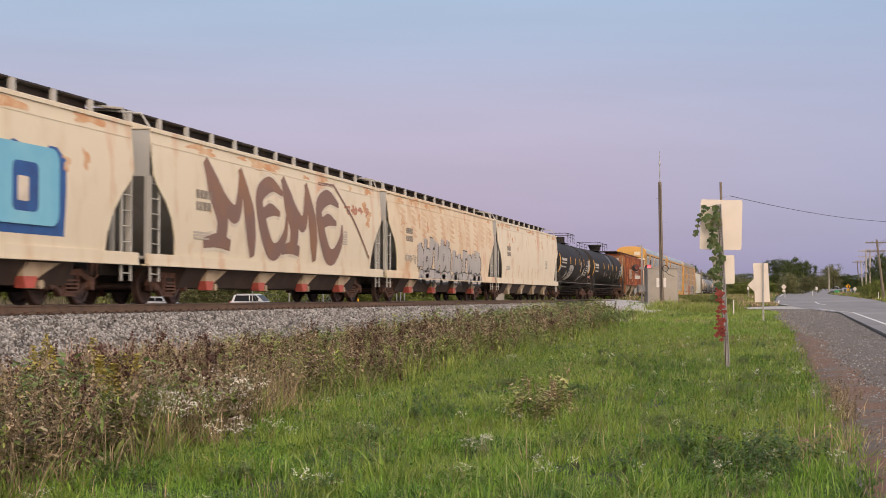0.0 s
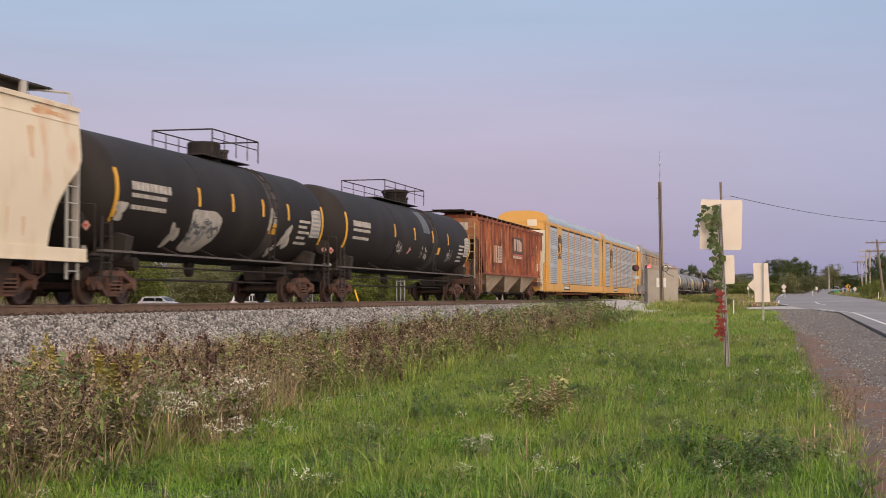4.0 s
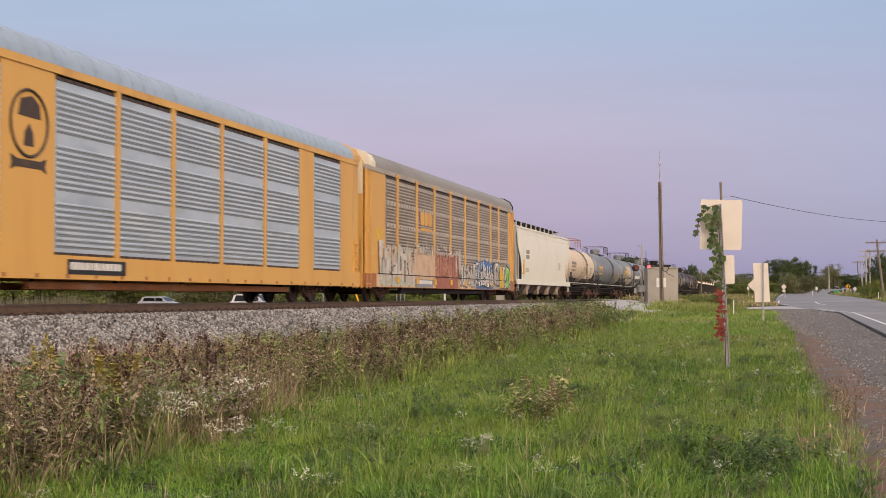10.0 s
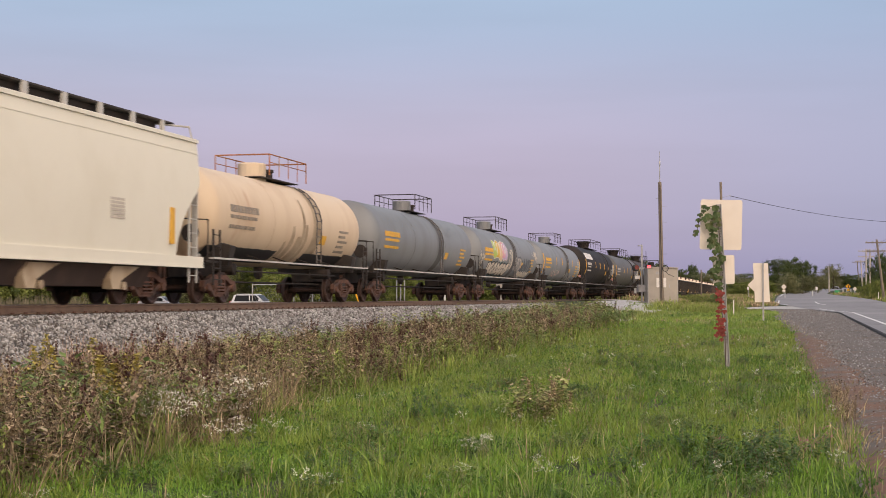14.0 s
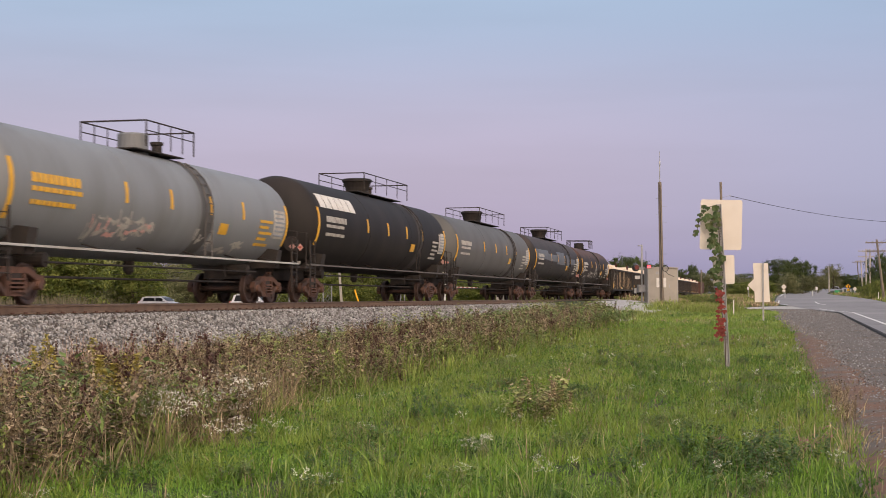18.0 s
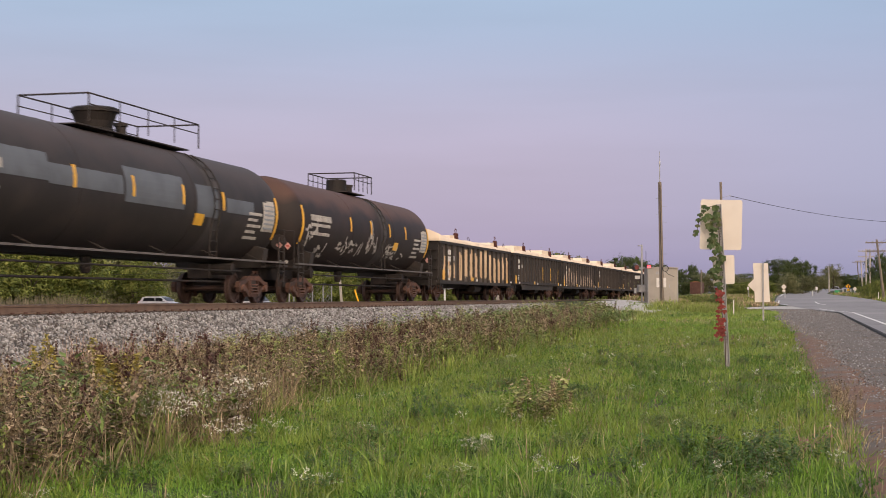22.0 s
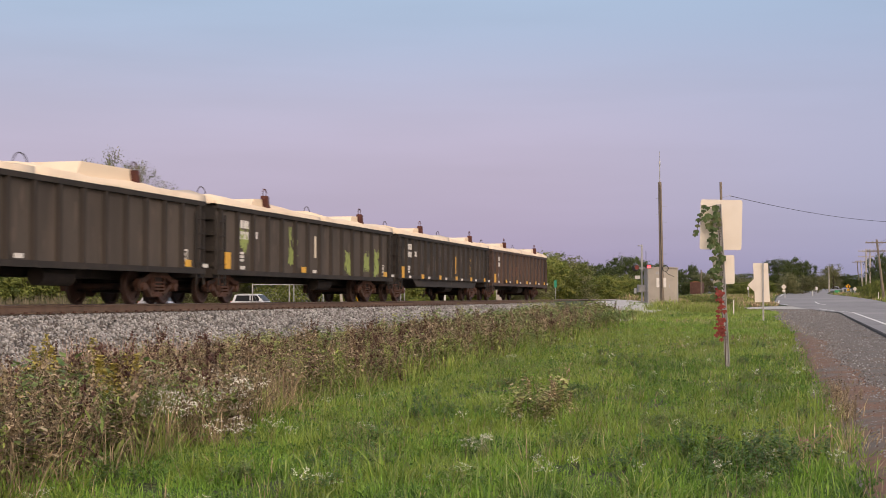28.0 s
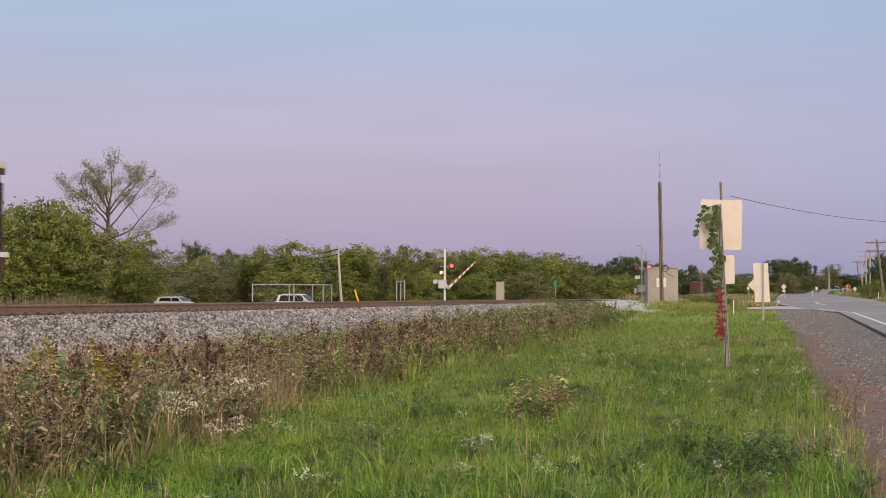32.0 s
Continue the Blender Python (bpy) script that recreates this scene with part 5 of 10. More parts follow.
    if not plain:
        # oval emblem on the orange panel
        k = L / 28.9
        cy, cz = 5.95 * k, 3.70
        ring = []
        for a in np.linspace(0, 2 * math.pi, 25):
            ring.append((W + 0.01, cy + 0.72 * math.cos(a), cz + 0.66 * math.sin(a) * (1.0 if math.sin(a) > 0 else 1.05)))
        em = Shape().path(ring, 0.036, 5)
        em.prism([(cy - 0.42, cz + 0.12), (cy + 0.46, cz + 0.10), (cy + 0.40, cz + 0.40), (cy + 0.10, cz + 0.55), (cy - 0.32, cz + 0.46)], "x", W, W + 0.01)
        em.prism([(cy - 0.20, cz - 0.48), (cy + 0.20, cz - 0.48), (cy + 0.16, cz - 0.2), (cy, cz - 0.02), (cy - 0.16, cz - 0.2)], "x", W, W + 0.01)
        # the scroll under the oval: a band with forked ends
        em.prism([(cy - 0.70, cz - 1.0), (cy - 0.50, cz - 0.92), (cy + 0.50, cz - 0.92), (cy + 0.70, cz - 1.0), (cy + 0.64, cz - 0.84), (cy + 0.70, cz - 0.68), (cy + 0.45, cz - 0.76), (cy - 0.45, cz - 0.76), (cy - 0.70, cz - 0.68), (cy - 0.64, cz - 0.84)], "x", W, W + 0.012)
        part("emblem", em, M["emblem"], c, "dark oval emblem")
        part("data_panel", Shape().box(W + 0.04, W + 0.05, 7.5 * k, 10.2 * k, 0.66, 0.98), M["signal_black"], c)
        bars(c, "data_stencil", M["bar_white"], W + 0.052, 7.6 * k, 0.70, 2.4, 0.22, 1, 3)
    else:
        for k in range(3):
            part("emblem_block", Shape().prism(rounded_at(8.55 + k * 0.66, 3.47, 0.56, 0.56, 0.12), "x", W + 0.02, W + 0.045), o, c, "orange emblem block")
        part("emblem_bar", Shape().box(W + 0.02, W + 0.045, 8.2, 10.2, 2.95, 3.08), o, c)
        part("sill_panel", Shape().box(W + 0.05, W + 0.056, 7.3, 10.3, 0.60, 0.92), M["slot"], c)
        bars(c, "sill_stencil", M["bar_white"], W + 0.058, 7.5, 0.66, 2.6, 0.22, 1, 33)
        low = lambda z: W + 0.042
        mid = lambda z: W + 0.048
        high = lambda z: W + 0.062
        painted_block(c, "graffiti_ground", 1.75, 19.2, 0.57, 1.12, M["peach"], low, 81, "peach overspray along the sill", 0.12)
        # pale green-white letters, crowded, with thin dark lines
        painted_block(c, "graffiti_ground", 2.2, 7.1, 0.62, 2.35, M["haze_green"], lambda z: W + 0.043, 82, "pale green sprayed ground", 0.55)
        tall_strokes(c, 2.1, 7.2, 0.70, 2.25, M["haze_white"], mid, 71, 7, "whitish sprayed strokes", None, 1.25)
        splatter(c, 2.2, 7.2, 0.8, 2.3, M["haze_peach"], lambda z: W + 0.055, 171, 5)
        splatter(c, 2.3, 7.1, 0.9, 2.2, M["ink_thin"], high, 172, 3)
        # plain peach field with a broken white top
        painted_block(c, "graffiti_ground", 7.2, 10.7, 0.95, 2.12, M["haze_peach"], lambda z: W + 0.044, 83, "peach sprayed field", 0.18)
        splatter(c, 7.3, 10.7, 1.85, 2.45, M["haze_white"], high, 173, 6)
        splatter(c, 7.3, 10.7, 1.0, 1.9, M["peach"], mid, 174, 3)
        # muddy red
        painted_block(c, "graffiti_ground", 10.8, 15.2, 0.57, 2.2, M["brick_red"], lambda z: W + 0.045, 72, "muddy red sprayed ground", 0.22)
        tall_strokes(c, 10.9, 15.1, 0.95, 2.2, M["red_oxide"], mid, 73, 7, "muddy pink sprayed strokes", None, 0.9)
        splatter(c, 10.9, 15.2, 0.9, 2.2, M["brick_red"], lambda z: W + 0.056, 175, 7)
        splatter(c, 10.9, 15.3, 1.95, 2.5, M["haze_white"], high, 176, 5)
        tall_strokes(c, 14.6, 15.7, 1.3, 2.5, M["haze_white"], high, 87, 2, fat=0.8)
        # white with dark edges over peach
        tall_strokes(c, 15.4, 19.0, 0.68, 1.8, M["haze_white"], mid, 74, 6, "white sprayed strokes with dark edges", M["ink_thin"], 0.9)
        splatter(c, 15.5, 19.0, 0.7, 1.7, M["haze_green"], high, 177, 4)
        # white and black strokes over blue
        painted_block(c, "graffiti_ground", 18.95, 23.2, 0.58, 2.12, M["blue"], lambda z: W + 0.044, 75, "blue sprayed ground", 0.2)
        tall_strokes(c, 19.1, 23.1, 0.66, 1.95, M["bar_white"], lambda z: W + 0.052, 76, 8, "white sprayed strokes over blue", M["signal_black"], 0.85)
        splatter(c, 19.2, 23.1, 0.7, 1.95, M["signal_black"], high, 178, 3)
        splatter(c, 15.5, 19.0, 0.75, 1.75, M["ink_thin"], high, 278, 2)
        part("sill_joint", Shape().box(W + 0.066, W + 0.072, 1.8, 27.6, 1.045, 1.075), M["under"], c, "dark joint above the sill")
        # grey, yellow and lime end
        painted_block(c, "graffiti_ground", 23.1, 27.7, 0.60, 2.05, M["grey_spray"], lambda z: W + 0.044, 77, "grey sprayed ground", 0.25)
        bubble_row(c, 23.2, 25.2, 0.62, 2.1, M["grey_spray"], M["ink_thin"], mid, 179, 1, "grey sprayed bubble", M["bar_white"], 0.86)
        tall_strokes(c, 25.0, 25.9, 0.64, 2.15, M["sun_yellow"], lambda z: W + 0.056, 78, 1, "yellow sprayed stroke", M["signal_black"], 1.5)
        tall_strokes(c, 25.8, 26.7, 0.64, 2.0, M["bar_white"], lambda z: W + 0.056, 80, 2, "white sprayed strokes", M["ink_thin"], 1.0)
        bubble_row(c, 26.5, 27.7, 0.62, 2.0, M["lime"], M["signal_black"], lambda z: W + 0.058, 79, 1, "lime green sprayed bubble", M["bar_white"], 0.84)
        splatter(c, 23.2, 27.7, 0.7, 2.0, M["haze_white"], lambda z: W + 0.070, 180, 3)
        for yy in (4.7, 7.7, 10.7, 13.7, 16.7, 22.65):
            part("reflective_patch", Shape().box(W + 0.074, W + 0.080, yy - 0.22, yy + 0.22, 0.72, 0.96), M["reflect"], c, "yellow reflective patch")
        part("end_cap", Shape().sweep([(x2 * 1.01, L - 0.94, z2 + 0.02) for x2, z2 in rp[1:]], 0.035, 5), M["signal_black"], c, "dark curved edge of the roof end")
        part("warning_placard", Shape().box(W + 0.002, W + 0.012, 1.9, 2.4, 2.35, 2.75), M["sun_yellow"], c, "small yellow placard")
    return c


def tank_car(y, length, paint, label, radius=1.5, zc=2.66, dome="black", rail="under", gap=0.6, platform=True, seed=1, tapes=True, big_mark=False, stencil="bar_white", deck=(-1.6, 4.6), dome_at=0.4, dome_r=0.55):
    c = car_thing("tank_car", y, label, "tank car")
    L = length
    bogies(c, L, 2.1)
    R = radius
    a, b = gap, L - gap
    prof = []
    for i in range(9):
        w = math.pi / 2 * i / 8
        prof.append((max(0.02, R * math.sin(w)), a + 0.75 * (1 - math.cos(w))))
    body = list(prof) + [(R, a + 1.0)]
    n = 3
    for k in range(1, n):
        yy = a + 0.75 + (b - a - 1.5) * k / n
        body += [(R, yy - 0.25), (R, yy - 0.02), (R + 0.006, yy - 0.012), (R + 0.006, yy + 0.012), (R, yy + 0.02), (R, yy + 0.25)]
    body += [(R, b - 1.0)] + [(r, a + b - q) for r, q in reversed(prof)]
    part("tank", Shape().lathe(body, 0, zc, 48), paint, c, smooth=True)
    for y0, q in ((0.35, 1), (L - 0.35, -1)):
        e0, e1 = sorted((y0, y0 + q * 3.4))
        part("stub_sill", Shape().box(-0.32, 0.32, e0, e1, 0.72, 1.12), M["under"], c)
        part("saddle", Shape().prism([(-1.35, 1.05), (1.35, 1.05), (1.45, 1.6), (1.1, zc - R + 0.55), (0.0, zc - R + 0.02), (-1.1, zc - R + 0.55), (-1.45, 1.6)], "y", y0 + q * 1.75 - 0.18, y0 + q * 1.75 + 0.18), M["under"], c)
        part("end_platform", Shape().box(-1.45, 1.45, min(y0 - q * 0.1, y0 + q * 0.9), max(y0 - q * 0.1, y0 + q * 0.9), 1.10, 1.16), M["under"], c)
        part("end_rail", Shape().sweep([(-1.4, y0 + q * 0.1, 1.15), (-1.4, y0 + q * 0.1, 2.25), (-0.5, y0 + q * 0.1, 2.3), (0.5, y0 + q * 0.1, 2.3), (1.4, y0 + q * 0.1, 2.25), (1.4, y0 + q * 0.1, 1.15)], 0.025), M["under"], c)
        ladder(c, 1.47, min(y0 + q * 0.3, y0 + q * 0.75), max(y0 + q * 0.3, y0 + q * 0.75), 0.5, 2.0, M["under"], 5)
        part("brake_wheel", Shape().tube((0.9, y0 + q * 0.05, 1.9), (0.9, y0 + q * 0.1, 1.9), 0.25, 16), M["under"], c) if q == 1 else None
        part("end_lamp", Shape().tube((1.2, y0 - q * 0.02, 1.28), (1.2, y0 - q * 0.06, 1.28), 0.055, 12), M["scrawl"], c)
    part("side_rail", Shape().box(1.38, 1.52, 0.6, L - 0.6, 1.20, 1.25).box(-1.52, -1.38, 0.6, L - 0.6, 1.20, 1.25), M["grey_end"] if paint is M["pale_tank"] or paint is M["tan_tank"] else M["dark_walk"], c, "narrow side walkway")
    for k in range(6):
        yy = 2.4 + (L - 4.8) * k / 5
        part("rail_bracket", Shape().tube((1.45, yy, 1.22), (0.9, yy, zc - R * 0.80), 0.02), M["under"], c)
    top = zc + R
    mid = L / 2
    if platform:
        w0, w1 = mid + deck[0], mid + deck[1]
        part("roof_platform", Shape().box(-0.42, 0.62, w0, w1, top + 0.0, top + 0.03), M["under"], c)
        hr = Shape()
        for x in (-0.9, 0.9):
            hr.path([(x, w0, top + 0.05), (x, w0, top + 0.70), (x, w1, top + 0.70), (x, w1, top + 0.05)], 0.022)
            hr.tube((x, w0, top + 0.45), (x, w1, top + 0.45), 0.016)
            for f in (0.25, 0.5, 0.75):
                hr.tube((x, w0 + (w1 - w0) * f, top + 0.05), (x, w0 + (w1 - w0) * f, top + 0.70), 0.016)
        hr.path([(-0.9, w0, top + 0.70), (0.9, w0, top + 0.70)], 0.022).path([(-0.9, w1, top + 0.70), (0.9, w1, top + 0.70)], 0.022)
        part("handrail", hr, M[rail], c)
    part("dome", Shape().spin([(q * dome_r, top + z) for q, z in (((0.85, -0.1), (0.85, 0.12), (0.80, 0.14), (0.86, 0.3), (1.0, 0.50), (1.08, 0.52), (1.08, 0.60), (0.95, 0.64)) if dome_r > 0.5 else ((1.0, -0.1), (1.0, 0.46), (0.92, 0.5)))], 0, mid + dome_at, 20), M[dome], c, "fittings housing on top")
    part("valve", Shape().spin([(0.14, top - 0.05), (0.14, top + 0.3), (0.18, top + 0.32), (0.18, top + 0.4)], 0.1, mid + dome_at + 1.2, 10), M["under"], c)
    part("bottom_outlet", Shape().spin([(0.16, zc - R + 0.1), (0.14, 0.85), (0.08, 0.75)], 0, mid, 12), M["under"], c)
    # marks on the curve of the tank

    def on_tank(z):
        return math.sqrt(max(0.01, (R + 0.01) ** 2 - (z - zc) ** 2))

    def patch(s, y0, y1, z0, z1, steps=4):
        n0 = len(s.v)
        for i in range(steps + 1):
            z = z0 + (z1 - z0) * i / steps
            x = on_tank(z) + 0.006
            s.v += [(x, y0, z), (x, y1, z), (x - 0.03, y1, z), (x - 0.03, y0, z)]
        for i in range(steps):
            p = n0 + 4 * i
            s.f += [(p, p + 1, p + 5, p + 4), (p + 1, p + 2, p + 6, p + 5), (p + 2, p + 3, p + 7, p + 6), (p + 3, p, p + 4, p + 7)]
        e = n0 + 4 * steps
        s.f += [(n0 + 3, n0 + 2, n0 + 1, n0), (e, e + 1, e + 2, e + 3)]

    if tapes:
        for q0, z0, z1 in [(a + 0.4 + (b - a - 0.8) * f, zc - 0.12, zc + 0.38) for f in (0.32, 0.47, 0.62, 0.76)] + [(a + 0.66, zc - 0.75, zc + 0.5), (b - 0.82, zc - 0.75, zc + 0.5)]:
            s = Shape()
            patch(s, q0, q0 + 0.13, z0, z1, 6)
            part("reflective_tape", s, M["reflect"], c, "yellow reflective tape")
    rng = random.Random(seed)
    s = Shape()
    for k in range(3):
        z = zc + 0.25 - k * 0.28
        yy, stop = a + 1.5, a + 1.5 + (1.9 if k else 2.0)
        while yy < stop:
            w = rng.uniform(0.12, 0.24)
            patch(s, yy, yy + w, z - (0.2 if k == 0 else 0.1), z, 2)
            yy += w + 0.06
    for k in range(5):
        z = zc - 0.05 - k * 0.17
        yy, stop = b - 3.0, b - 2.0 - (0.3 if k % 2 else 0)
        patch(s, yy, stop, z - 0.08, z, 1)
    if stencil == "bar_white":
        patch(s, b - 1.55, b - 1.0, zc - 0.05, zc + 0.35, 3)
    tagged(part("stencil", s, M["scrawl" if stencil == "bar_white" else stencil], c, "stencilled marks"), kind="stuff")
    s = Shape()
    patch(s, a + (b - a) * 0.66, a + (b - a) * 0.66 + 0.55, zc - 0.6, zc - 0.3, 2)
    part("placard", s, M["reflect"], c, "yellow placard")
    if big_mark:
        s = Shape()
        for k in range(6):
            yy = a + 1.1 + k * 0.66
            patch(s, yy, yy + 0.56, zc + 0.52, zc + 0.98, 4)
        part("company_mark", s, M["bar_white"], c, "large white company mark")
    zs = [1.25] + [zc - R * math.cos(q) for q in np.linspace(0.9, 2.75, 8)]
    tint_lad = M["dark_walk"] if paint in (M["tan_tank"], M["pale_tank"]) else M["under"]
    hug = lambda z: max(1.42, on_tank(z) + 0.06) if z < zc else on_tank(z) + 0.06
    side = Shape()
    rise = mid + deck[1] - 0.4
    for yy in (rise, rise + 0.45):
        side.sweep([(hug(z), yy, z) for z in zs], 0.022, 5)
    lad = part("side_ladder", side, tint_lad, c, "curved ladder up the tank")
    for z in np.linspace(1.4, zc + R * 0.85, 10):
        part("rung", Shape().tube((hug(z), rise, z), (hug(z), rise + 0.45, z), 0.016, 5), tint_lad, lad)
    tint = M["chute"] if paint is M["tan_tank"] else M["grey_tank"] if paint is M["pale_tank"] else M["band"]
    # jacket band under the ladder
    band = Shape()
    ang = np.linspace(-1.25, 1.45, 22)
    for q in ang:
        for yy in (rise - 0.18, rise + 0.63):
            band.v.append(((R + 0.008) * math.cos(q), yy, zc + (R + 0.008) * math.sin(q)))
    band.f += [(2 * i, 2 * i + 1, 2 * i + 3, 2 * i + 2) for i in range(len(ang) - 1)]
    part("jacket_band", band, tint, c, "soiled band under the ladder", smooth=True)
    for y0, q in ((0.35, 1), (L - 0.35, -1)):
        if not tapes or (seed + q) % 3 == 0:
            continue
        part("hazard_placard", Shape().prism([(1.22, 1.66), (1.32, 1.78), (1.22, 1.90), (1.12, 1.78)], "y", y0 + q * 0.02, y0 + q * 0.04), M["pink"], c, "red and white hazard placard")
        part("placard_mark", Shape().box(1.17, 1.27, y0 + q * 0.01 - 0.004, y0 + q * 0.01 + 0.004, 1.75, 1.81), M["red"], c)
    for y0, q in ((0.35, 1), (L - 0.35, -1)):
        part("air_reservoir", Shape().tube((-0.2, y0 + q * 3.1, 0.98), (0.95, y0 + q * 3.1, 0.98), 0.17, 12), M["under"], c)
    part("brake_rod", Shape().tube((0.5, 3.0, 0.62), (0.5, L - 3.0, 0.62), 0.03).tube((1.1, 3.2, 0.92), (1.1, L - 3.2, 0.92), 0.025), M["under"], c)
    if tapes:
        plate = Shape()
        patch(plate, b - 1.85, b - 0.98, zc - 0.55, zc + 0.30, 5)
        pl = part("data_plate", plate, M["scrawl"], c, "pale data plate")
        for k in range(6):
            ln = Shape()
            zz = zc + 0.22 - k * 0.13
            on_plate = on_tank(zz) + 0.006
            ln.box(on_plate - 0.01, on_plate + 0.004, b - 1.78, b - 1.06, zz - 0.055, zz)
            part("data_line", ln, M["slot"], pl)
    SURFACE[c.name] = on_tank
    return c


def gondola(y, length, paint, sheet, label, ribs=15, seed=1, deep=False):
    c = car_thing("gondola", y, label, "gondola")
    L = length
    bogies(c, L, 2.1)
    rng = random.Random(seed)
    z0, z1, W = 0.78, 2.58, 1.50
    part("floor", Shape().box(-1.45, 1.45, 0.45, L - 0.45, 0.9, 1.0), M["under"], c)
    part("centre_sill", Shape().box(-0.35, 0.35, 0.3, L - 0.3, 0.62, 0.9), M["under"], c)
    for side in (1, -1):
        if deep:
            poly = [(0.45, 0.95), (2.9, 0.95), (3.6, 0.62), (L - 3.6, 0.62), (L - 2.9, 0.95), (L - 0.45, 0.95), (L - 0.45, z1), (0.45, z1)]
        else:
            poly = [(0.45, z0), (L - 0.45, z0), (L - 0.45, z1), (0.45, z1)]
        s = Shape().prism(poly, "x", min(side * W, side * (W - 0.04)), max(side * W, side * (W - 0.04)))
        part("side_sheet", s, sheet, c)
        x0, x1 = sorted((side * (W - 0.06), side * (W + 0.10)))
        part("top_chord", Shape().box(x0, x1, 0.4, L - 0.4, z1 - 0.02, z1 + 0.10), paint, c)
        part("side_sill", Shape().box(x0, x1, 0.4, L - 0.4, z0 if not deep else 0.93, (z0 if not deep else 0.93) + 0.14), paint, c)
    post = Shape().prism([(W, -0.09), (W + 0.10, -0.05), (W + 0.10, 0.05), (W, 0.09)], "z", 0.80 if not deep else 0.9, z1).mesh("side_post", paint)
    for k in range(ribs):
        yy = 0.75 + (L - 1.5) * k / (ribs - 1)
        part("side_post", post, None, c, at=pose(0, yy, 0))
        part("side_post", post, None, c, at=pose(0, yy, 0, 0, 0, 180))
    for y0, q in ((0.45, 1), (L - 0.45, -1)):
        part("end_sheet", Shape().box(-W, W, y0 - 0.02, y0 + 0.02, 0.8, z1 + 0.08), paint, c)
        s = Shape()
        for k in range(4):
            s.box(-W, W, min(y0, y0 - q * 0.12), max(y0, y0 - q * 0.12), 1.0 + k * 0.42, 1.12 + k * 0.42)
        part("end_rib", s, paint, c)
        part("end_sill", Shape().box(-1.45, 1.45, min(y0 - q * 0.1, y0 + q * 0.5), max(y0 - q * 0.1, y0 + q * 0.5), 0.7, 0.95), paint, c)
        ladder(c, W + 0.08, min(y0 + q * 0.05, y0 + q * 0.5), max(y0 + q * 0.05, y0 + q * 0.5), 0.5, 2.4, paint, 5)
    part("brake_reservoir", Shape().tube((0.9, L / 2 + 1.2, 0.62), (0.9, L / 2 + 2.6, 0.62), 0.2, 14), M["under"], c)
    # yellow conspicuity patches and stencils
    for k in ((0, 2, 5) if seed < 45 else range(6)):
        yy = 0.9 + (L - 2.6) * k / 5
        part("reflective_patch", Shape().box(W + 0.10, W + 0.106, yy, yy + rng.uniform(0.35, 0.5), 0.95, 1.13 if k else 1.4), M["reflect"], c, "yellow reflective patch")
        part("white_patch", Shape().box(W + 0.10, W + 0.106, yy + 1.1, yy + 1.45, 0.95, 1.05), M["bar_white"], c)
    bars(c, "reporting_mark", M["bar_white"], W + 0.006, 2.0, 1.72, 0.85, 0.62, 2, seed, "white stencilled marks")
    bars(c, "reporting_mark", M["bar_white"], W + 0.006, 3.25, 1.78, 0.32, 0.28, 1, seed + 5)
    bars(c, "data_stencil", M["bar_white"], W + 0.006, 2.0, 1.15, 0.5, 0.3, 3, seed + 7)
    for yy in (L - 1.75,):
        plate = part("stencil_frame", Shape().box(W + 0.002, W + 0.006, yy, yy + 0.42, 0.96, 1.40), M["bar_white"], c, "white square stencil")
        part("stencil_field", Shape().box(W + 0.006, W + 0.009, yy + 0.05, yy + 0.37, 1.01, 1.35), sheet, plate)
        bars(plate, "stencil_line", M["bar_white"], W + 0.009, yy + 0.10, 1.05, 0.22, 0.26, 2, seed + 9)
    # rust and dust runs down the sheets
    runs = Shape()
    for k in range(46):
        yy, top = rng.uniform(0.8, L - 0.8), rng.uniform(1.5, 2.5)
        drop = rng.uniform(0.3, 0.9)
        brush(runs, [(yy, top), (yy + rng.uniform(-0.06, 0.06), top - drop / 2), (yy + rng.uniform(-0.06, 0.06), top - drop)], [rng.uniform(0.03, 0.15), rng.uniform(0.06, 0.22), 0.03], lambda z: W, 0.0015 + 0.0003 * (k % 7))
    tagged(part("dirt_run", runs, M["dust_run"], c, "dusty streaks down the side"), kind="stuff")
    # two slack tarpaulin covers a car, each with a box-like lump beside its bracket
    n = 2
    for k in range(n):
        y0, y1 = 0.35 + (L - 0.7) * k / n, 0.35 + (L - 0.7) * (k + 1) / n
        span = y1 - y0
        prof = [(u / 14, 0.25 + 0.05 * math.sin(u * 0.9 + k * 2 + seed) + rng.uniform(-0.03, 0.03) + (0.20 * max(0, 1 - u / 6) if seed == 40 and k == 0 else 0)) for u in range(15)]
        prof = [(0.0, 0.0)] + prof + [(1.0, 0.0)]
        v, f = [], []
        xs = [-W - 0.1, -W - 0.06, -1.1, -0.5, 0.0, 0.5, 1.1, W + 0.06, W + 0.10]
        drop = [-0.05, 0.55, 0.97, 1.0, 1.05, 1.0, 0.97, 0.55, -0.05]
        for t, h in prof:
            for x, d in zip(xs, drop):
                hh = z1 + 0.11 + (h * d if d > 0 else d * (0.5 + 0.5 * math.sin(t * 9 + k))) + rng.uniform(-0.025, 0.025) * (d > 0)
                v.append((x, y0 + span * t, hh))
        m = len(xs)
        for i in range(len(prof) - 1):
            for j in range(m - 1):
                p = i * m + j
                f.append((p, p + 1, p + m + 1, p + m))
        # underside closes the cover
        q = len(v)
        v += [(xs[1], y0, z1 + 0.09), (xs[-2], y0, z1 + 0.09), (xs[-2], y1, z1 + 0.09), (xs[1], y1, z1 + 0.09)]
        f.append((q, q + 3, q + 2, q + 1))
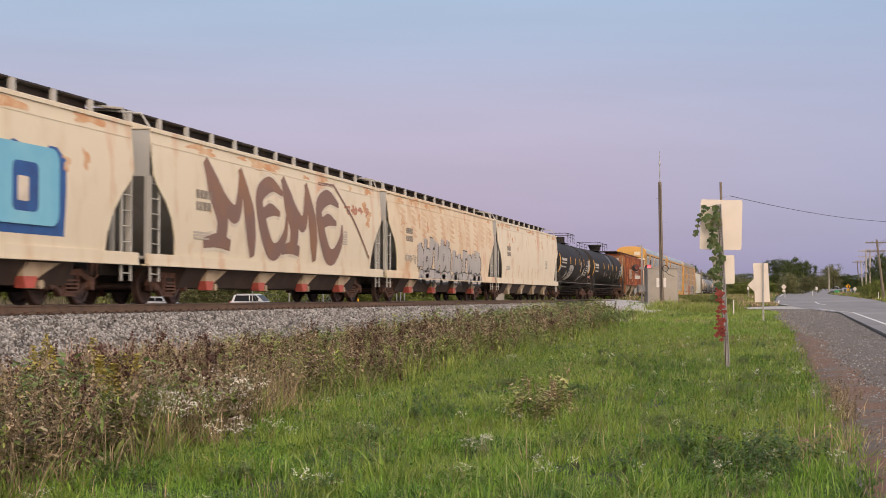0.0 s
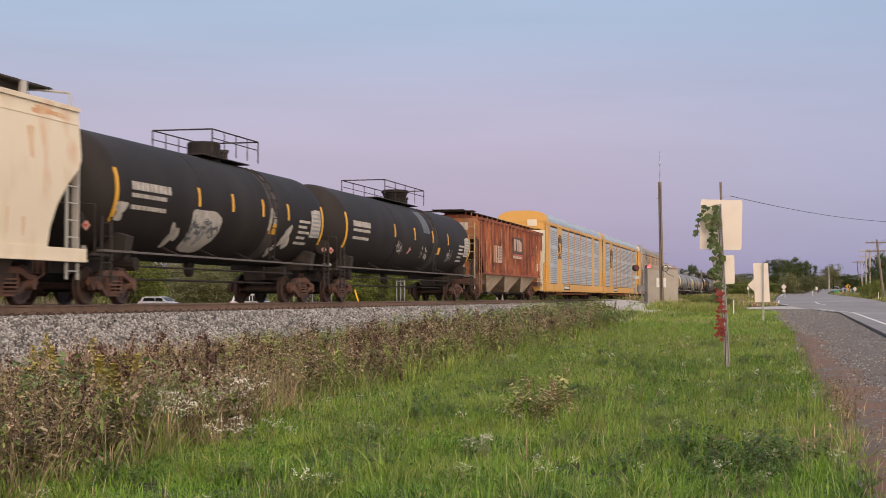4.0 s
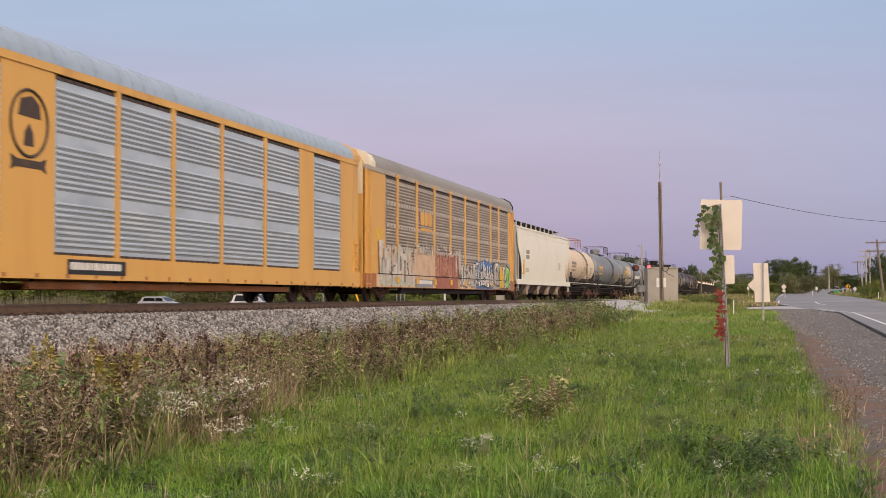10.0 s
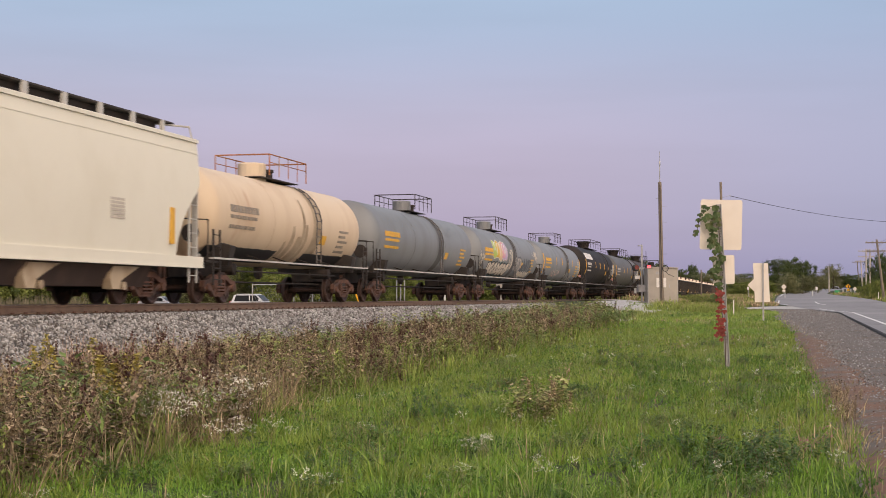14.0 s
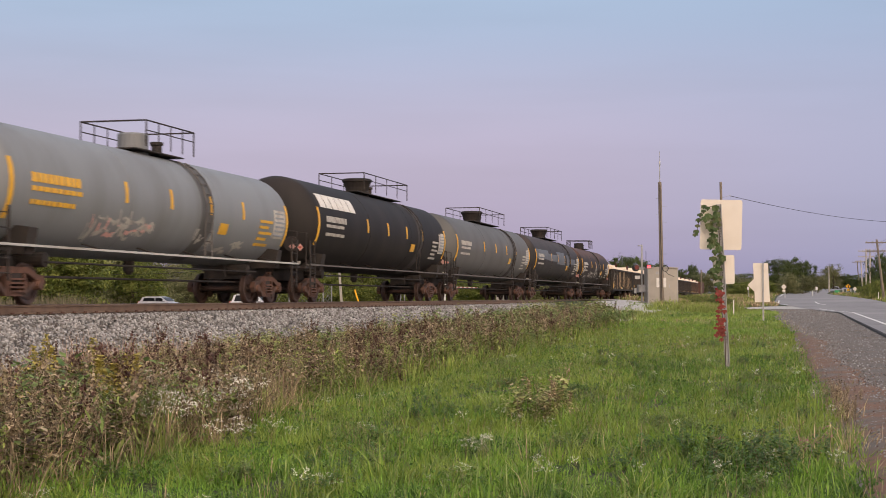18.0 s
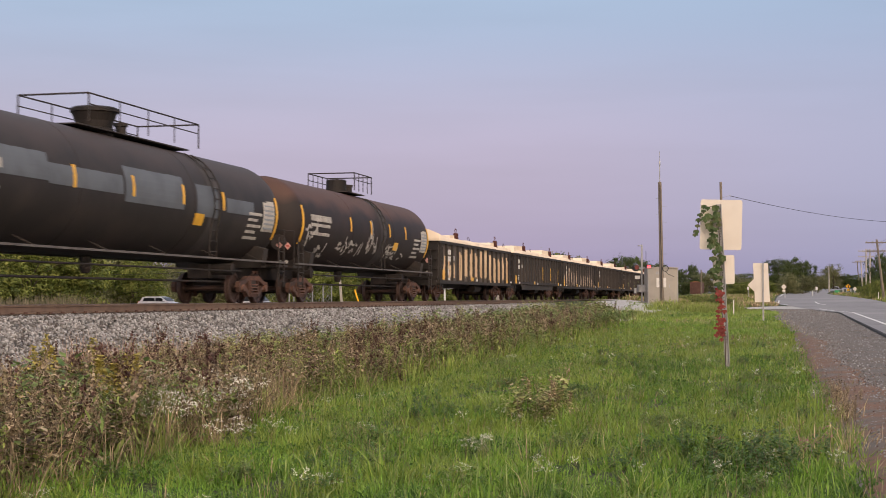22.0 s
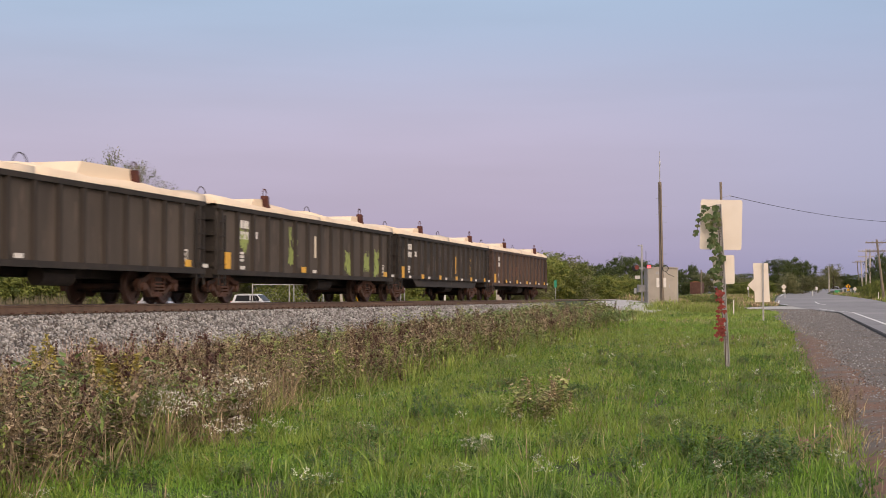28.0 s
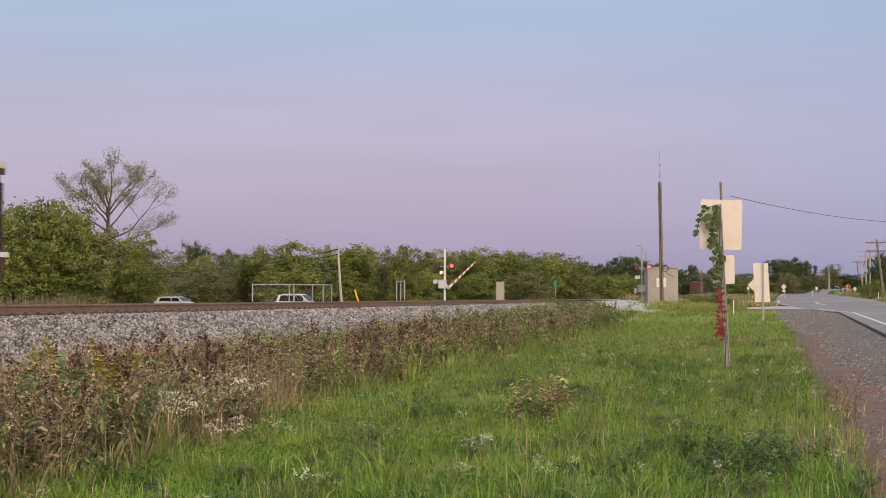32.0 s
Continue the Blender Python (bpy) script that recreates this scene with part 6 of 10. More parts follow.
        cover = part("cover", raw_mesh("cover", v, f, M["tarp"]), None, c, "cream tarpaulin cover")
        bk = L * (0.232 if k == 0 else 0.757)
        long_box = 0.7 if seed in (40, 44, 45, 46) else 2.4
        e0, e1, hb = bk - long_box, bk + 0.02, z1 + (0.50 if seed in (40, 44, 45, 46) else 0.58) + rng.uniform(-0.03, 0.03)
        part("cover_box", Shape().prism([(e0 - 0.30, z1 + 0.12), (e1 + 0.03, z1 + 0.12), (e1, hb), (e0, hb - 0.03)], "x", -W + 0.12, W - 0.10), M["tarp"], cover, "box-shaped end of the tarpaulin cover")
        part("bracket", Shape().prism([(bk + 0.10, z1 + 0.02), (bk + 0.34, z1 + 0.02), (bk + 0.30, z1 + 0.22), (bk + 0.17, z1 + 0.34), (bk + 0.13, z1 + 0.56), (bk - 0.03, z1 + 0.58), (bk - 0.03, z1 + 0.50), (bk + 0.03, z1 + 0.30)], "x", W - 0.14, W + 0.06), M["bracket"], cover, "rusted bracket")
        part("bracket_loop", Shape().sweep([(W - 0.06, bk - 0.02, z1 + 0.56), (W - 0.06, bk - 0.06, z1 + 0.70), (W - 0.06, bk + 0.02, z1 + 0.78), (W - 0.06, bk + 0.16, z1 + 0.78), (W - 0.06, bk + 0.23, z1 + 0.70), (W - 0.06, bk + 0.17, z1 + 0.54)], 0.018, 5), M["bracket"], cover)
        hoop = [(0.9, y0 + 0.55 + 0.30 * math.cos(w2), z1 + 0.34 + 0.27 * math.sin(w2)) for w2 in np.linspace(0.0, math.pi, 11)]
        part("hoop", Shape().sweep(hoop, 0.013, 5), M["under"], cover, "thin steel lifting hoop")
    return c


shared_meshes()
h = covered_hopper(10.0, 20.7, M["cream"], M["grey_end"], "cream covered hopper with a blue painted mural", seed=11)
xs = SURFACE[h.name]
painted_block(h, "mural", 8.0, 16.95, 1.45, 3.45, M["navy"], lambda z: xs(z) + 0.002, 31, "dark blue mural border")
part("mural_field", Shape().prism(rounded_at(12.4, 2.45, 8.5, 1.62, 0.3), "x", xs(2.4) + 0.008, xs(2.4) + 0.012), M["pale_blue"], h, "pale blue mural field")
for yy in (9.6, 12.4, 15.3):
    q = part("mural_window", Shape().prism(rounded_at(yy, 2.4, 1.0, 1.0, 0.15), "x", xs(2.4) + 0.013, xs(2.4) + 0.016), M["navy"], h)
    part("mural_light", Shape().prism(rounded_at(yy - 0.1, 2.35, 0.42, 0.5, 0.05), "x", xs(2.4) + 0.017, xs(2.4) + 0.02), M["chalk"], q)
h = covered_hopper(30.7, 20.7, M["cream"], M["grey_end"], "cream covered hopper with large brown graffiti letters", seed=12)
LETTERS = {"M": [([(0.10, 1.0), (0.22, 0.69), (0.36, 0.36), (0.34, 0.06)], (0.35, 0.95, 0.85, 0.75)), ([(0.06, 0.07), (0.30, 0.10), (0.52, 0.06)], (0.30, 0.45, 0.35)),
                 ([(0.22, 0.78), (0.44, 0.50), (0.62, 0.47), (0.72, 0.94)], (0.45, 0.55, 0.60, 0.30)), ([(0.70, 1.0), (0.84, 0.52), (0.90, 0.22), (0.94, -0.02)], (0.30, 0.85, 0.75, 0.35))],
           "E": [([(0.86, 0.78), (0.52, 0.90), (0.20, 0.72), (0.28, 0.40), (0.50, 0.10), (0.72, 0.06), (0.92, 0.26), (0.96, 0.50)], (0.20, 0.60, 0.70, 0.75, 0.70, 0.65, 0.50, 0.18)), ([(0.26, 0.50), (0.50, 0.58), (0.76, 0.52)], (0.45, 0.50, 0.20))]}


def sprayed_word(car, text, cells, z0, z1, fill, edge, xs):
    """A legible graffiti word in swelling sprayed strokes, one part a letter."""
    for k, (ch, (y0, y1)) in enumerate(zip(text, cells)):
        inner, outer = Shape(), Shape()
        for n, (stroke, widths) in enumerate(LETTERS[ch]):
            scale = 0.9 * min(1.0, (y1 - y0) / 3.4)
            pts = [(y0 + (y1 - y0) * u, z0 + (z1 - z0) * (v + 0.02 * math.sin(3 * k + 5 * u))) for u, v in stroke]
            brush(inner, pts, [w * scale for w in widths], xs, 0.012 + 0.0008 * n + 0.003 * (k % 2))
            brush(outer, pts, [w * scale + 0.20 for w in widths], xs, 0.004 + 0.0008 * n)
        letter = part("graffiti_letter", inner, fill, car, "brown sprayed letter " + ch)
        part("letter_outline", outer, edge, letter)


sprayed_word(h, "MEME", ((3.3, 7.3), (6.9, 9.9), (9.2, 12.7), (12.2, 15.4)), 1.42, 3.78, M["mauve"], M["chalk"], SURFACE[h.name])
painted_lettering(h, "graffiti", 15.5, 18.6, 2.9, 3.6, M["red_oxide"], None, SURFACE[h.name], 34, 4, fat=0.16)
ribbon_shape = Shape()
ribbon(ribbon_shape, [(13.0, 3.9), (14.6, 3.95), (16.6, 2.9), (18.6, 1.6)], 0.10, SURFACE[h.name], 0.012)
part("graffiti_line", ribbon_shape, M["mauve"], h)
h = covered_hopper(51.4, 21.1, M["cream_rusty"], M["grey_end"], "rust-streaked cream covered hopper with black graffiti", seed=13)
painted_block(h, "graffiti_ground", 5.2, 17.6, 0.98, 1.22, M["grey_spray"], lambda z: 1.585, 35)
for a, b, hi, sd, n in ((4.9, 10.9, 2.75, 36, 6), (11.2, 17.3, 2.45, 136, 6)):
    tall_strokes(h, a, b, 1.25, hi, M["silver_spray"], SURFACE[h.name], sd, n, "silver-grey sprayed strokes with black shadows", M["signal_black"], 1.25)
    tall_strokes(h, a, b, 0.98, 1.2, M["silver_spray"], lambda z: 1.592, sd, n, "silver-grey sprayed strokes on the sill", M["signal_black"], 1.2)
bay = Shape()
rr = random.Random(58)
for k in range(11):
    yy = 2.2 + k * 1.68
    for n in range(5):
        brush(bay, [(yy + rr.uniform(-0.1, 0.1), 3.75 - 0.24 * n), (yy + 0.4, 3.68 - 0.24 * n + rr.uniform(-0.05, 0.05)), (yy + rr.uniform(0.7, 1.0), 3.6 - 0.24 * n)], [0.06, rr.uniform(0.12, 0.26), 0.05], SURFACE[h.name], 0.003 + 0.0004 * n)
tagged(part("rust_stain", bay, M["bay_stain"], h, "rust showing through between the side stakes"), kind="stuff")
painted_lettering(h, "graffiti", 2.9, 4.8, 1.5, 2.0, M["bar_dark"], None, SURFACE[h.name], 37, 5, fat=0.14)
h = covered_hopper(72.5, 21.1, M["cream"], M["grey_end"], "plain cream covered hopper with rust streaks", gate_mat="chute", seed=14)
streaks = Shape()
rr = random.Random(38)
for k in range(26):
    yy, top = rr.uniform(2.4, 19.2), rr.choice((1.9, 1.9, 3.8)) + rr.uniform(-0.3, 0.1)
    drop = rr.uniform(0.3, 0.7)
    brush(streaks, [(yy, top), (yy + rr.uniform(-0.05, 0.05), top - drop * 0.5), (yy, top - drop)], [rr.uniform(0.10, 0.32), rr.uniform(0.08, 0.2), 0.04], SURFACE[h.name], 0.003 + 0.0003 * (k % 6))
tagged(part("rust_stain", streaks, M["bay_stain"], h, "thin rust streaks"), kind="stuff")


def scrawl(car, rows, seed):
    """Sprayed patches on a tank: start, end, low, high, colour, strokes, edge."""
    for n, (a, b, lo, hi, mat, count, edge) in enumerate(rows):
        splatter(car, a, b, lo, hi, M[mat], SURFACE[car.name], seed + n, count, "sprayed scrawl on the tank")


def grey_patch(car, rows):
    for n, (a, b, lo, hi) in enumerate(rows):
        painted_block(car, "paint_patch", a, b, lo, hi, M["ghost"], SURFACE[car.name], 400 + n, "faded grey paint patch", 0.03)


t = tank_car(93.6, 17.4, M["black"], "black tank car with pale patches", seed=21, deck=(-0.5, 3.0), dome_at=1.0, dome_r=0.48)
blob_shape = Shape()
blob(blob_shape, 6.6, 1.95, 0.95, 0.55, SURFACE[t.name], 0.004, 0.6, 0.08, 0.55)
for k, (yy, zz, r1) in enumerate(((1.6, 2.2, 0.25), (4.9, 1.75, 0.28), (11.4, 2.45, 0.3), (12.9, 2.0, 0.35), (12.2, 1.6, 0.2))):
    blob(blob_shape, yy, zz, r1, r1 * 0.9, SURFACE[t.name], 0.004, k * 1.3, 0.3)
tagged(part("paint_patch", blob_shape, M["scrawl"], t, "pale sprayed patches"), kind="stuff")
scrawl(t, [(5.8, 7.5, 1.6, 2.3, "ghost", 4, None)], 210)
t = tank_car(111.0, 22.3, M["black"], "long black tank car with yellow reflective tape", seed=22, deck=(-3.0, 3.2), dome_at=1.7)
grey_patch(t, [(12.1, 13.2, 2.9, 3.85)])
scrawl(t, [(12.0, 13.3, 1.75, 2.3, "scrawl", 2, None), (16.6, 17.5, 1.8, 2.25, "scrawl", 2, None), (7.9, 8.8, 1.9, 2.4, "scrawl", 2, None), (9.9, 10.5, 1.95, 2.3, "pink", 1, None)], 220)
rib_hopper(133.4, 20.2)
autorack(153.6, 28.9, "grey")
autorack(182.5, 28.9, "grey")
autorack(211.4, 29.5, "plain")
covered_hopper(241.3, 20.6, M["white"], M["grey_end"], "clean off-white covered hopper with yellow strips", yellow=True, gate_mat="chute", seed=15)
t = tank_car(261.9, 15.5, M["tan_tank"], "tan tank car with rusty handrails and a black lower shell", radius=1.38, zc=2.52, dome="tan_tank", rail="rust_end", deck=(-1.4, 2.0), dome_at=-0.6, dome_r=0.45, seed=23, tapes=False, stencil="bar_dark")
for a, b in ((1.15, 6.6), (9.1, 14.2)):
    painted_block(t, "lower_shell", a, b, 1.22, 1.62, M["signal_black"], SURFACE[t.name], 44 + int(a), "black coated lower shell", 0.06)
stain = Shape()
for k, (yy, top, w) in enumerate(((7.3, 2.4, 0.35), (7.9, 2.1, 0.5), (8.5, 2.5, 0.3), (8.2, 3.3, 0.25), (6.8, 1.9, 0.3))):
    brush(stain, [(yy, top), (yy + 0.05, (top + 1.25) / 2), (yy - 0.05, 1.25)], [w * 0.6, w, w * 1.1], SURFACE[t.name], 0.004 + 0.0006 * k)
tagged(part("spill_stain", stain, M["chute"], t, "brown spill stains below the hatch"), kind="stuff")
t = tank_car(277.4, 18.6, M["pale_tank"], "pale grey tank car with dark stencils", radius=1.4, zc=2.5, seed=24, deck=(-0.9, 2.0), dome_at=0.2, dome_r=0.4, dome="pale_tank", tapes=False, stencil="reflect")
scrawl(t, [(2.4, 7.4, 2.9, 3.5, "slot", 5, None), (10.0, 15.0, 2.9, 3.5, "slot", 4, None)], 240)
t = tank_car(296.0, 18.9, M["pale_tank"], "pale grey tank car with painted patches", radius=1.4, zc=2.5, seed=25, deck=(-2.3, 0.8), dome_at=-1.3, dome_r=0.4, dome="pale_tank", tapes=False, stencil="reflect")
on_t = SURFACE[t.name]
painted_block(t, "graffiti", 3.2, 8.9, 1.25, 2.2, M["teal"], on_t, 61, "dark teal sprayed ground")
for yy, mat, sd in ((4.6, "moss_lime", 62), (5.4, "sun_yellow", 63), (6.1, "peach", 64), (6.8, "rose", 65), (7.4, "violet", 66)):
    bubble_row(t, yy - 0.55, yy + 0.55, 2.12, 3.2, M[mat], M["chalk"], on_t, sd, 1, "bright sprayed bubble on the tank", M["bar_white"], 0.9)
bubble_row(t, 3.3, 8.8, 1.32, 2.1, M["chalk"], M["signal_black"], on_t, 250, 7, "cream bubble shapes below", None, 0.82)
tall_strokes(t, 8.6, 9.6, 1.6, 2.9, M["chalk"], on_t, 251, 3)
bubble_row(t, 10.2, 12.4, 1.5, 2.55, M["grey_spray"], M["ghost"], on_t, 252, 3, "grey sprayed shapes", M["chalk"], 0.75)
tall_strokes(t, 12.4, 15.8, 1.55, 2.5, M["ghost"], on_t, 253, 5)
bubble_row(t, 12.3, 15.8, 1.32, 1.75, M["chalk"], M["grey_end"], on_t, 254, 6, "chalky sprayed shapes", None, 0.8)
scrawl(t, [(15.9, 17.3, 2.4, 2.95, "chalk", 3, None), (0.95, 2.2, 1.6, 2.5, "chalk", 2, None)], 255)
t = tank_car(314.9, 18.6, M["pale_tank"], "plain pale grey tank car", radius=1.4, zc=2.5, seed=26, deck=(-0.9, 2.0), dome_at=0.2, dome_r=0.4, dome="pale_tank", stencil="reflect")
scrawl(t, [(4.6, 8.2, 1.5, 2.1, "scrawl", 7, None), (4.8, 8.0, 1.55, 1.95, "pink", 2, None), (10.5, 12.0, 1.45, 1.95, "scrawl", 2, None), (12.6, 14.0, 1.4, 1.8, "scrawl", 2, None)], 260)
tank_car(333.5, 20.15, M["black"], "black tank car with a large white company mark", radius=1.55, zc=2.64, seed=27, big_mark=True)
tank_car(353.65, 21.5, M["grey_tank"], "dark grey tank car with a yellow placard", radius=1.53, zc=2.62, seed=28, deck=(-1.8, 4.8))
t = tank_car(375.15, 20.85, M["soot"], "soot-black tank car with grey patches", radius=1.5, seed=29)
grey_patch(t, [(1.5, 6.0, 2.6, 3.2), (6.0, 9.4, 2.55, 3.0), (9.5, 12.8, 2.4, 3.25), (13.6, 15.0, 2.3, 3.15), (15.6, 17.6, 2.5, 2.9)])
t = tank_car(396.0, 18.4, M["black_brown"], "soiled brown-black tank car with white scrawls", radius=1.46, zc=2.62, gap=0.45, deck=(-0.8, 1.4), dome_at=-0.2, dome_r=0.38, seed=30)
scrawl(t, [(1.6, 2.6, 1.9, 2.6, "scrawl", 2, None), (5.2, 8.2, 1.6, 2.2, "scrawl", 4, None), (8.4, 9.6, 1.5, 2.8, "scrawl", 2, None), (11.0, 13.6, 1.6, 2.2, "scrawl", 4, None), (3.0, 4.2, 1.5, 2.0, "scrawl", 2, None)], 300)
gon_starts = [414.4, 431.7, 449.5, 467.5, 485.5, 503.6, 521.8, 539.9]
GON = []
for i in range(7):
    brown = i == 6
    GON.append(gondola(gon_starts[i], gon_starts[i + 1] - gon_starts[i], M["gondola_brown"] if brown else M["gondola"], M["gondola_brown"] if brown else M["gondola_black"] if i in (1, 5) else M["gondola_sheet"],
               ("brown-black gondola under cream tarpaulin covers" if brown else "soiled black gondola under cream tarpaulin covers") + (" with peach graffiti" if i in (0, 2) else ""), 15 if i % 2 == 0 else 17, 40 + i, deep=i in (1, 5)))
flat = lambda z: 1.503
tall_strokes(GON[0], 0.9, 3.7, 0.98, 2.15, M["peach"], flat, 91, 4)
tall_strokes(GON[0], 4.4, 8.2, 0.98, 2.52, M["peach"], flat, 93, 4, fat=1.6)
tall_strokes(GON[0], 8.2, 16.7, 0.98, 2.45, M["peach"], flat, 193, 8, fat=1.65)
splatter(GON[0], 4.6, 16.5, 1.15, 2.35, M["peach"], lambda z: 1.512, 195, 7, "peach sprayed hooks")
blob_shape = Shape()
blob(blob_shape, 6.0, 2.1, 0.55, 0.38, flat, 0.010, 1.0)
blob(blob_shape, 15.6, 1.75, 0.45, 0.4, flat, 0.010, 2.0)
tagged(part("graffiti_patch", blob_shape, M["peach"], GON[0], "peach sprayed patches"), kind="stuff")
painted_block(GON[0], "graffiti_patch", 9.4, 9.8, 1.6, 2.5, M["sun_yellow"], flat, 94)
painted_block(GON[0], "graffiti_patch", 10.9, 11.2, 0.95, 1.6, M["sun_yellow"], flat, 95)
tall_strokes(GON[2], 1.2, 8.5, 0.98, 2.2, M["peach_pale"], flat, 96, 9)
tall_strokes(GON[2], 9.5, 16.0, 0.98, 1.9, M["peach_pale"], flat, 97, 9)
moss = Shape()
rr = random.Random(97)
for a, b, lo, hi in ((6.2, 7.0, 1.3, 2.35), (11.9, 12.5, 1.05, 1.75), (13.9, 14.8, 1.1, 1.85), (15.3, 16.2, 1.05, 1.9), (2.1, 2.8, 1.55, 1.95)):
    for n in range(9):
        blob(moss, rr.uniform(a, b), rr.uniform(lo, hi), rr.uniform(0.05, 0.17), rr.uniform(0.08, 0.22), flat, 0.003 + 0.0005 * n, rr.uniform(0, 6), 0.35)
    for n in range(4):
        yy = rr.uniform(a, b)
        brush(moss, [(yy, hi), (yy + rr.uniform(-0.2, 0.2), (lo + hi) / 2), (rr.uniform(a, b), lo)], [0.04, 0.09, 0.03], flat, 0.009 + 0.0005 * n)
tagged(part("graffiti", moss, M["moss"], GON[4], "soft yellow-green sprayed patches"), kind="stuff")
part("reflective_strip", Shape().box(1.505, 1.512, 8.62, 8.80, 1.45, 2.15), M["cream"], GON[4], "upright pale strip")
painted_lettering(GON[6], "graffiti", 5.5, 9.0, 1.3, 2.0, M["iron"], None, flat, 98, 3)
for gi in (1, 5):
    for yy in (1.1, 7.0, 10.6, 13.6, 16.6):
        part("reflective_strip", Shape().box(1.505, 1.512, yy, yy + 0.16, 1.25, 2.05), M["reflect"], GON[gi], "upright yellow reflective strip")


# ------------------------------------------------------------------ road lines and posts
def road_line(off, y0, y1, n, width=0.14):
    ys = list(np.linspace(y0, y1, n))
    strip("road_line", lambda y: float(off(y)) - width / 2, lambda y: float(off(y)) + width / 2, ys, lambda x, y: road_top(y), M["line"], "white painted road line", "road line", lift=0.006, cols=1)


road_line(lambda y: road_left(y) + 0.80, 8, 108, 50, 0.16)
road_line(lambda y: road_left(y) + 0.35, 122, 150, 12, 0.16)
road_line(lambda y: road_centre(y), 124, 142, 8, 0.16)
road_line(lambda y: road_left(y) + 0.3, 200, 420, 30, 0.14)


def ground_at(x, y):
    return float(ground_z(x, y))


# ------------------------------------------------------------------ trees
def leaf_cloud(centres, sizes, count, leaf, rng, squash=0.8):
    """Small two-triangle leaves gathered in clumps."""
    cs, ss = np.asarray(centres), np.asarray(sizes)
    pick = rng.integers(0, len(cs), count)
    p = cs[pick] + rng.normal(0, 1, (count, 3)) * ss[pick][:, None] * np.array([1, 1, squash])
    out = (p - cs[pick]) / ss[pick][:, None] + np.array([0, 0, 0.45]) + rng.normal(0, 0.55, (count, 3))
    out /= np.linalg.norm(out, axis=1)[:, None] + 1e-6
    a = rng.normal(0, 1, (count, 3)); a -= (a * out).sum(1)[:, None] * out; a /= np.linalg.norm(a, axis=1)[:, None]
    b = np.cross(out, a)
    s = leaf * rng.uniform(0.6, 1.25, count)[:, None]
    v = np.stack([p - a * s, p + b * s * 0.55, p + a * s, p - b * s * 0.55], 1).reshape(-1, 3)
    f = np.arange(count * 4).reshape(-1, 4)
    return v, f


def make_tree_kind(kind, seed, h=8.0, r=3.0, low=0.12, leaf=0.135, clumps=165, leaves=12500, mat="leaf_green"):
    rng = np.random.default_rng(seed)
    rnd = random.Random(seed)
    trunk = Shape()
    fork = h * (0.25 + 0.1 * rnd.random())
    trunk.tube((0, 0, -0.3), (0.1, 0.05, fork), 0.022 * h, 9, 0.016 * h)
    cs, ss = [], []
    lobes = [(rnd.uniform(0, 6.28), rnd.uniform(0.2, 0.8) * r, rnd.uniform(0.14, 0.80) * h, rnd.uniform(0.42, 0.66) * r) for _ in range(15)] + [(0, 0, h * 0.84, r * 0.5)]
    for a, q, z, rad in lobes:
        end = (q * math.cos(a), q * math.sin(a), z)
        midp = (end[0] * 0.4, end[1] * 0.4, fork + (z - fork) * 0.55)
        trunk.tube((0.1, 0.05, fork * 0.95), midp, 0.010 * h, 6, 0.006 * h)
        trunk.tube(midp, end, 0.006 * h, 5, 0.002 * h)
        for _ in range(clumps // 15):
            d = Vector((rnd.gauss(0, 1), rnd.gauss(0, 1), rnd.gauss(0, 1))).normalized() * rad * rnd.uniform(0.55, 1.05)
            c = (end[0] + d.x, end[1] + d.y, max(low * h, min(h * 0.985, z + d.z * 0.95)))
            cs.append(c)
            ss.append(rnd.uniform(0.075, 0.145) * r)
            if rnd.random() < 0.25:
                trunk.tube(end, c, 0.0025 * h, 4, 0.001 * h)
    v, f = leaf_cloud(cs, ss, leaves, leaf, rng)
    return trunk.mesh("trunk", M["bark"], True), raw_mesh("crown", v, f, M[mat])


TREES = {"green": [make_tree_kind("green", 60 + i, low=0.05) for i in range(5)],
         "dark": [make_tree_kind("dark", 80 + i, low=0.08, mat="leaf_dark") for i in range(3)],
         "shrub": [make_tree_kind("shrub", 90 + i, h=3.0, r=2.0, low=0.03, leaf=0.09, leaves=5000) for i in range(3)],
         "olive": [make_tree_kind("olive", 95 + i, low=0.1, mat="leaf_sparse", leaves=9000) for i in range(2)]}
TREE_WORDS = {"green": "leafy green broadleaf tree in a hedgerow", "dark": "dark green tree with a dense crown", "shrub": "low yellow-green bushy shrub on rough grass", "olive": "olive and yellowing hedgerow tree"}


def tree(kind, x, y, height, width, seed, z=None):
    rnd = random.Random(seed)
    mt, mc = rnd.choice(TREES[kind])
    h0, w0 = (3.0, 4.6) if kind == "shrub" else (8.0, 6.6)
    m = pose(x, y, ground_at(x, y) if z is None else z, 0, 0, rnd.uniform(0, 360)) @ Matrix.Diagonal((1.25 * width / w0, 1.25 * width / w0, 1.04 * height / h0, 1))
    t = thing("shrub" if kind == "shrub" else "tree", m, TREE_WORDS[kind], "shrub" if kind == "shrub" else "tree", "trees beyond the railway line" if x < TRACK_X else "trees along the road")
    part("trunk", mt, None, t)
    part("crown", mc, None, t)


def tree_row(rows):
    for n, (kind, x, y, top, width) in enumerate(rows):
        g = ground_at(x, y)
        tree(kind, x, y, max(1.5, top - g), width, n * 7 + int(abs(x)))


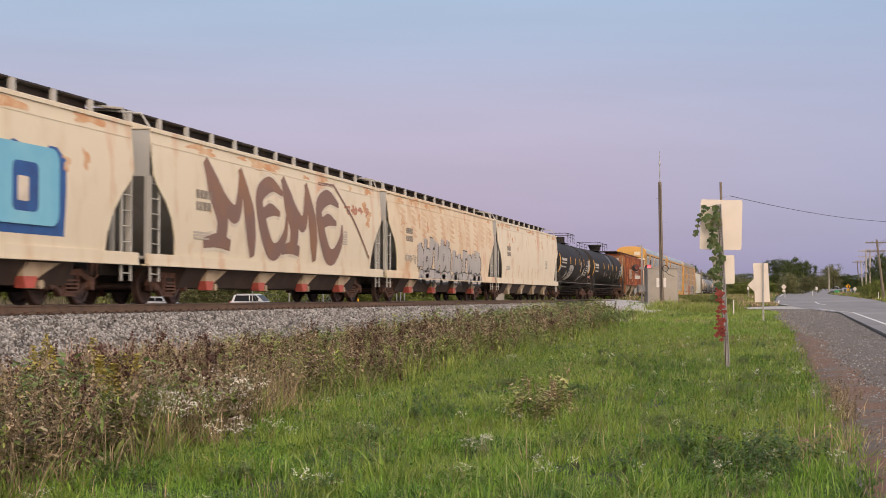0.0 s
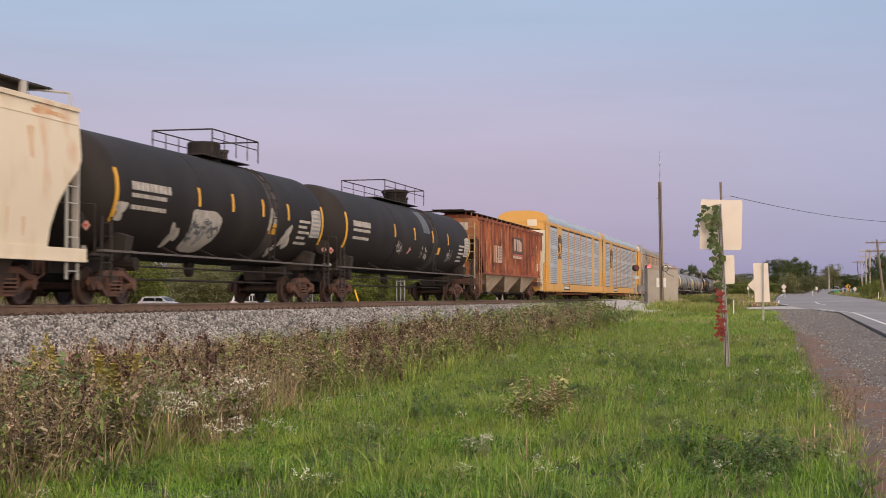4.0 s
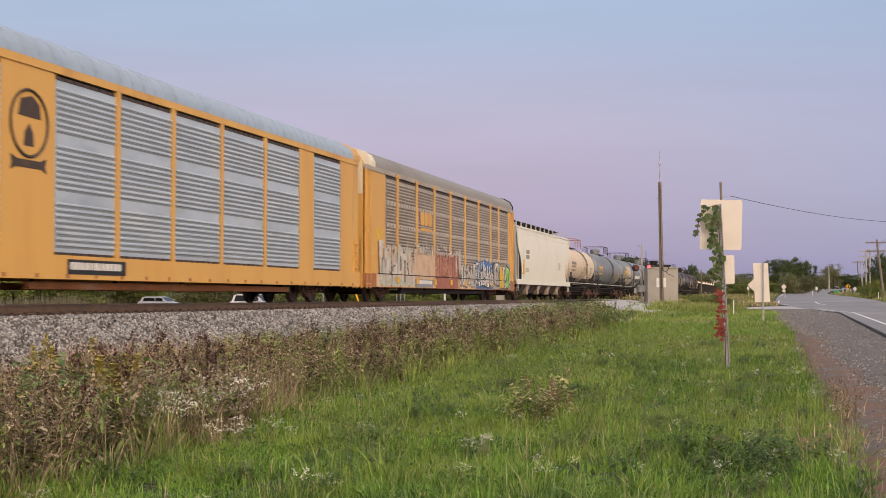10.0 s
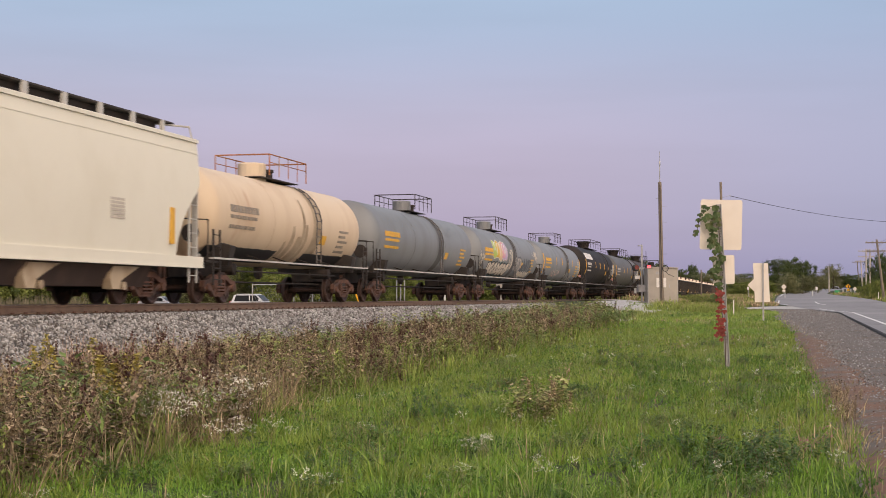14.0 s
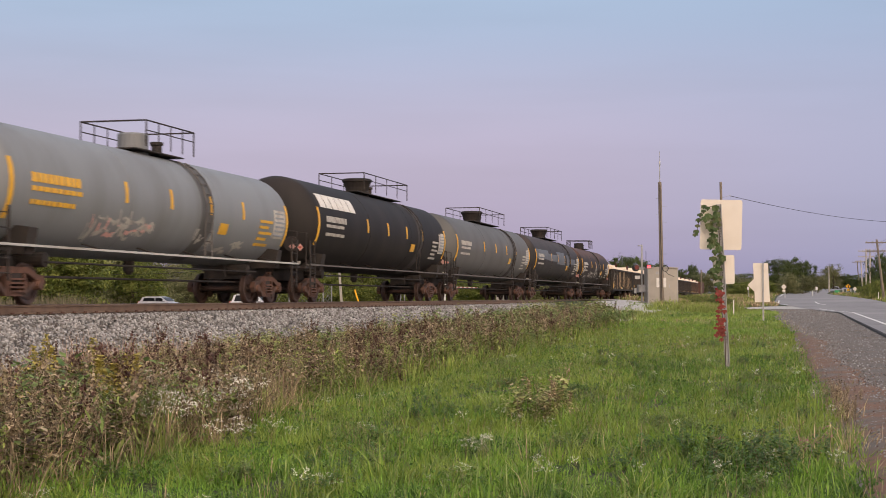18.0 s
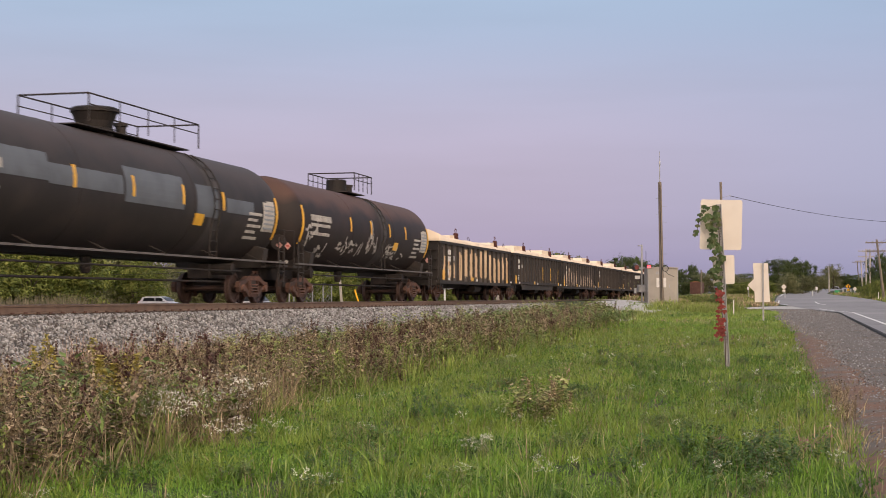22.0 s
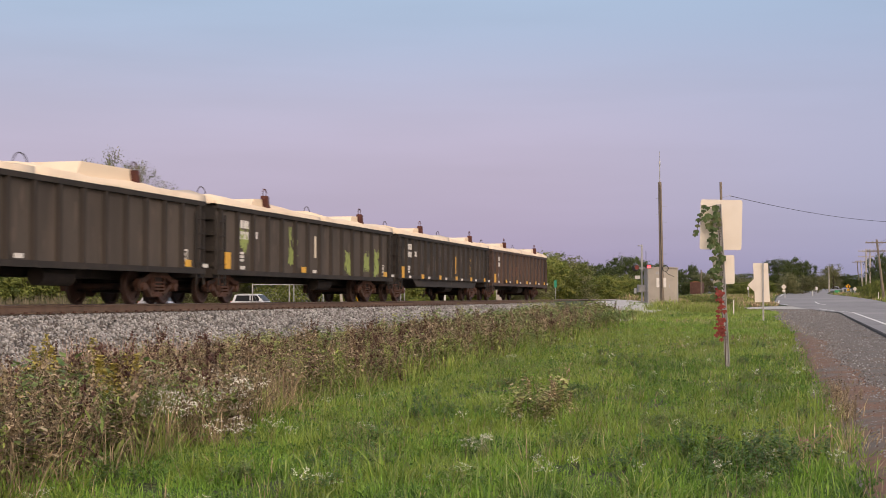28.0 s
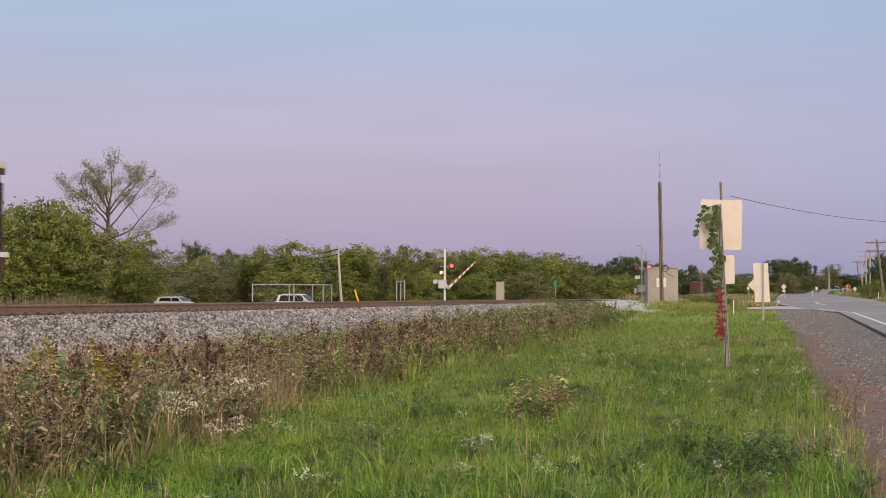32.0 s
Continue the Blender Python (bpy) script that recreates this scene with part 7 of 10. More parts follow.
# big leafy trees beyond the far end of the cars' lane
tree_row([
    ("green", -59.97, 100.66, 8.42, 5.6), ("green", -56.53, 99.44, 8.73, 5.4), ("green", -55.18, 100.80, 8.62, 4.8), ("green", -64.38, 122.15, 8.27, 6.2),
    ("green", -55.59, 95.55, 5.57, 5.0), ("green", -54.24, 97.94, 5.21, 5.2), ("olive", -61.44, 121.58, 7.77, 6.0), ("green", -60.19, 123.17, 7.46, 5.7),
    ("green", -66.10, 124.29, 5.38, 5.5), ("green", -58.78, 119.68, 4.84, 4.5), ("green", -60.62, 98.44, 7.94, 6.0), ("olive", -60.90, 128.10, 6.84, 5.0),
    ("olive", -69.64, 152.85, 6.53, 6.4), ("green", -68.96, 158.17, 6.14, 6.2), ("dark", -94.11, 213.79, 10.39, 4.2), ("olive", -68.05, 163.54, 6.49, 6.5),
    ("dark", -99.58, 243.34, 9.67, 6.5), ("olive", -63.03, 157.55, 5.27, 5.0), ("green", -59.33, 155.37, 7.07, 6.0), ("green", -55.40, 153.24, 7.74, 6.5),
    ("green", -53.85, 157.73, 6.83, 6.4), ("green", -52.49, 162.18, 7.51, 6.6), ("green", -49.24, 160.92, 7.44, 6.2), ("olive", -53.32, 182.57, 7.15, 6.0),
    ("green", -42.40, 154.35, 7.02, 3.6), ("olive", -43.56, 166.42, 7.03, 5.6), ("green", -42.30, 170.84, 7.01, 5.6), ("green", -38.65, 167.61, 6.75, 6.0),
    ("green", -35.35, 166.36, 7.10, 6.4), ("green", -33.66, 170.89, 7.09, 5.8), ("dark", -36.35, 197.00, 7.45, 6.0), ("green", -29.58, 173.94, 6.73, 5.8),
    ("green", -28.45, 180.39, 6.84, 5.8), ("olive", -27.48, 188.87, 6.85, 5.2), ("green", -26.97, 199.28, 5.04, 5.0), ("green", -25.80, 204.71, 4.30, 4.6),
    ("green", -25.21, 215.15, 4.62, 4.6), ("green", -24.99, 230.64, 5.02, 4.4), ("olive", -47.88, 168.45, 6.00, 5.0), ("dark", -42.30, 329.35, 8.96, 9.0),
    ("dark", -42.21, 298.50, 8.52, 8.0), ("dark", -40.80, 360.60, 11.38, 8.5), ("dark", -37.31, 371.74, 11.36, 8.0), ("dark", -35.18, 403.14, 10.56, 9.0),
    ("olive", -30.20, 165.56, 4.60, 5.2), ("green", -52.84, 151.80, 4.71, 5.0), ("green", -55.57, 149.08, 4.41, 4.6), ("green", -48.15, 152.95, 4.58, 5.0),
    ("olive", -63.16, 149.29, 4.58, 5.0), ("olive", -65.45, 146.67, 3.78, 4.6), ("green", -40.02, 154.93, 4.32, 4.8), ("green", -34.39, 156.30, 4.06, 4.8),
])
# hedge and scrub beyond the crossing, and the trees along the road
tree_row([
    ("dark", -29.55, 425.10, 9.32, 8.0), ("olive", -26.56, 436.12, 9.16, 9.0), ("dark", -29.67, 466.24, 11.55, 5.0), ("olive", -21.34, 427.10, 8.65, 8.0),
    ("olive", -12.63, 388.05, 7.35, 9.0), ("dark", -11.17, 429.58, 8.31, 9.0), ("olive", -7.10, 337.93, 5.51, 7.0), ("green", -4.69, 307.64, 5.63, 6.0),
    ("dark", -1.17, 257.03, 7.95, 4.6), ("dark", 1.49, 262.83, 8.49, 5.0), ("dark", 3.55, 268.48, 8.00, 4.0), ("olive", 0.19, 247.07, 5.56, 4.4),
    ("olive", 2.87, 252.87, 5.25, 4.2), ("olive", 7.09, 341.39, 7.10, 5.0), ("olive", 14.28, 446.07, 11.24, 8.0), ("olive", 17.61, 477.76, 8.59, 7.0),
    ("dark", 19.32, 447.30, 8.47, 6.0), ("dark", 20.32, 416.67, 7.02, 6.0), ("dark", 14.92, 240.37, 8.07, 4.0), ("dark", 14.85, 209.48, 7.93, 4.6),
    ("dark", 17.00, 312.93, 6.11, 5.0), ("dark", 13.13, 497.26, 8.52, 8.0), ("dark", 3.28, 433.10, 7.30, 9.0), ("dark", -3.13, 410.95, 7.34, 9.0),
])
for n, (x, y, top, w) in enumerate([(9.80, 172.22, 3.22, 2.2), (10.38, 167.22, 3.03, 1.8), (9.30, 177.25, 2.72, 1.6), (-8.54, 131.73, 1.43, 3.0), (-6.57, 121.91, 1.29, 2.6), (-5.39, 117.05, 1.06, 2.2),
                                    (-38.40, 145.03, 1.31, 1.6), (-37.40, 145.28, 1.31, 1.6)]):
    tree("shrub", x, y, max(0.7, top - ground_at(x, y)), w, 300 + n)


# undergrowth at the foot of the roadside trees
tree_row([
    ("green", -9.04, 250.69, 4.27, 3.5), ("green", -8.05, 247.96, 3.80, 3.7), ("green", -6.53, 245.09, 4.04, 3.7), ("olive", -5.47, 258.35, 4.43, 4.4),
    ("green", -4.97, 258.09, 4.14, 4.6), ("olive", -3.45, 264.52, 4.13, 4.2), ("green", -2.52, 254.43, 4.22, 4.5), ("green", -1.26, 264.93, 3.54, 4.5),
    ("green", -2.29, 448.42, 5.82, 6.3), ("olive", -0.04, 431.29, 6.48, 6.0), ("olive", 2.39, 439.64, 7.23, 6.5), ("green", 4.28, 431.93, 5.98, 5.6),
    ("green", 6.87, 440.18, 6.18, 6.2), ("olive", 8.88, 443.69, 6.81, 5.7),
])


def tall_sparse_tree(x, y, height, seed=3):
    """One leader with long spreading limbs, bare inside and thinly leaved at the ends."""
    rnd = random.Random(seed)
    rng = np.random.default_rng(seed)
    t = thing("tree", pose(x, y, ground_at(x, y), 0, 0, 27), "tall spreading tree with thin foliage and bare limbs", "tree", "trees beyond the railway line")
    s, cs, ss = Shape(), [], []

    def limb(p, d, length, r, depth, rise=0.04):
        segs = 4
        for k in range(segs):
            d = (d + Vector((rnd.gauss(0, 0.17), rnd.gauss(0, 0.17), rnd.gauss(rise, 0.10)))).normalized()
            q = p + d * (length / segs)
            s.tube(p, q, r, 6 if depth else 4, r * 0.8)
            p, r = q, r * 0.8
            if depth == 0:
                cs.append(tuple(p))
                ss.append(rnd.uniform(0.18, 0.40))
            elif k > 0:
                for _ in range(2 if depth == 1 else 1):
                    a = rnd.uniform(0, 6.28)
                    side = Vector((math.cos(a), math.sin(a), rnd.uniform(-0.1, 0.6)))
                    limb(p, (d * 0.7 + side * 0.75).normalized(), length * rnd.uniform(0.36, 0.56), r * 0.55, depth - 1)
        if depth:
            limb(p, d, length * 0.45, r * 0.8, depth - 1)

    pts = [Vector((0, 0, -0.3)), Vector((-0.1, 0, height * 0.3)), Vector((-0.35, 0.1, height * 0.5)), Vector((-0.2, 0.0, height * 0.66))]
    for k, (p, q) in enumerate(zip(pts, pts[1:])):
        s.tube(p, q, 0.30 - 0.06 * k, 9, 0.24 - 0.06 * k)
    # limbs in the tree's own plan: start along the leader, turn, climb, length
    for at, turn, climb, length in ((0.64, 200, 1.3, 3.0), (0.66, 20, 2.4, 3.8), (0.66, 150, 3.2, 3.9), (0.60, 160, 1.2, 3.8), (0.55, 178, 0.8, 4.6), (0.50, 185, 0.65, 4.4), (0.52, 5, 0.72, 5.2), (0.45, 352, 0.5, 5.6), (0.40, 345, 0.38, 5.0), (0.58, 95, 0.9, 3.4), (0.56, 270, 0.9, 3.4), (0.60, 30, 1.0, 4.6), (0.63, 340, 1.3, 4.0)):
        z = at * height
        k = next((i for i in range(3) if z <= pts[i + 1].z), 2)
        p = pts[k].lerp(pts[k + 1], min(1.0, (z - pts[k].z) / (pts[k + 1].z - pts[k].z)))
        w = radians(turn)
        limb(p, Vector((math.cos(w), math.sin(w), climb)).normalized(), length * 0.86, 0.10, 2)
    v, f = leaf_cloud(cs, ss, len(cs) * 7, 0.080, rng)
    part("trunk", s.mesh("trunk", M["bark"], True), None, t)
    part("crown", raw_mesh("crown", v, f, M["leaf_sparse"]), None, t, "thin olive foliage")


tall_sparse_tree(-62.53, 122.68, 15.254)


# ------------------------------------------------------------------ poles, signs and signals
def wire(p0, p1, sag, r=0.012, n=14, label="thin dark overhead wire"):
    a, b = Vector(p0), Vector(p1)
    pts = [a.lerp(b, i / n) - Vector((0, 0, sag * 4 * (i / n) * (1 - i / n))) for i in range(n + 1)]
    solid("overhead_wire", Shape().sweep(pts, r, 5), M["signal_black"], label, "wire", "overhead wires")


def wood_pole(x, y, top, r, label, mat="wood_pole", lean=(0, 0), arms=0, base=None):
    g = ground_at(x, y) if base is None else base
    h = top - g
    p = thing("utility_pole", pose(x, y, g), label, "pole", "wooden poles")
    part("pole", Shape().tube((0, 0, -0.4), (lean[0], lean[1], h), r, 12, r * 0.72), M[mat], p, smooth=True)
    for k in range(arms):
        z = h - 0.35 - k * 0.9
        fx, fy = lean[0] * z / h, lean[1] * z / h
        arm = part("crossarm", Shape().box(fx - 1.2, fx + 1.2, fy - 0.19, fy - 0.07, z - 0.06, z + 0.06), M[mat], p)
        for q in (-1.1, -0.45, 0.45, 1.1):
            part("insulator", Shape().spin([(0.04, z + 0.06), (0.07, z + 0.12), (0.03, z + 0.2)], fx + q, fy - 0.13, 8), M["zinc"], arm)
        part("arm_brace", Shape().tube((fx - 0.6, fy - 0.1, z - 0.05), (fx, fy - 0.1, z - 0.6), 0.02).tube((fx + 0.6, fy - 0.1, z - 0.05), (fx, fy - 0.1, z - 0.6), 0.02), M["zinc"], p)
    return p


mast = wood_pole(-8.28, 97.82, 9.43, 0.165, "weathered wooden pole with a whip antenna on top", lean=(-0.12, 0.0))
x, y, top = (-8.28, 97.82, 9.43)
g = ground_at(x, y)
part("antenna", Shape().tube((-0.12, 0, top - g - 0.3), (-0.12, 0, top - g + 1.2), 0.035, 8).tube((-0.12, 0, top - g + 1.1), (-0.12, 0, 11.54 - g), 0.02, 6).spin([(0.05, top - g + 1.15), (0.06, top - g + 1.2), (0.05, top - g + 1.45)], -0.12, 0, 8), M["zinc"], mast, "slim grey whip antenna")
for k in range(9):
    z = 3.0 + k * 0.55
    part("step_peg", Shape().tube((-0.02, -0.05, z), ((0.34 if k % 2 else -0.38), -0.05, z), 0.012), M["zinc"], mast)
part("cable", Shape().sweep([(0.0, -0.17, 0.3), (-0.02, -0.17, 3.0), (-0.07, -0.15, 5.5), (-0.1, -0.13, top - g - 0.2)], 0.022), M["signal_black"], mast, "dark cable down the pole")
ring = [(0.25 + 0.2 * math.cos(a), -0.22, 2.55 + 0.2 * math.sin(a)) for a in np.linspace(0, 2 * math.pi, 17)]
part("cable_coil", Shape().path(ring, 0.03, 6), M["signal_black"], mast, "dark coil of cable")
part("cable_drop", Shape().sweep([(0.25, -0.22, 2.36), (0.45, -0.22, 2.15), (0.85, -0.2, 1.98)], 0.018, 5), M["signal_black"], mast)
part("notice", Shape().box(-0.36, -0.16, -0.24, -0.23, 1.25, 1.9), M["bar_white"], mast, "white notice panel")
part("notice", Shape().box(0.12, 0.30, -0.24, -0.23, 1.25, 1.9), M["bar_white"], mast, "white notice panel")

# signal bungalow
bx, by = -8.56, 100.33
bg = ground_at(bx, by)
hut = thing("signal_cabinet", pose(bx, by, bg, 0, 0, 14), "beige aluminium signal cabinet beside the level crossing", "cabinet")
HW, HH = 1.06, 2.58
part("body", Shape().box(-HW, HW, -0.8, 0.9, 0.12, HH), M["cabinet"], hut)
part("roof", Shape().prism([(-HW - 0.06, HH), (HW + 0.06, HH), (HW + 0.04, HH + 0.05), (0, HH + 0.10), (-HW - 0.04, HH + 0.05)], "y", -0.88, 0.98), M["cabinet"], hut)
part("plinth", Shape().box(-HW + 0.05, HW - 0.05, -0.75, 0.85, -0.3, 0.13), M["concrete"], hut)
part("door", Shape().box(-0.95, 0.60, -0.83, -0.805, 0.2, HH - 0.1), M["cabinet"], hut)
part("door_handle", Shape().box(0.42, 0.48, -0.87, -0.83, 1.2, 1.45), M["zinc"], hut)
part("corner_trim", Shape().box(HW - 0.04, HW + 0.01, -0.82, -0.79, 0.12, HH).box(-HW - 0.01, -HW + 0.04, -0.82, -0.79, 0.12, HH), M["zinc"], hut)
part("label_strip", Shape().box(HW + 0.002, HW + 0.012, -0.6, -0.2, 1.4, 1.95), M["bar_white"], hut, "white label")
part("vent", Shape().box(-0.5, 0.1, -0.845, -0.83, 2.15, 2.35), M["zinc"], hut)


def crossing_signal(x, y, top, turn, red_side, label, raised_motor=False, buck=0.0, lamp_at=0.61, mast="zinc", mast_r=0.065):
    g = ground_at(x, y)
    h = top - g
    s = thing("crossing_signal", pose(x, y, g, 0, 0, turn), label, "crossing signal", "level crossing signals")
    part("mast", Shape().tube((0, 0, 0), (0, 0, h), mast_r, 12), M[mast], s, "silver mast", smooth=True)
    part("base", Shape().box(-0.22, 0.22, -0.22, 0.22, -0.2, 0.18), M["zinc"], s)
    part("finial", Shape().spin([(0.05, h), (0.09, h + 0.03), (0.02, h + 0.14)], 0, 0, 8), M["zinc"], s)
    part("light_arm", Shape().box(-0.62, 0.62, -0.04, 0.04, h * lamp_at, h * lamp_at + 0.08), M["zinc"], s)
    arm_x = 0.45 if turn > 90 else 0.62
    for q in (-1, 1):
        zc = h * lamp_at + 0.04
        if turn > 90:
            rear = part("rear_backboard", Shape().tube((q * arm_x, 0.10, zc), (q * arm_x, 0.12, zc), 0.24, 20), M["signal_black"], s, "round black backboard")
            part("hood", Shape().tube((q * arm_x, 0.32, zc + 0.04), (q * arm_x, 0.11, zc + 0.02), 0.17, 14, 0.16), M["signal_black"], rear)
            part("lens", Shape().tube((q * arm_x, 0.325, zc + 0.035), (q * arm_x, 0.335, zc + 0.035), 0.155, 16), M["signal_red"] if q == -red_side else M["signal_off"], rear, "lit red lens" if q == -red_side else "dark red lens")
        lamp = part("backboard", Shape().tube((q * arm_x, -0.12, zc), (q * arm_x, -0.10, zc), 0.24, 20), M["signal_black"], s, "round black backboard")
        part("hood", Shape().tube((q * arm_x, -0.32, zc + 0.04), (q * arm_x, -0.11, zc + 0.02), 0.18, 14, 0.17), M["signal_black"], lamp)
        part("lens", Shape().tube((q * arm_x, -0.335, zc + 0.035), (q * arm_x, -0.325, zc + 0.035), 0.15, 16), M["signal_red"] if q == red_side else M["signal_off"], lamp, "lit red lens" if q == red_side else "dark red lens")
    if buck:
        cb = Shape()
        zc = h * buck
        for a in (35, -35):
            c, d = math.cos(radians(a)), math.sin(radians(a))
            pts = [(c * u - d * v, zc + d * u + c * v) for u, v in ((-0.72, -0.12), (0.72, -0.12), (0.72, 0.12), (-0.72, 0.12))]
            cb.prism(pts, "y", -0.10 - (0.015 if a > 0 else 0), -0.085 - (0.015 if a > 0 else 0))
        part("crossbuck", cb, M["grey_end"], s, "weathered grey crossbuck")
    part("bell", Shape().spin([(0.12, h + 0.0), (0.14, h + 0.03), (0.08, h + 0.09)], 0.16, 0, 12), M["zinc"], s)
    if raised_motor:
        part("gate_motor", Shape().box(-0.55, 0.17, -0.32, -0.09, 1.93, 2.69), M["zinc"], s, "grey gate motor housing")
        part("motor_door", Shape().box(-0.49, 0.11, -0.34, -0.322, 2.0, 2.62), M["grey_end"], s)
        part("bracket", Shape().box(-0.12, 0.12, -0.09, 0.12, 2.15, 2.45), M["zinc"], s)
        part("counterweight", Shape().box(-0.98, -0.66, -0.24, -0.12, 2.35, 2.70), M["grey_end"], s, "grey counterweight plate")
        part("counterweight_arm", Shape().box(-0.67, -0.54, -0.22, -0.16, 2.45, 2.57), M["zinc"], s)
        part("arm_hub", Shape().prism([(0.17, 2.30), (0.32, 2.24), (0.48, 1.95), (0.38, 1.82), (0.17, 1.88)], "y", -0.2, 0.05), M["zinc"], s, "grey hub of the gate arm")
    else:
        part("gate_motor", Shape().box(-0.3, 0.3, -0.25, 0.25, h * 0.2, h * 0.33), M["zinc"], s, "grey gate motor housing")
        part("counterweight", Shape().box(-0.62, -0.42, -0.12, 0.12, h * 0.16, h * 0.28), M["grey_end"], s)
        part("counterweight", Shape().box(0.42, 0.55, -0.12, 0.12, h * 0.18, h * 0.27), M["grey_end"], s)
    return s


sig = crossing_signal(-9.93, 100.51, 5.09, 200, 1, "silver crossing signal mast with a lit red lamp")
part("whip", Shape().tube((-0.28, 0.1, 2.2), (-0.28, 0.1, 3.75), 0.018), M["signal_black"], sig)
part("side_sign", Shape().box(0.12, 0.5, -0.05, -0.03, 1.75, 2.0), M["bar_white"], sig)
far = crossing_signal(-28.75, 118.56, 5.65, 12, 1, "crossing signal with flashing lamps beyond the tracks", raised_motor=True, lamp_at=0.71, mast="bar_white", mast_r=0.085)
part("front_lamp", Shape().box(-0.42, -0.18, -0.30, -0.08, 3.18, 3.42), M["lit_white"], far, "lit white lamp")
part("lamp_bracket", Shape().box(-0.2, 0.0, -0.08, 0.04, 3.26, 3.34), M["zinc"], far)
# the striped gate arm reaches across the road, level until the train has passed
def arm_pose(lift):
    return pose(0.35, 0.0, 2.0, 0, -lift, 66.7)


ga = part("gate_arm", Shape().prism([(-0.1, -0.11), (6.2, -0.07), (6.2, 0.07), (-0.1, 0.11)], "y", -0.025, 0.025), M["bar_white"], far, "white and red striped gate arm")
ga.matrix_basis = arm_pose(0)
for k in range(6):
    t0, t1 = 0.75 + k * 0.95, 1.22 + k * 0.95
    w0, w1 = 0.112 - 0.0065 * t0, 0.112 - 0.0065 * t1
    part("stripe", Shape().prism([(t0, -w0), (t1, -w1), (t1 + 0.12, w1), (t0 + 0.12, w0)], "y", -0.031, 0.031), M["brick_red"], ga)

# leaning service pole beyond the track, with its wires
wood_pole(-31.83, 99.29, 5.24, 0.11, "pale leaning wooden pole", "pale_pole", lean=(-0.42, 0))
px_, py_ = -32.19, 99.20
wire((px_, py_, 4.99), (-52.09, 102.58, 3.28), 0.5, 0.016)
wire((px_, py_, 4.65), (-34.35, 98.67, 4.24), 0.05, 0.03)
wire((px_, py_, 5.03), (-32.97, 98.49, 4.76), 0.02, 0.06, label="dark splice on the overhead wire")
guy = thing("guy_guard", pose(-30.48, 99.61, ground_at(-30.48, 99.61)), "yellow plastic guy wire guard", "post")
part("guard", Shape().tube((0.1, 0, 0), (-0.55, 0, 1.9), 0.06, 10), M["yellow"], guy)

# small cabinet beyond the track
cx, cy = -25.26, 125.59
cab = thing("relay_box", pose(cx, cy, ground_at(cx, cy), 0, 0, 10), "pale grey metal relay box on a plinth", "cabinet")
ch = 2.82 - ground_at(cx, cy)
part("body", Shape().box(-0.36, 0.36, -0.3, 0.3, 0.1, ch), M["cabinet"], cab)
part("cap", Shape().box(-0.39, 0.39, -0.33, 0.33, ch, ch + 0.05), M["zinc"], cab)
part("plinth", Shape().box(-0.3, 0.3, -0.25, 0.25, -0.2, 0.1), M["concrete"], cab)
part("side_door", Shape().box(0.362, 0.375, -0.25, 0.25, 0.2, ch - 0.08), M["sign_back"], cab)
gx, gy = -23.86, 148.58
gs = thing("street_sign", pose(gx, gy, ground_at(gx, gy)), "small green street sign on a post", "sign")
part("post", Shape().tube((0, 0, 0), (0, 0, 2.4), 0.03), M["zinc"], gs)
part("panel", Shape().box(-0.14, 0.14, -0.03, -0.01, 1.7, 2.5), material("green_sign", (0.02, 0.22, 0.13), (0.015, 0.17, 0.10), 3.0, 0.4, 0.5, bump=0), gs, "green panel")


def chain_fence(points, height, label):
    """Posts, rails and wire mesh between points of the plan."""
    f = thing("chain_link_fence", pose(points[0][0], points[0][1], ground_at(*points[0])), label, "fence")
    ox, oy = points[0]
    for (ax, ay), (bx2, by2) in zip(points, points[1:]):
        a, b = Vector((ax - ox, ay - oy, 0)), Vector((bx2 - ox, by2 - oy, 0))
        part("top_rail", Shape().tube(a + Vector((0, 0, height)), b + Vector((0, 0, height)), 0.035), M["zinc"], f)
        ms = Shape()
        n = int((b - a).length / 0.28)
        for k in range(n + 1):
            for s in (-1, 1):
                t0 = k / max(n, 1)
                t1 = t0 + s * 1.6 / max((b - a).length, 0.1)
                ce = min(max(t1, 0), 1)
                zz = height * abs(ce - t0) / max(abs(t1 - t0), 1e-6)
                ms.tube(a.lerp(b, t0), a.lerp(b, ce) + Vector((0, 0, zz)), 0.006, 3)
        mesh_ob = part("wire_mesh", ms, M["zinc"], f)
        tagged(mesh_ob, kind="stuff")
    for ax, ay in points:
        part("post", Shape().tube((ax - ox, ay - oy, -0.3), (ax - ox, ay - oy, height + 0.08), 0.05, 8), M["zinc"], f)


chain_fence([(-37.96, 96.76), (-36.03, 99.29), (-34.67, 100.65), (-33.58, 101.95)], 2.35, "galvanised chain-link fence panels around a yard")
chain_fence([(-33.58, 101.95), (-33.57, 99.89), (-35.36, 98.43)], 2.35, "galvanised chain-link fence return")
chain_fence([(-28.23, 101.19), (-28.21, 102.23), (-27.66, 101.33)], 2.3, "short run of galvanised fence posts")

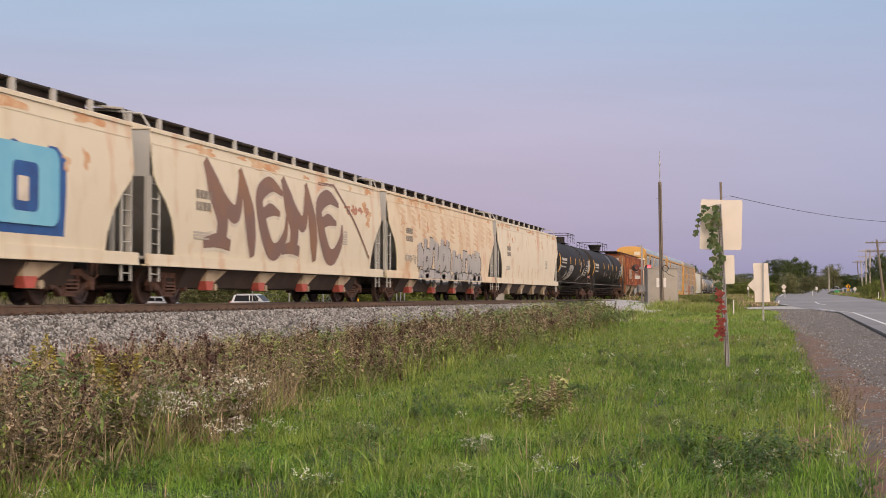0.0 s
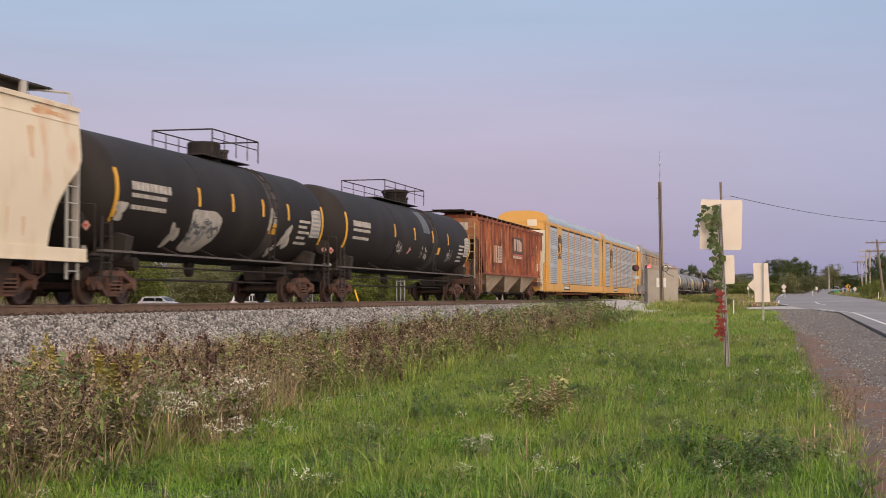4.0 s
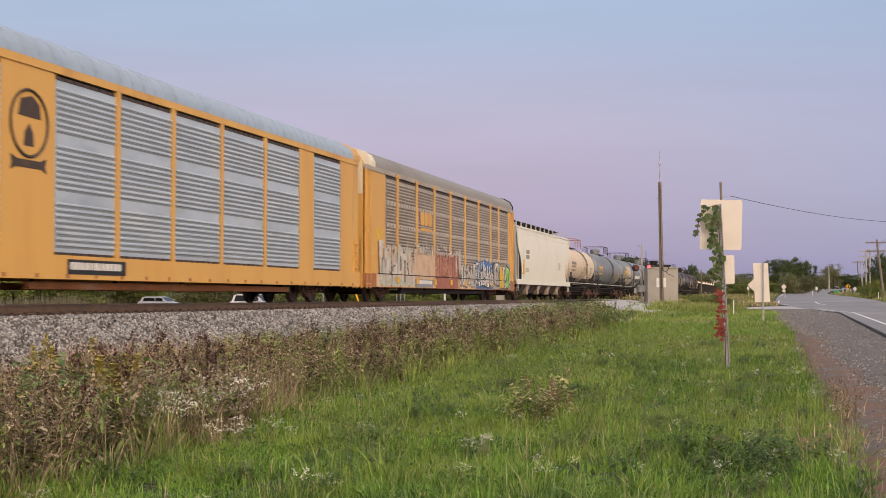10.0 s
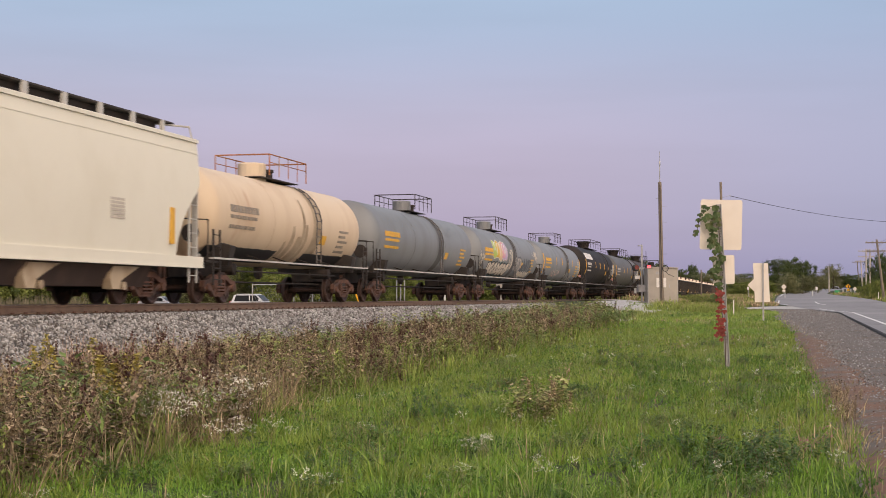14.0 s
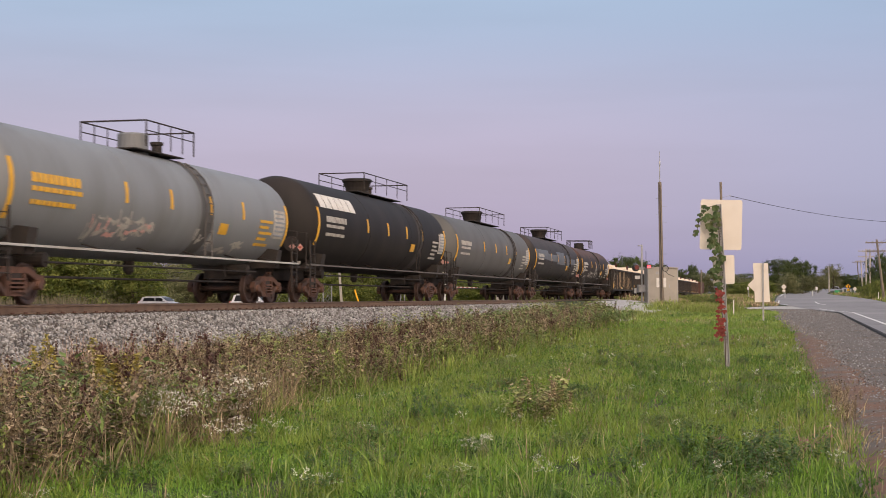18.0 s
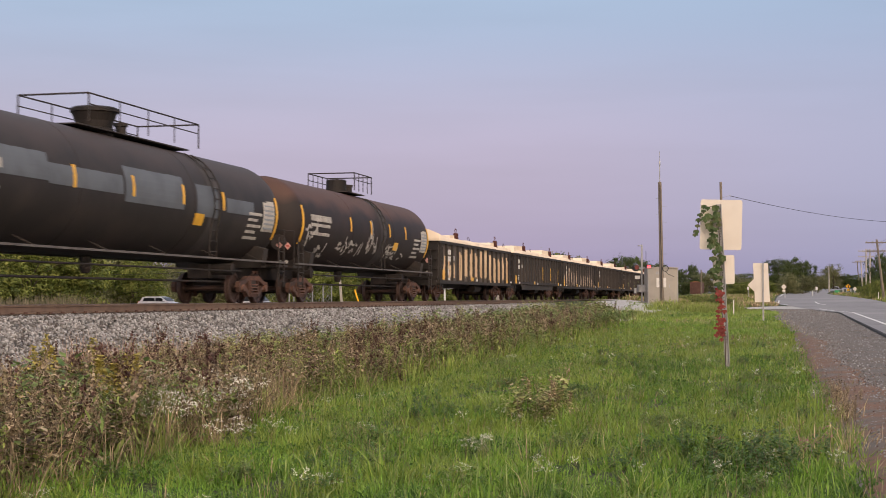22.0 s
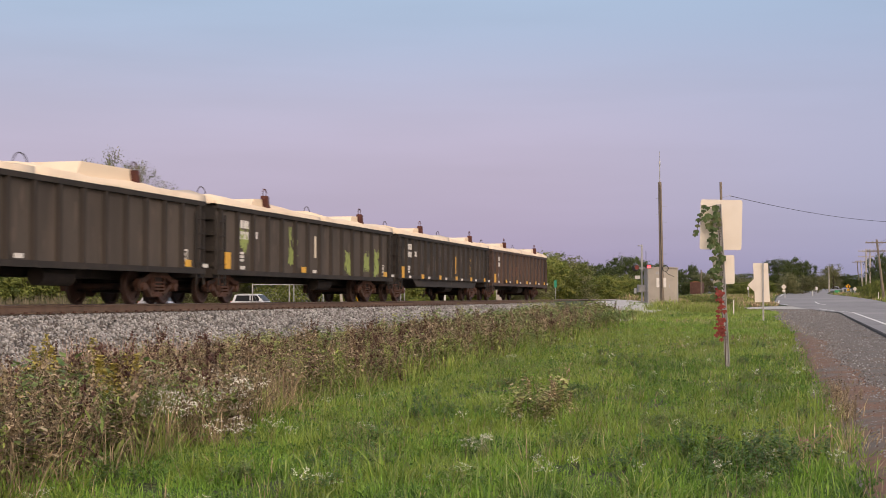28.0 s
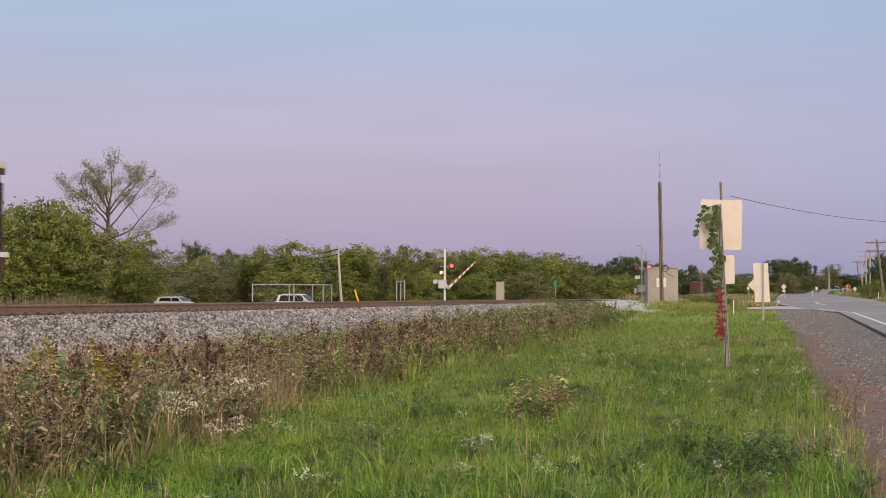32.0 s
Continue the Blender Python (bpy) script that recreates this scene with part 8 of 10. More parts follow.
# parked rust-coloured freight car on the far siding
rx, ry = -23.93, 390.44
pc = thing("boxcar", pose(rx, ry, 1.0), "rust-brown freight car standing on a siding", "freight car")
part("body", Shape().box(-1.5, 1.5, 0, 14, 1.3, 4.6), M["brown_steel"], pc)
part("roof", Shape().prism([(-1.55, 4.6), (1.55, 4.6), (0, 4.85)], "y", -0.1, 14.1), M["rust_end"], pc)
for k in range(4):
    part("end_rib", Shape().box(-1.45, 1.45, -0.1, 0.0, 1.7 + k * 0.7, 1.85 + k * 0.7), M["brown_steel"], pc)
part("underframe", Shape().box(-1.3, 1.3, 0.2, 13.8, 0.9, 1.3), M["under"], pc)
for yy in (2.0, 12.0):
    part("truck", SHARED["bolster"], None, pc, at=pose(0, yy, 0))
    part("sideframe", SHARED["sideframe"], None, pc, at=pose(0.93, yy, 0))
    part("sideframe", SHARED["sideframe"], None, pc, at=pose(-0.93, yy, 0, 0, 0, 180))
    for s in (-1, 1):
        part("wheelset", SHARED["wheelset"], None, pc, at=pose(0, yy + s * 0.89, 0.44))
sx, sy = -11.65, 203.02
wood_pole(sx, sy, 5.36, 0.12, "short weathered wooden post beside the track")


# ------------------------------------------------------------------ road signs
def rounded(w, h, r, n=5):
    pts = []
    for cx2, cz2, a0 in ((w / 2 - r, h / 2 - r, 0), (-w / 2 + r, h / 2 - r, 90), (-w / 2 + r, -h / 2 + r, 180), (w / 2 - r, -h / 2 + r, 270)):
        for k in range(n + 1):
            a = radians(a0 + 90 * k / n)
            pts.append((cx2 + r * math.cos(a), cz2 + r * math.sin(a)))
    return pts


def leaf_shape(s, p, size, direction, droop, rng):
    """One creeper leaf of five leaflets."""
    d = Vector(direction).normalized()
    up = Vector((0, 0, 1))
    side = d.cross(up)
    side = side.normalized() if side.length > 0.1 else Vector((1, 0, 0))
    nrm = Vector((0, -1, 0.35 + droop * rng.uniform(-1, 1))).normalized()
    for k in range(-1, 2):
        a = k * 0.75 + rng.uniform(-0.1, 0.1)
        out = (Vector((math.sin(a), rng.uniform(-0.35, 0.15), -math.cos(a)))).normalized()
        wid = out.cross(nrm).normalized()
        L2 = size * (1.0 - 0.14 * abs(k))
        n = len(s.v)
        p = Vector(p)
        s.v += [tuple(p), tuple(p + out * L2 * 0.55 + wid * L2 * 0.33 + nrm * L2 * 0.05), tuple(p + out * L2), tuple(p + out * L2 * 0.55 - wid * L2 * 0.33 + nrm * L2 * 0.05)]
        s.f.append((n, n + 1, n + 2, n + 3))


SX, SY = -1.02, 25.79
SG = ground_at(SX, SY)
sign = thing("road_sign", pose(SX, SY, SG, 0, 0, 4), "bare back of a large road sign on a perforated steel post", "road sign")
ptop = 3.13 - SG
lean = -0.137
channel = [(-0.045, -0.02), (-0.03, -0.02), (-0.02, 0.02), (0.02, 0.02), (0.03, -0.02), (0.045, -0.02), (0.045, -0.012), (0.035, -0.012), (0.026, 0.028), (-0.026, 0.028), (-0.035, -0.012), (-0.045, -0.012)]
s = Shape()
n = len(channel)
for z, q in ((-0.4, -lean * 0.15), (ptop, lean)):
    s.v += [(a + q, b, z) for a, b in channel]
s.f += [(i, (i + 1) % n, n + (i + 1) % n, n + i) for i in range(n)] + [tuple(range(n, 2 * n))]
post = part("post", s, M["zinc"], sign, "galvanised U-channel post")
holes = Shape()
for k in range(52):
    z = 0.5 + k * 0.05
    if z < ptop - 0.05:
        holes.tube((lean * z / ptop, -0.004 + 0.02, z), (lean * z / ptop, 0.0145, z), 0.009, 6)
tagged(part("punched_hole", holes, M["signal_black"], post), kind="stuff")
w1, h1 = 0.743, 0.906
cz1 = (3.22 + 2.30) / 2 - SG
dx1 = 12.996 - 13.098
part("sign_panel", Shape().prism([(a * 1.0 + dx1 + 0.0, b + cz1) for a, b in [(p * math.cos(0.03) - q * math.sin(-0.03), p * math.sin(-0.03) + q * math.cos(0.03)) for p, q in rounded(w1, h1, 0.045)]], "y", 0.035, 0.038), M["sign_back"], sign, "bare metal sign back")
w2, h2 = 0.387, 0.519
cz2 = (2.21 + 1.69) / 2 - SG
part("lower_sign_panel", Shape().prism([(a + 13.037 - 13.098, b + cz2) for a, b in rounded(w2, h2, 0.03)], "y", 0.035, 0.038), M["sign_back"], sign, "smaller bare metal sign back")
for z in (cz1 - 0.25, cz1 + 0.25, cz2 - 0.15, cz2 + 0.15):
    part("bolt", Shape().tube((lean * z / ptop, 0.0, z), (lean * z / ptop, 0.045, z), 0.012, 6), M["zinc"], sign)

# the creeper that climbs the post: green above, red below
vine = thing("creeper_vine", pose(SX, SY, SG), "creeper climbing a sign post, green above and red below", "climbing plant")
rv = random.Random(12)
stem = [(-0.03, -0.03, 0.0)]
for k in range(1, 15):
    z = ptop * k / 14 * 0.99
    stem.append((lean * z / ptop + rv.uniform(-0.05, 0.0), -0.035, z))
part("stem", Shape().sweep(stem, 0.009, 5), M["bark"], vine)
part("side_shoot", Shape().sweep([stem[-1], (lean - 0.2, -0.06, ptop - 0.05), (lean - 0.32, -0.1, ptop - 0.18), (lean - 0.40, -0.08, ptop - 0.55)], 0.005, 4), M["bark"], vine)
gs_, rs_ = Shape(), Shape()
for k in range(105):
    z = ptop * rv.uniform(0.17, 1.0)
    red = z < 1.55 - 0.2 * rv.random()
    spread = 0.032 if red else (0.075 if z > 1.9 else 0.05)
    p = (lean * z / ptop - 0.05 + rv.gauss(-0.05 if not red else -0.03, spread), -0.05 - rv.uniform(0, 0.10), z)
    leaf_shape(rs_ if red else gs_, p, rv.uniform(0.055, 0.095) if red else rv.uniform(0.075, 0.13), (0, -1, 0), 0.5, rv)
for px2, pz2 in ((-0.2, -0.04), (-0.27, -0.1), (-0.33, -0.16), (-0.36, -0.25), (-0.38, -0.36), (-0.40, -0.46), (-0.42, -0.52)):
    leaf_shape(gs_, (lean + px2, -0.08, ptop + pz2), rv.uniform(0.07, 0.12), (0, -1, 0), 0.5, rv)
tagged(part("green_leaf", gs_, M["creeper"], vine, "green five-part leaves"), kind="stuff")
tagged(part("red_leaf", rs_, M["red_leaf"], vine, "red autumn leaves"), kind="stuff")

# a second sign seen from behind, further along
S2X, S2Y = -0.95, 63.59
S2G = ground_at(S2X, S2Y)
sign2 = thing("road_sign", pose(S2X, S2Y, S2G, 0, 0, 2), "tall bare sign back on a steel post beside the road", "road sign")
t2 = 2.96 - S2G
part("post", Shape().box(-0.03, 0.03, -0.02, 0.02, -0.3, t2).box(-0.045, -0.03, -0.035, 0.02, -0.3, t2), M["zinc"], sign2)
part("sign_panel", Shape().prism([(a - 0.08 + (b * -0.045), b + (2.96 + 1.24) / 2 - S2G) for a, b in rounded(0.648, 1.721, 0.03)], "y", 0.025, 0.03), M["sign_back"], sign2, "tall bare sign back")
dm = 0.274
dz = 1.99 - S2G
part("diamond_panel", Shape().prism([(-0.399 - dm, dz), (-0.399, dz - dm), (-0.399 + dm, dz), (-0.399, dz + dm)], "y", 0.05, 0.055), M["sign_back"], sign2)

wp = wood_pole(-2.93, 71.34, 7.21, 0.085, "slim weathered wooden pole behind the road sign", lean=(-0.18, 0))
part("hook", Shape().path([(-0.1, -0.05, 6.42 - ground_at(-2.93, 71.34)), (0.3, -0.05, 6.54 - ground_at(-2.93, 71.34)), (0.32, -0.05, 6.37 - ground_at(-2.93, 71.34))], 0.012, 4), M["zinc"], wp)
wire((-2.65, 71.40, 6.51), (9.89, 115.63, 7.32), 0.35, 0.014)


def small_sign(x, y, size, top, mat, label, diamond=True, plate=True):
    g = ground_at(x, y)
    s = thing("road_sign", pose(x, y, g), label, "road sign", "small road signs")
    part("post", Shape().tube((0, 0.03, -0.2), (0, 0.03, top - g - size * 0.4), 0.04), M["zinc"], s)
    zc = top - g - size
    if diamond:
        part("sign_panel", Shape().prism([(-size, zc), (0, zc - size), (size, zc), (0, zc + size)], "y", -0.02, 0.0), mat, s)
    else:
        part("sign_panel", Shape().box(-size * 0.7, size * 0.7, -0.02, 0.0, zc - size, zc + size), mat, s)
    if plate:
        part("plate", Shape().box(-size * 0.5, size * 0.5, -0.02, 0.0, zc - size * 1.75, zc - size * 1.05), mat, s)
    return s


small_sign(-0.21, 185.22, 0.36, 3.15, M["sign_back"], "back of a diamond road sign by the road")
ys = small_sign(10.19, 244.37, 0.42, 3.70, M["yellow"], "yellow diamond warning sign")
part("symbol", Shape().box(-0.09, 0.09, -0.028, -0.021, 3.02 - ground_at(10.19, 244.37), 3.49 - ground_at(10.19, 244.37)), M["signal_black"], ys)
small_sign(4.94, 237.94, 0.241, 3.17, M["bar_white"], "small white road sign", False, False)
small_sign(11.53, 249.84, 0.386, 3.25, M["sign_back"], "back of a small road sign", True, False)
small_sign(-4.39, 173.91, 0.171, 2.72, M["bar_white"], "small white marker on a post", False, False)
for n, (a, b) in enumerate([(-2.88, 81.64), (3.75, 206.77), (9.6, 156.32), (-0.07, 174.96)]):
    mk = thing("marker_post", pose(a, b, ground_at(a, b)), "thin white marker post", "post", "marker posts")
    part("post", Shape().box(-0.035, 0.035, -0.02, 0.02, -0.1, 0.85), M["bar_white"], mk)

# utility poles along the road
wood_pole(10.26, 156.89, 7.64, 0.15, "weathered utility pole with a crossarm", lean=(-0.75, 0), arms=2)
wood_pole(12.60, 224.37, 8.85, 0.15, "pale utility pole with a crossarm", "pale_pole", arms=1)
wood_pole(12.57, 234.65, 9.20, 0.14, "pale wooden utility pole with crossarms", "pale_pole", arms=2)
wood_pole(15.52, 302.28, 9.22, 0.15, "distant pale wooden utility pole", "pale_pole", lean=(-0.4, 0), arms=1)
wood_pole(17.40, 354.20, 10.29, 0.15, "distant weathered wooden utility pole", "wood_pole", lean=(-0.5, 0), arms=1)
wood_pole(9.03, 310.99, 8.04, 0.14, "pale pole beside the road", "pale_pole")
wire((9.96, 156.82, 7.40), (12.18, 224.27, 8.42), 0.5, 0.016)
wire((9.96, 156.82, 7.40), (5.86, 63.19, 6.19), 0.5, 0.012)


# ------------------------------------------------------------------ vehicles
M["glass"] = material("dark_car_glass", (0.012, 0.014, 0.017), None, rough=0.3, bump=0, spec=0.25)
M["tyre"] = material("tyre_rubber", (0.02, 0.02, 0.02), None, rough=0.9, bump=0)
M["rim"] = material("alloy_rim", (0.45, 0.45, 0.46), None, rough=0.35, metal=0.8, bump=0)
M["tail"] = material("red_tail_lens", (0.45, 0.02, 0.02), None, rough=0.25, bump=0)
M["head"] = material("clear_headlamp", (0.75, 0.75, 0.75), None, rough=0.15, bump=0)


def motor_car(name, m, paint, label, length=4.6, height=1.7, suv=True, group="cars waiting beyond the track"):
    c = thing(name, m, label, "car", group)
    L, H, W = length, height, 0.9
    low = [(-L / 2, 0.45), (-L / 2 + 0.1, 0.32), (L / 2 - 0.1, 0.32), (L / 2, 0.5), (L / 2, 0.68), (L / 2 - 0.3, 0.84), (L * 0.25, 0.96), (L * 0.20, 1.0), (-L / 2 + 0.06, 1.02), (-L / 2, 0.85)]
    part("body", Shape().prism(low, "x", -W, W), paint, c)
    a = -L / 2 + (0.15 if suv else 0.7)
    cabin = [(a, 1.01), (L * 0.25, 0.97), (L * 0.10, H - 0.06), (L * 0.04, H), (a + 0.55, H), (a + 0.22, H - 0.06)]
    part("cabin", Shape().prism(cabin, "x", -W + 0.12, W - 0.12), paint, c)
    part("roof_rail", Shape().tube((-W + 0.2, a + 0.5, H + 0.03), (-W + 0.2, L * 0.02, H + 0.03), 0.02).tube((W - 0.2, a + 0.5, H + 0.03), (W - 0.2, L * 0.02, H + 0.03), 0.02), M["zinc"], c)
    wl = [(a + 0.24, 1.04), (L * 0.19, 1.02), (L * 0.085, H - 0.09), (a + 0.42, H - 0.09)]
    for sd in (-1, 1):
        x0, x1 = sorted((sd * (W - 0.125), sd * (W - 0.10)))
        part("side_window", Shape().prism(wl, "x", x0, x1), M["glass"], c, "dark side glass")
        part("window_pillar", Shape().box(min(sd * (W - 0.10), sd * (W - 0.09)), max(sd * (W - 0.10), sd * (W - 0.09)), -0.28, -0.2, 1.1, H - 0.1), paint, c)
        part("mirror", Shape().box(min(sd * W, sd * (W + 0.16)), max(sd * W, sd * (W + 0.16)), L * 0.16, L * 0.16 + 0.1, 1.05, 1.2), paint, c)
        part("headlight", Shape().box(min(sd * 0.5, sd * 0.85), max(sd * 0.5, sd * 0.85), L / 2 - 0.1, L / 2 + 0.01, 0.66, 0.82), M["head"], c)
        part("tail_light", Shape().box(min(sd * 0.66, sd * 0.86), max(sd * 0.66, sd * 0.86), -L / 2 - 0.01, -L / 2 + 0.1, 0.8, 1.05), M["tail"], c)
    part("windscreen", Shape().prism([(L * 0.235, 1.06), (L * 0.245, 1.07), (L * 0.11, H - 0.05), (L * 0.10, H - 0.06)], "x", -W + 0.2, W - 0.2), M["glass"], c)
    part("rear_window", Shape().prism([(a - 0.01, 1.12), (a + 0.01, 1.12), (a + 0.22, H - 0.08), (a + 0.20, H - 0.08)], "x", -W + 0.22, W - 0.22), M["glass"], c)
    part("bumper", Shape().box(-W + 0.05, W - 0.05, -L / 2 - 0.06, -L / 2 + 0.1, 0.38, 0.6).box(-W + 0.05, W - 0.05, L / 2 - 0.1, L / 2 + 0.05, 0.38, 0.6), M["under"], c)
    for yy in (-L * 0.3, L * 0.31):
        for sd in (-1, 1):
            wheel = part("wheel", Shape().tube((sd * (W - 0.2), yy, 0.34), (sd * (W + 0.01), yy, 0.34), 0.34, 20), M["tyre"], c)
            part("rim", Shape().tube((sd * (W + 0.005), yy, 0.34), (sd * (W + 0.02), yy, 0.34), 0.22, 14), M["rim"], wheel)
    return c


M["silver"] = material("silver_car_paint", (0.58, 0.60, 0.64), (0.50, 0.52, 0.56), 1.0, 0.3, 0.3, metal=0.2, bump=0)
M["car_white"] = material("white_car_paint", (0.62, 0.63, 0.66), (0.55, 0.56, 0.58), 1.0, 0.3, 0.3, bump=0)
M["car_green"] = material("green_car_paint", (0.05, 0.30, 0.12), (0.04, 0.24, 0.1), 1.0, 0.3, 0.35, bump=0)
def lane_pose(s):
    """A place on the road towards the crossing: 0 at the silver car, 1 where the white one ends."""
    x2 = -51.9 + 12.4 * s
    return pose(x2, 111.2, crossing_z(x2, 111.2) + 0.01, 0, 0, -90)


silver = motor_car("car", lane_pose(0.0), M["silver"], "silver hatchback waiting in a lane beyond the track", 3.6, 1.42)
white_suv = motor_car("car", lane_pose(1.0), M["car_white"], "white estate car creeping along a lane beyond the track", 4.0, 1.62)
gx, gy = 9.07, 264.68
gb = thing("utility_box", pose(gx, gy, ground_at(gx, gy), 0, 0, 8), "green metal utility box beside the road", "utility box")
part("body", Shape().box(-0.42, 0.42, -0.3, 0.3, 0.05, 0.58), M["car_green"], gb)
part("lid", Shape().box(-0.45, 0.45, -0.33, 0.33, 0.58, 0.63), M["car_green"], gb)
part("pad", Shape().box(-0.7, 0.7, -0.5, 0.5, -0.1, 0.06), M["concrete"], gb)
for k in range(4):
    bxx, byy = gx + 1.2 + k * 0.7, gy + 4
    bar = thing("barrier_post", pose(bxx, byy, ground_at(bxx, byy)), "short white painted barrier post", "post", "white posts by the road")
    part("post", Shape().tube((0, 0, -0.1), (0, 0, 0.9), 0.08, 10), M["bar_white"], bar)
gx, gy = 15.13, 456.57
motor_car("car", pose(gx, gy, float(road_z(gy)), 0, 0, 175), M["silver"], "pale car far along the road", 4.4, 1.6, True, "cars on the road")


# ------------------------------------------------------------------ grass, weeds and stones
def weeds_edge(y):
    """Where the mown grass meets the tall weeds."""
    return np.interp(y, [0, 9, 12, 15.5, 24, 30, 40, 60, 75, 95, 130], [-5.3, -5.35, -5.3, -5.85, -5.85, -5.8, -5.9, -7.1, -8.0, -9.2, -11.0])


def blades(name, xs, ys, hs, ws, mat, label, lean=0.45, seed=1, bend=0.5):
    rng = np.random.default_rng(seed)
    n = len(xs)
    zs = ground_z(xs, ys) - 0.01
    a = rng.uniform(0, 2 * np.pi, n)
    side = np.stack([np.cos(a), np.sin(a), np.zeros(n)], 1) * ws[:, None]
    b = rng.uniform(0, 2 * np.pi, n)
    l = np.abs(rng.normal(0, lean, n)) * hs
    tip = np.stack([np.cos(b) * l, np.sin(b) * l, hs * np.clip(1 - 0.35 * (l / hs) ** 2, 0.35, 1)], 1)
    base = np.stack([xs, ys, zs], 1)
    mid = base + tip * np.array([bend * 0.7, bend * 0.7, 0.58])
    v = np.stack([base - side, base + side, mid - side * 0.75, mid + side * 0.75, base + tip], 1).reshape(-1, 3)
    k = np.arange(n)[:, None] * 5
    f = np.concatenate([k + [0, 1, 3], k + [0, 3, 2], k + [2, 3, 4]], 1).reshape(-1, 3)
    ob = new(name, raw_mesh(name, v, f, M[mat]))
    return tagged(ob, label, "grass", kind="stuff")


def in_view(x, y, margin=1.0):
    """Inside the wedge of ground that the standpoint overlooks."""
    ang = np.degrees(np.arctan2(-x, y))
    return (ang < 33 + margin) & (ang > -5 - margin)


def scatter_points(n, y0, y1, left, right, seed, power=1.0):
    rng = np.random.default_rng(seed)
    y = y0 + (y1 - y0) * rng.random(n) ** power
    lo, hi = left(y), right(y)
    x = lo + (hi - lo) * rng.random(n)
    keep = in_view(x, y)
    return x[keep], y[keep], rng


def patchy(x, y, scale, seed):
    """Soft random patches between 0 and 1."""
    rng = np.random.default_rng(seed)
    out = np.zeros_like(x)
    for k in range(6):
        a, b, c = rng.normal(0, scale, 2).tolist() + [rng.uniform(0, 6.28)]
        out += np.sin(a * x + b * y + c)
    return 0.5 + 0.5 * np.tanh(out / 2.2)


def tufts(n, y0, y1, left, right, seed, per, spread, power=1.0):
    """Blade places gathered in tufts: x, y, height factor and lean direction."""
    x, y, rng = scatter_points(n, y0, y1, left, right, seed, power)
    k = len(x)
    a = rng.uniform(0, 2 * np.pi, (k, per))
    r = np.abs(rng.normal(0, 1, (k, per))) * spread
    hf = np.clip(rng.normal(1.0, 0.28, k), 0.45, 1.7)[:, None] * rng.uniform(0.5, 1.1, (k, per))
    bx, by = x[:, None] + r * np.cos(a), y[:, None] + r * np.sin(a)
    return bx.ravel(), by.ravel(), hf.ravel(), a.ravel(), rng


def tuft_blades(name, pts, height, width, lean, mat, label, floor=0.0):
    bx, by, hf, a, rng = pts
    n = len(bx)
    h = height * hf
    l = h * np.abs(rng.normal(lean, lean * 0.6, n))
    d = a + rng.normal(0, 0.7, n)
    tip = np.stack([np.cos(d) * l, np.sin(d) * l, h * np.clip(1 - 0.4 * (l / h) ** 2, 0.15, 1)], 1)
    base = np.stack([bx, by, ground_z(bx, by) - 0.01], 1)
    t = rng.uniform(0, 2 * np.pi, n)
    side = np.stack([np.cos(t), np.sin(t), np.zeros(n)], 1) * (width * rng.uniform(0.6, 1.4, n))[:, None]
    mid = base + tip * np.array([0.38, 0.38, 0.62])
    v = np.stack([base - side, base + side, mid - side * 0.8, mid + side * 0.8, base + tip], 1).reshape(-1, 3)
    k = np.arange(n)[:, None] * 5
    f = np.concatenate([k + [0, 1, 3], k + [0, 3, 2], k + [2, 3, 4]], 1).reshape(-1, 3)
    return tagged(new(name, raw_mesh(name, v, f, M[mat])), label, "grass", kind="stuff")


M["clover"] = island_leaf("dark_clover_leaves", [(0.045, 0.10, 0.025), (0.08, 0.15, 0.035), (0.06, 0.12, 0.04)], 0.5, 0.3)
M["pale_blade"] = island_leaf("pale_grass_blades", [(0.19, 0.265, 0.07), (0.30, 0.36, 0.12), (0.15, 0.235, 0.055), (0.36, 0.38, 0.16)], 0.5, 0.3)
grass_right = grass_edge
lawn_left = lambda q: weeds_edge(q) - 1.0
def lawn_tone(x, y):
    """Patches of deep green (low) and yellow-green (high) turf."""
    tone = np.interp(y, [8, 11, 16, 24, 40, 60], [-0.04, 0.08, 0.32, 0.44, 0.42, 0.28]) + 0.45 * patchy(x, y * 0.6, 0.75, 71) + 0.30 * patchy(x, y, 2.6, 72) + 0.30 * patchy(x, y * 0.7, 6.0, 78)
    for cx, cy, rx, ry, k in ((-2.06, 26.2, 0.7, 2.4, -0.34), (-1.7, 22.0, 0.4, 3.0, -0.12), (-2.75, 13.0, 0.45, 1.2, -0.45), (-0.4, 11.7, 0.65, 1.2, -0.6), (-0.4, 19.7, 0.5, 1.2, -0.25), (-4.4, 22.0, 1.1, 5.0, 0.15), (0.6, 9.6, 0.6, 0.6, -0.3), (-3.9, 32.0, 1.6, 8.0, 0.25), (-2.4, 50.0, 1.6, 8.0, -0.3), (-1.6, 9.6, 1.2, 1.0, -0.2)):
        tone = tone + k * np.exp(-((x - cx) / rx) ** 2 - ((y - cy) / ry) ** 2)
    return tone


def chosen(pts, keep):
    return tuple(q[keep] for q in pts[:4]) + (pts[4],)


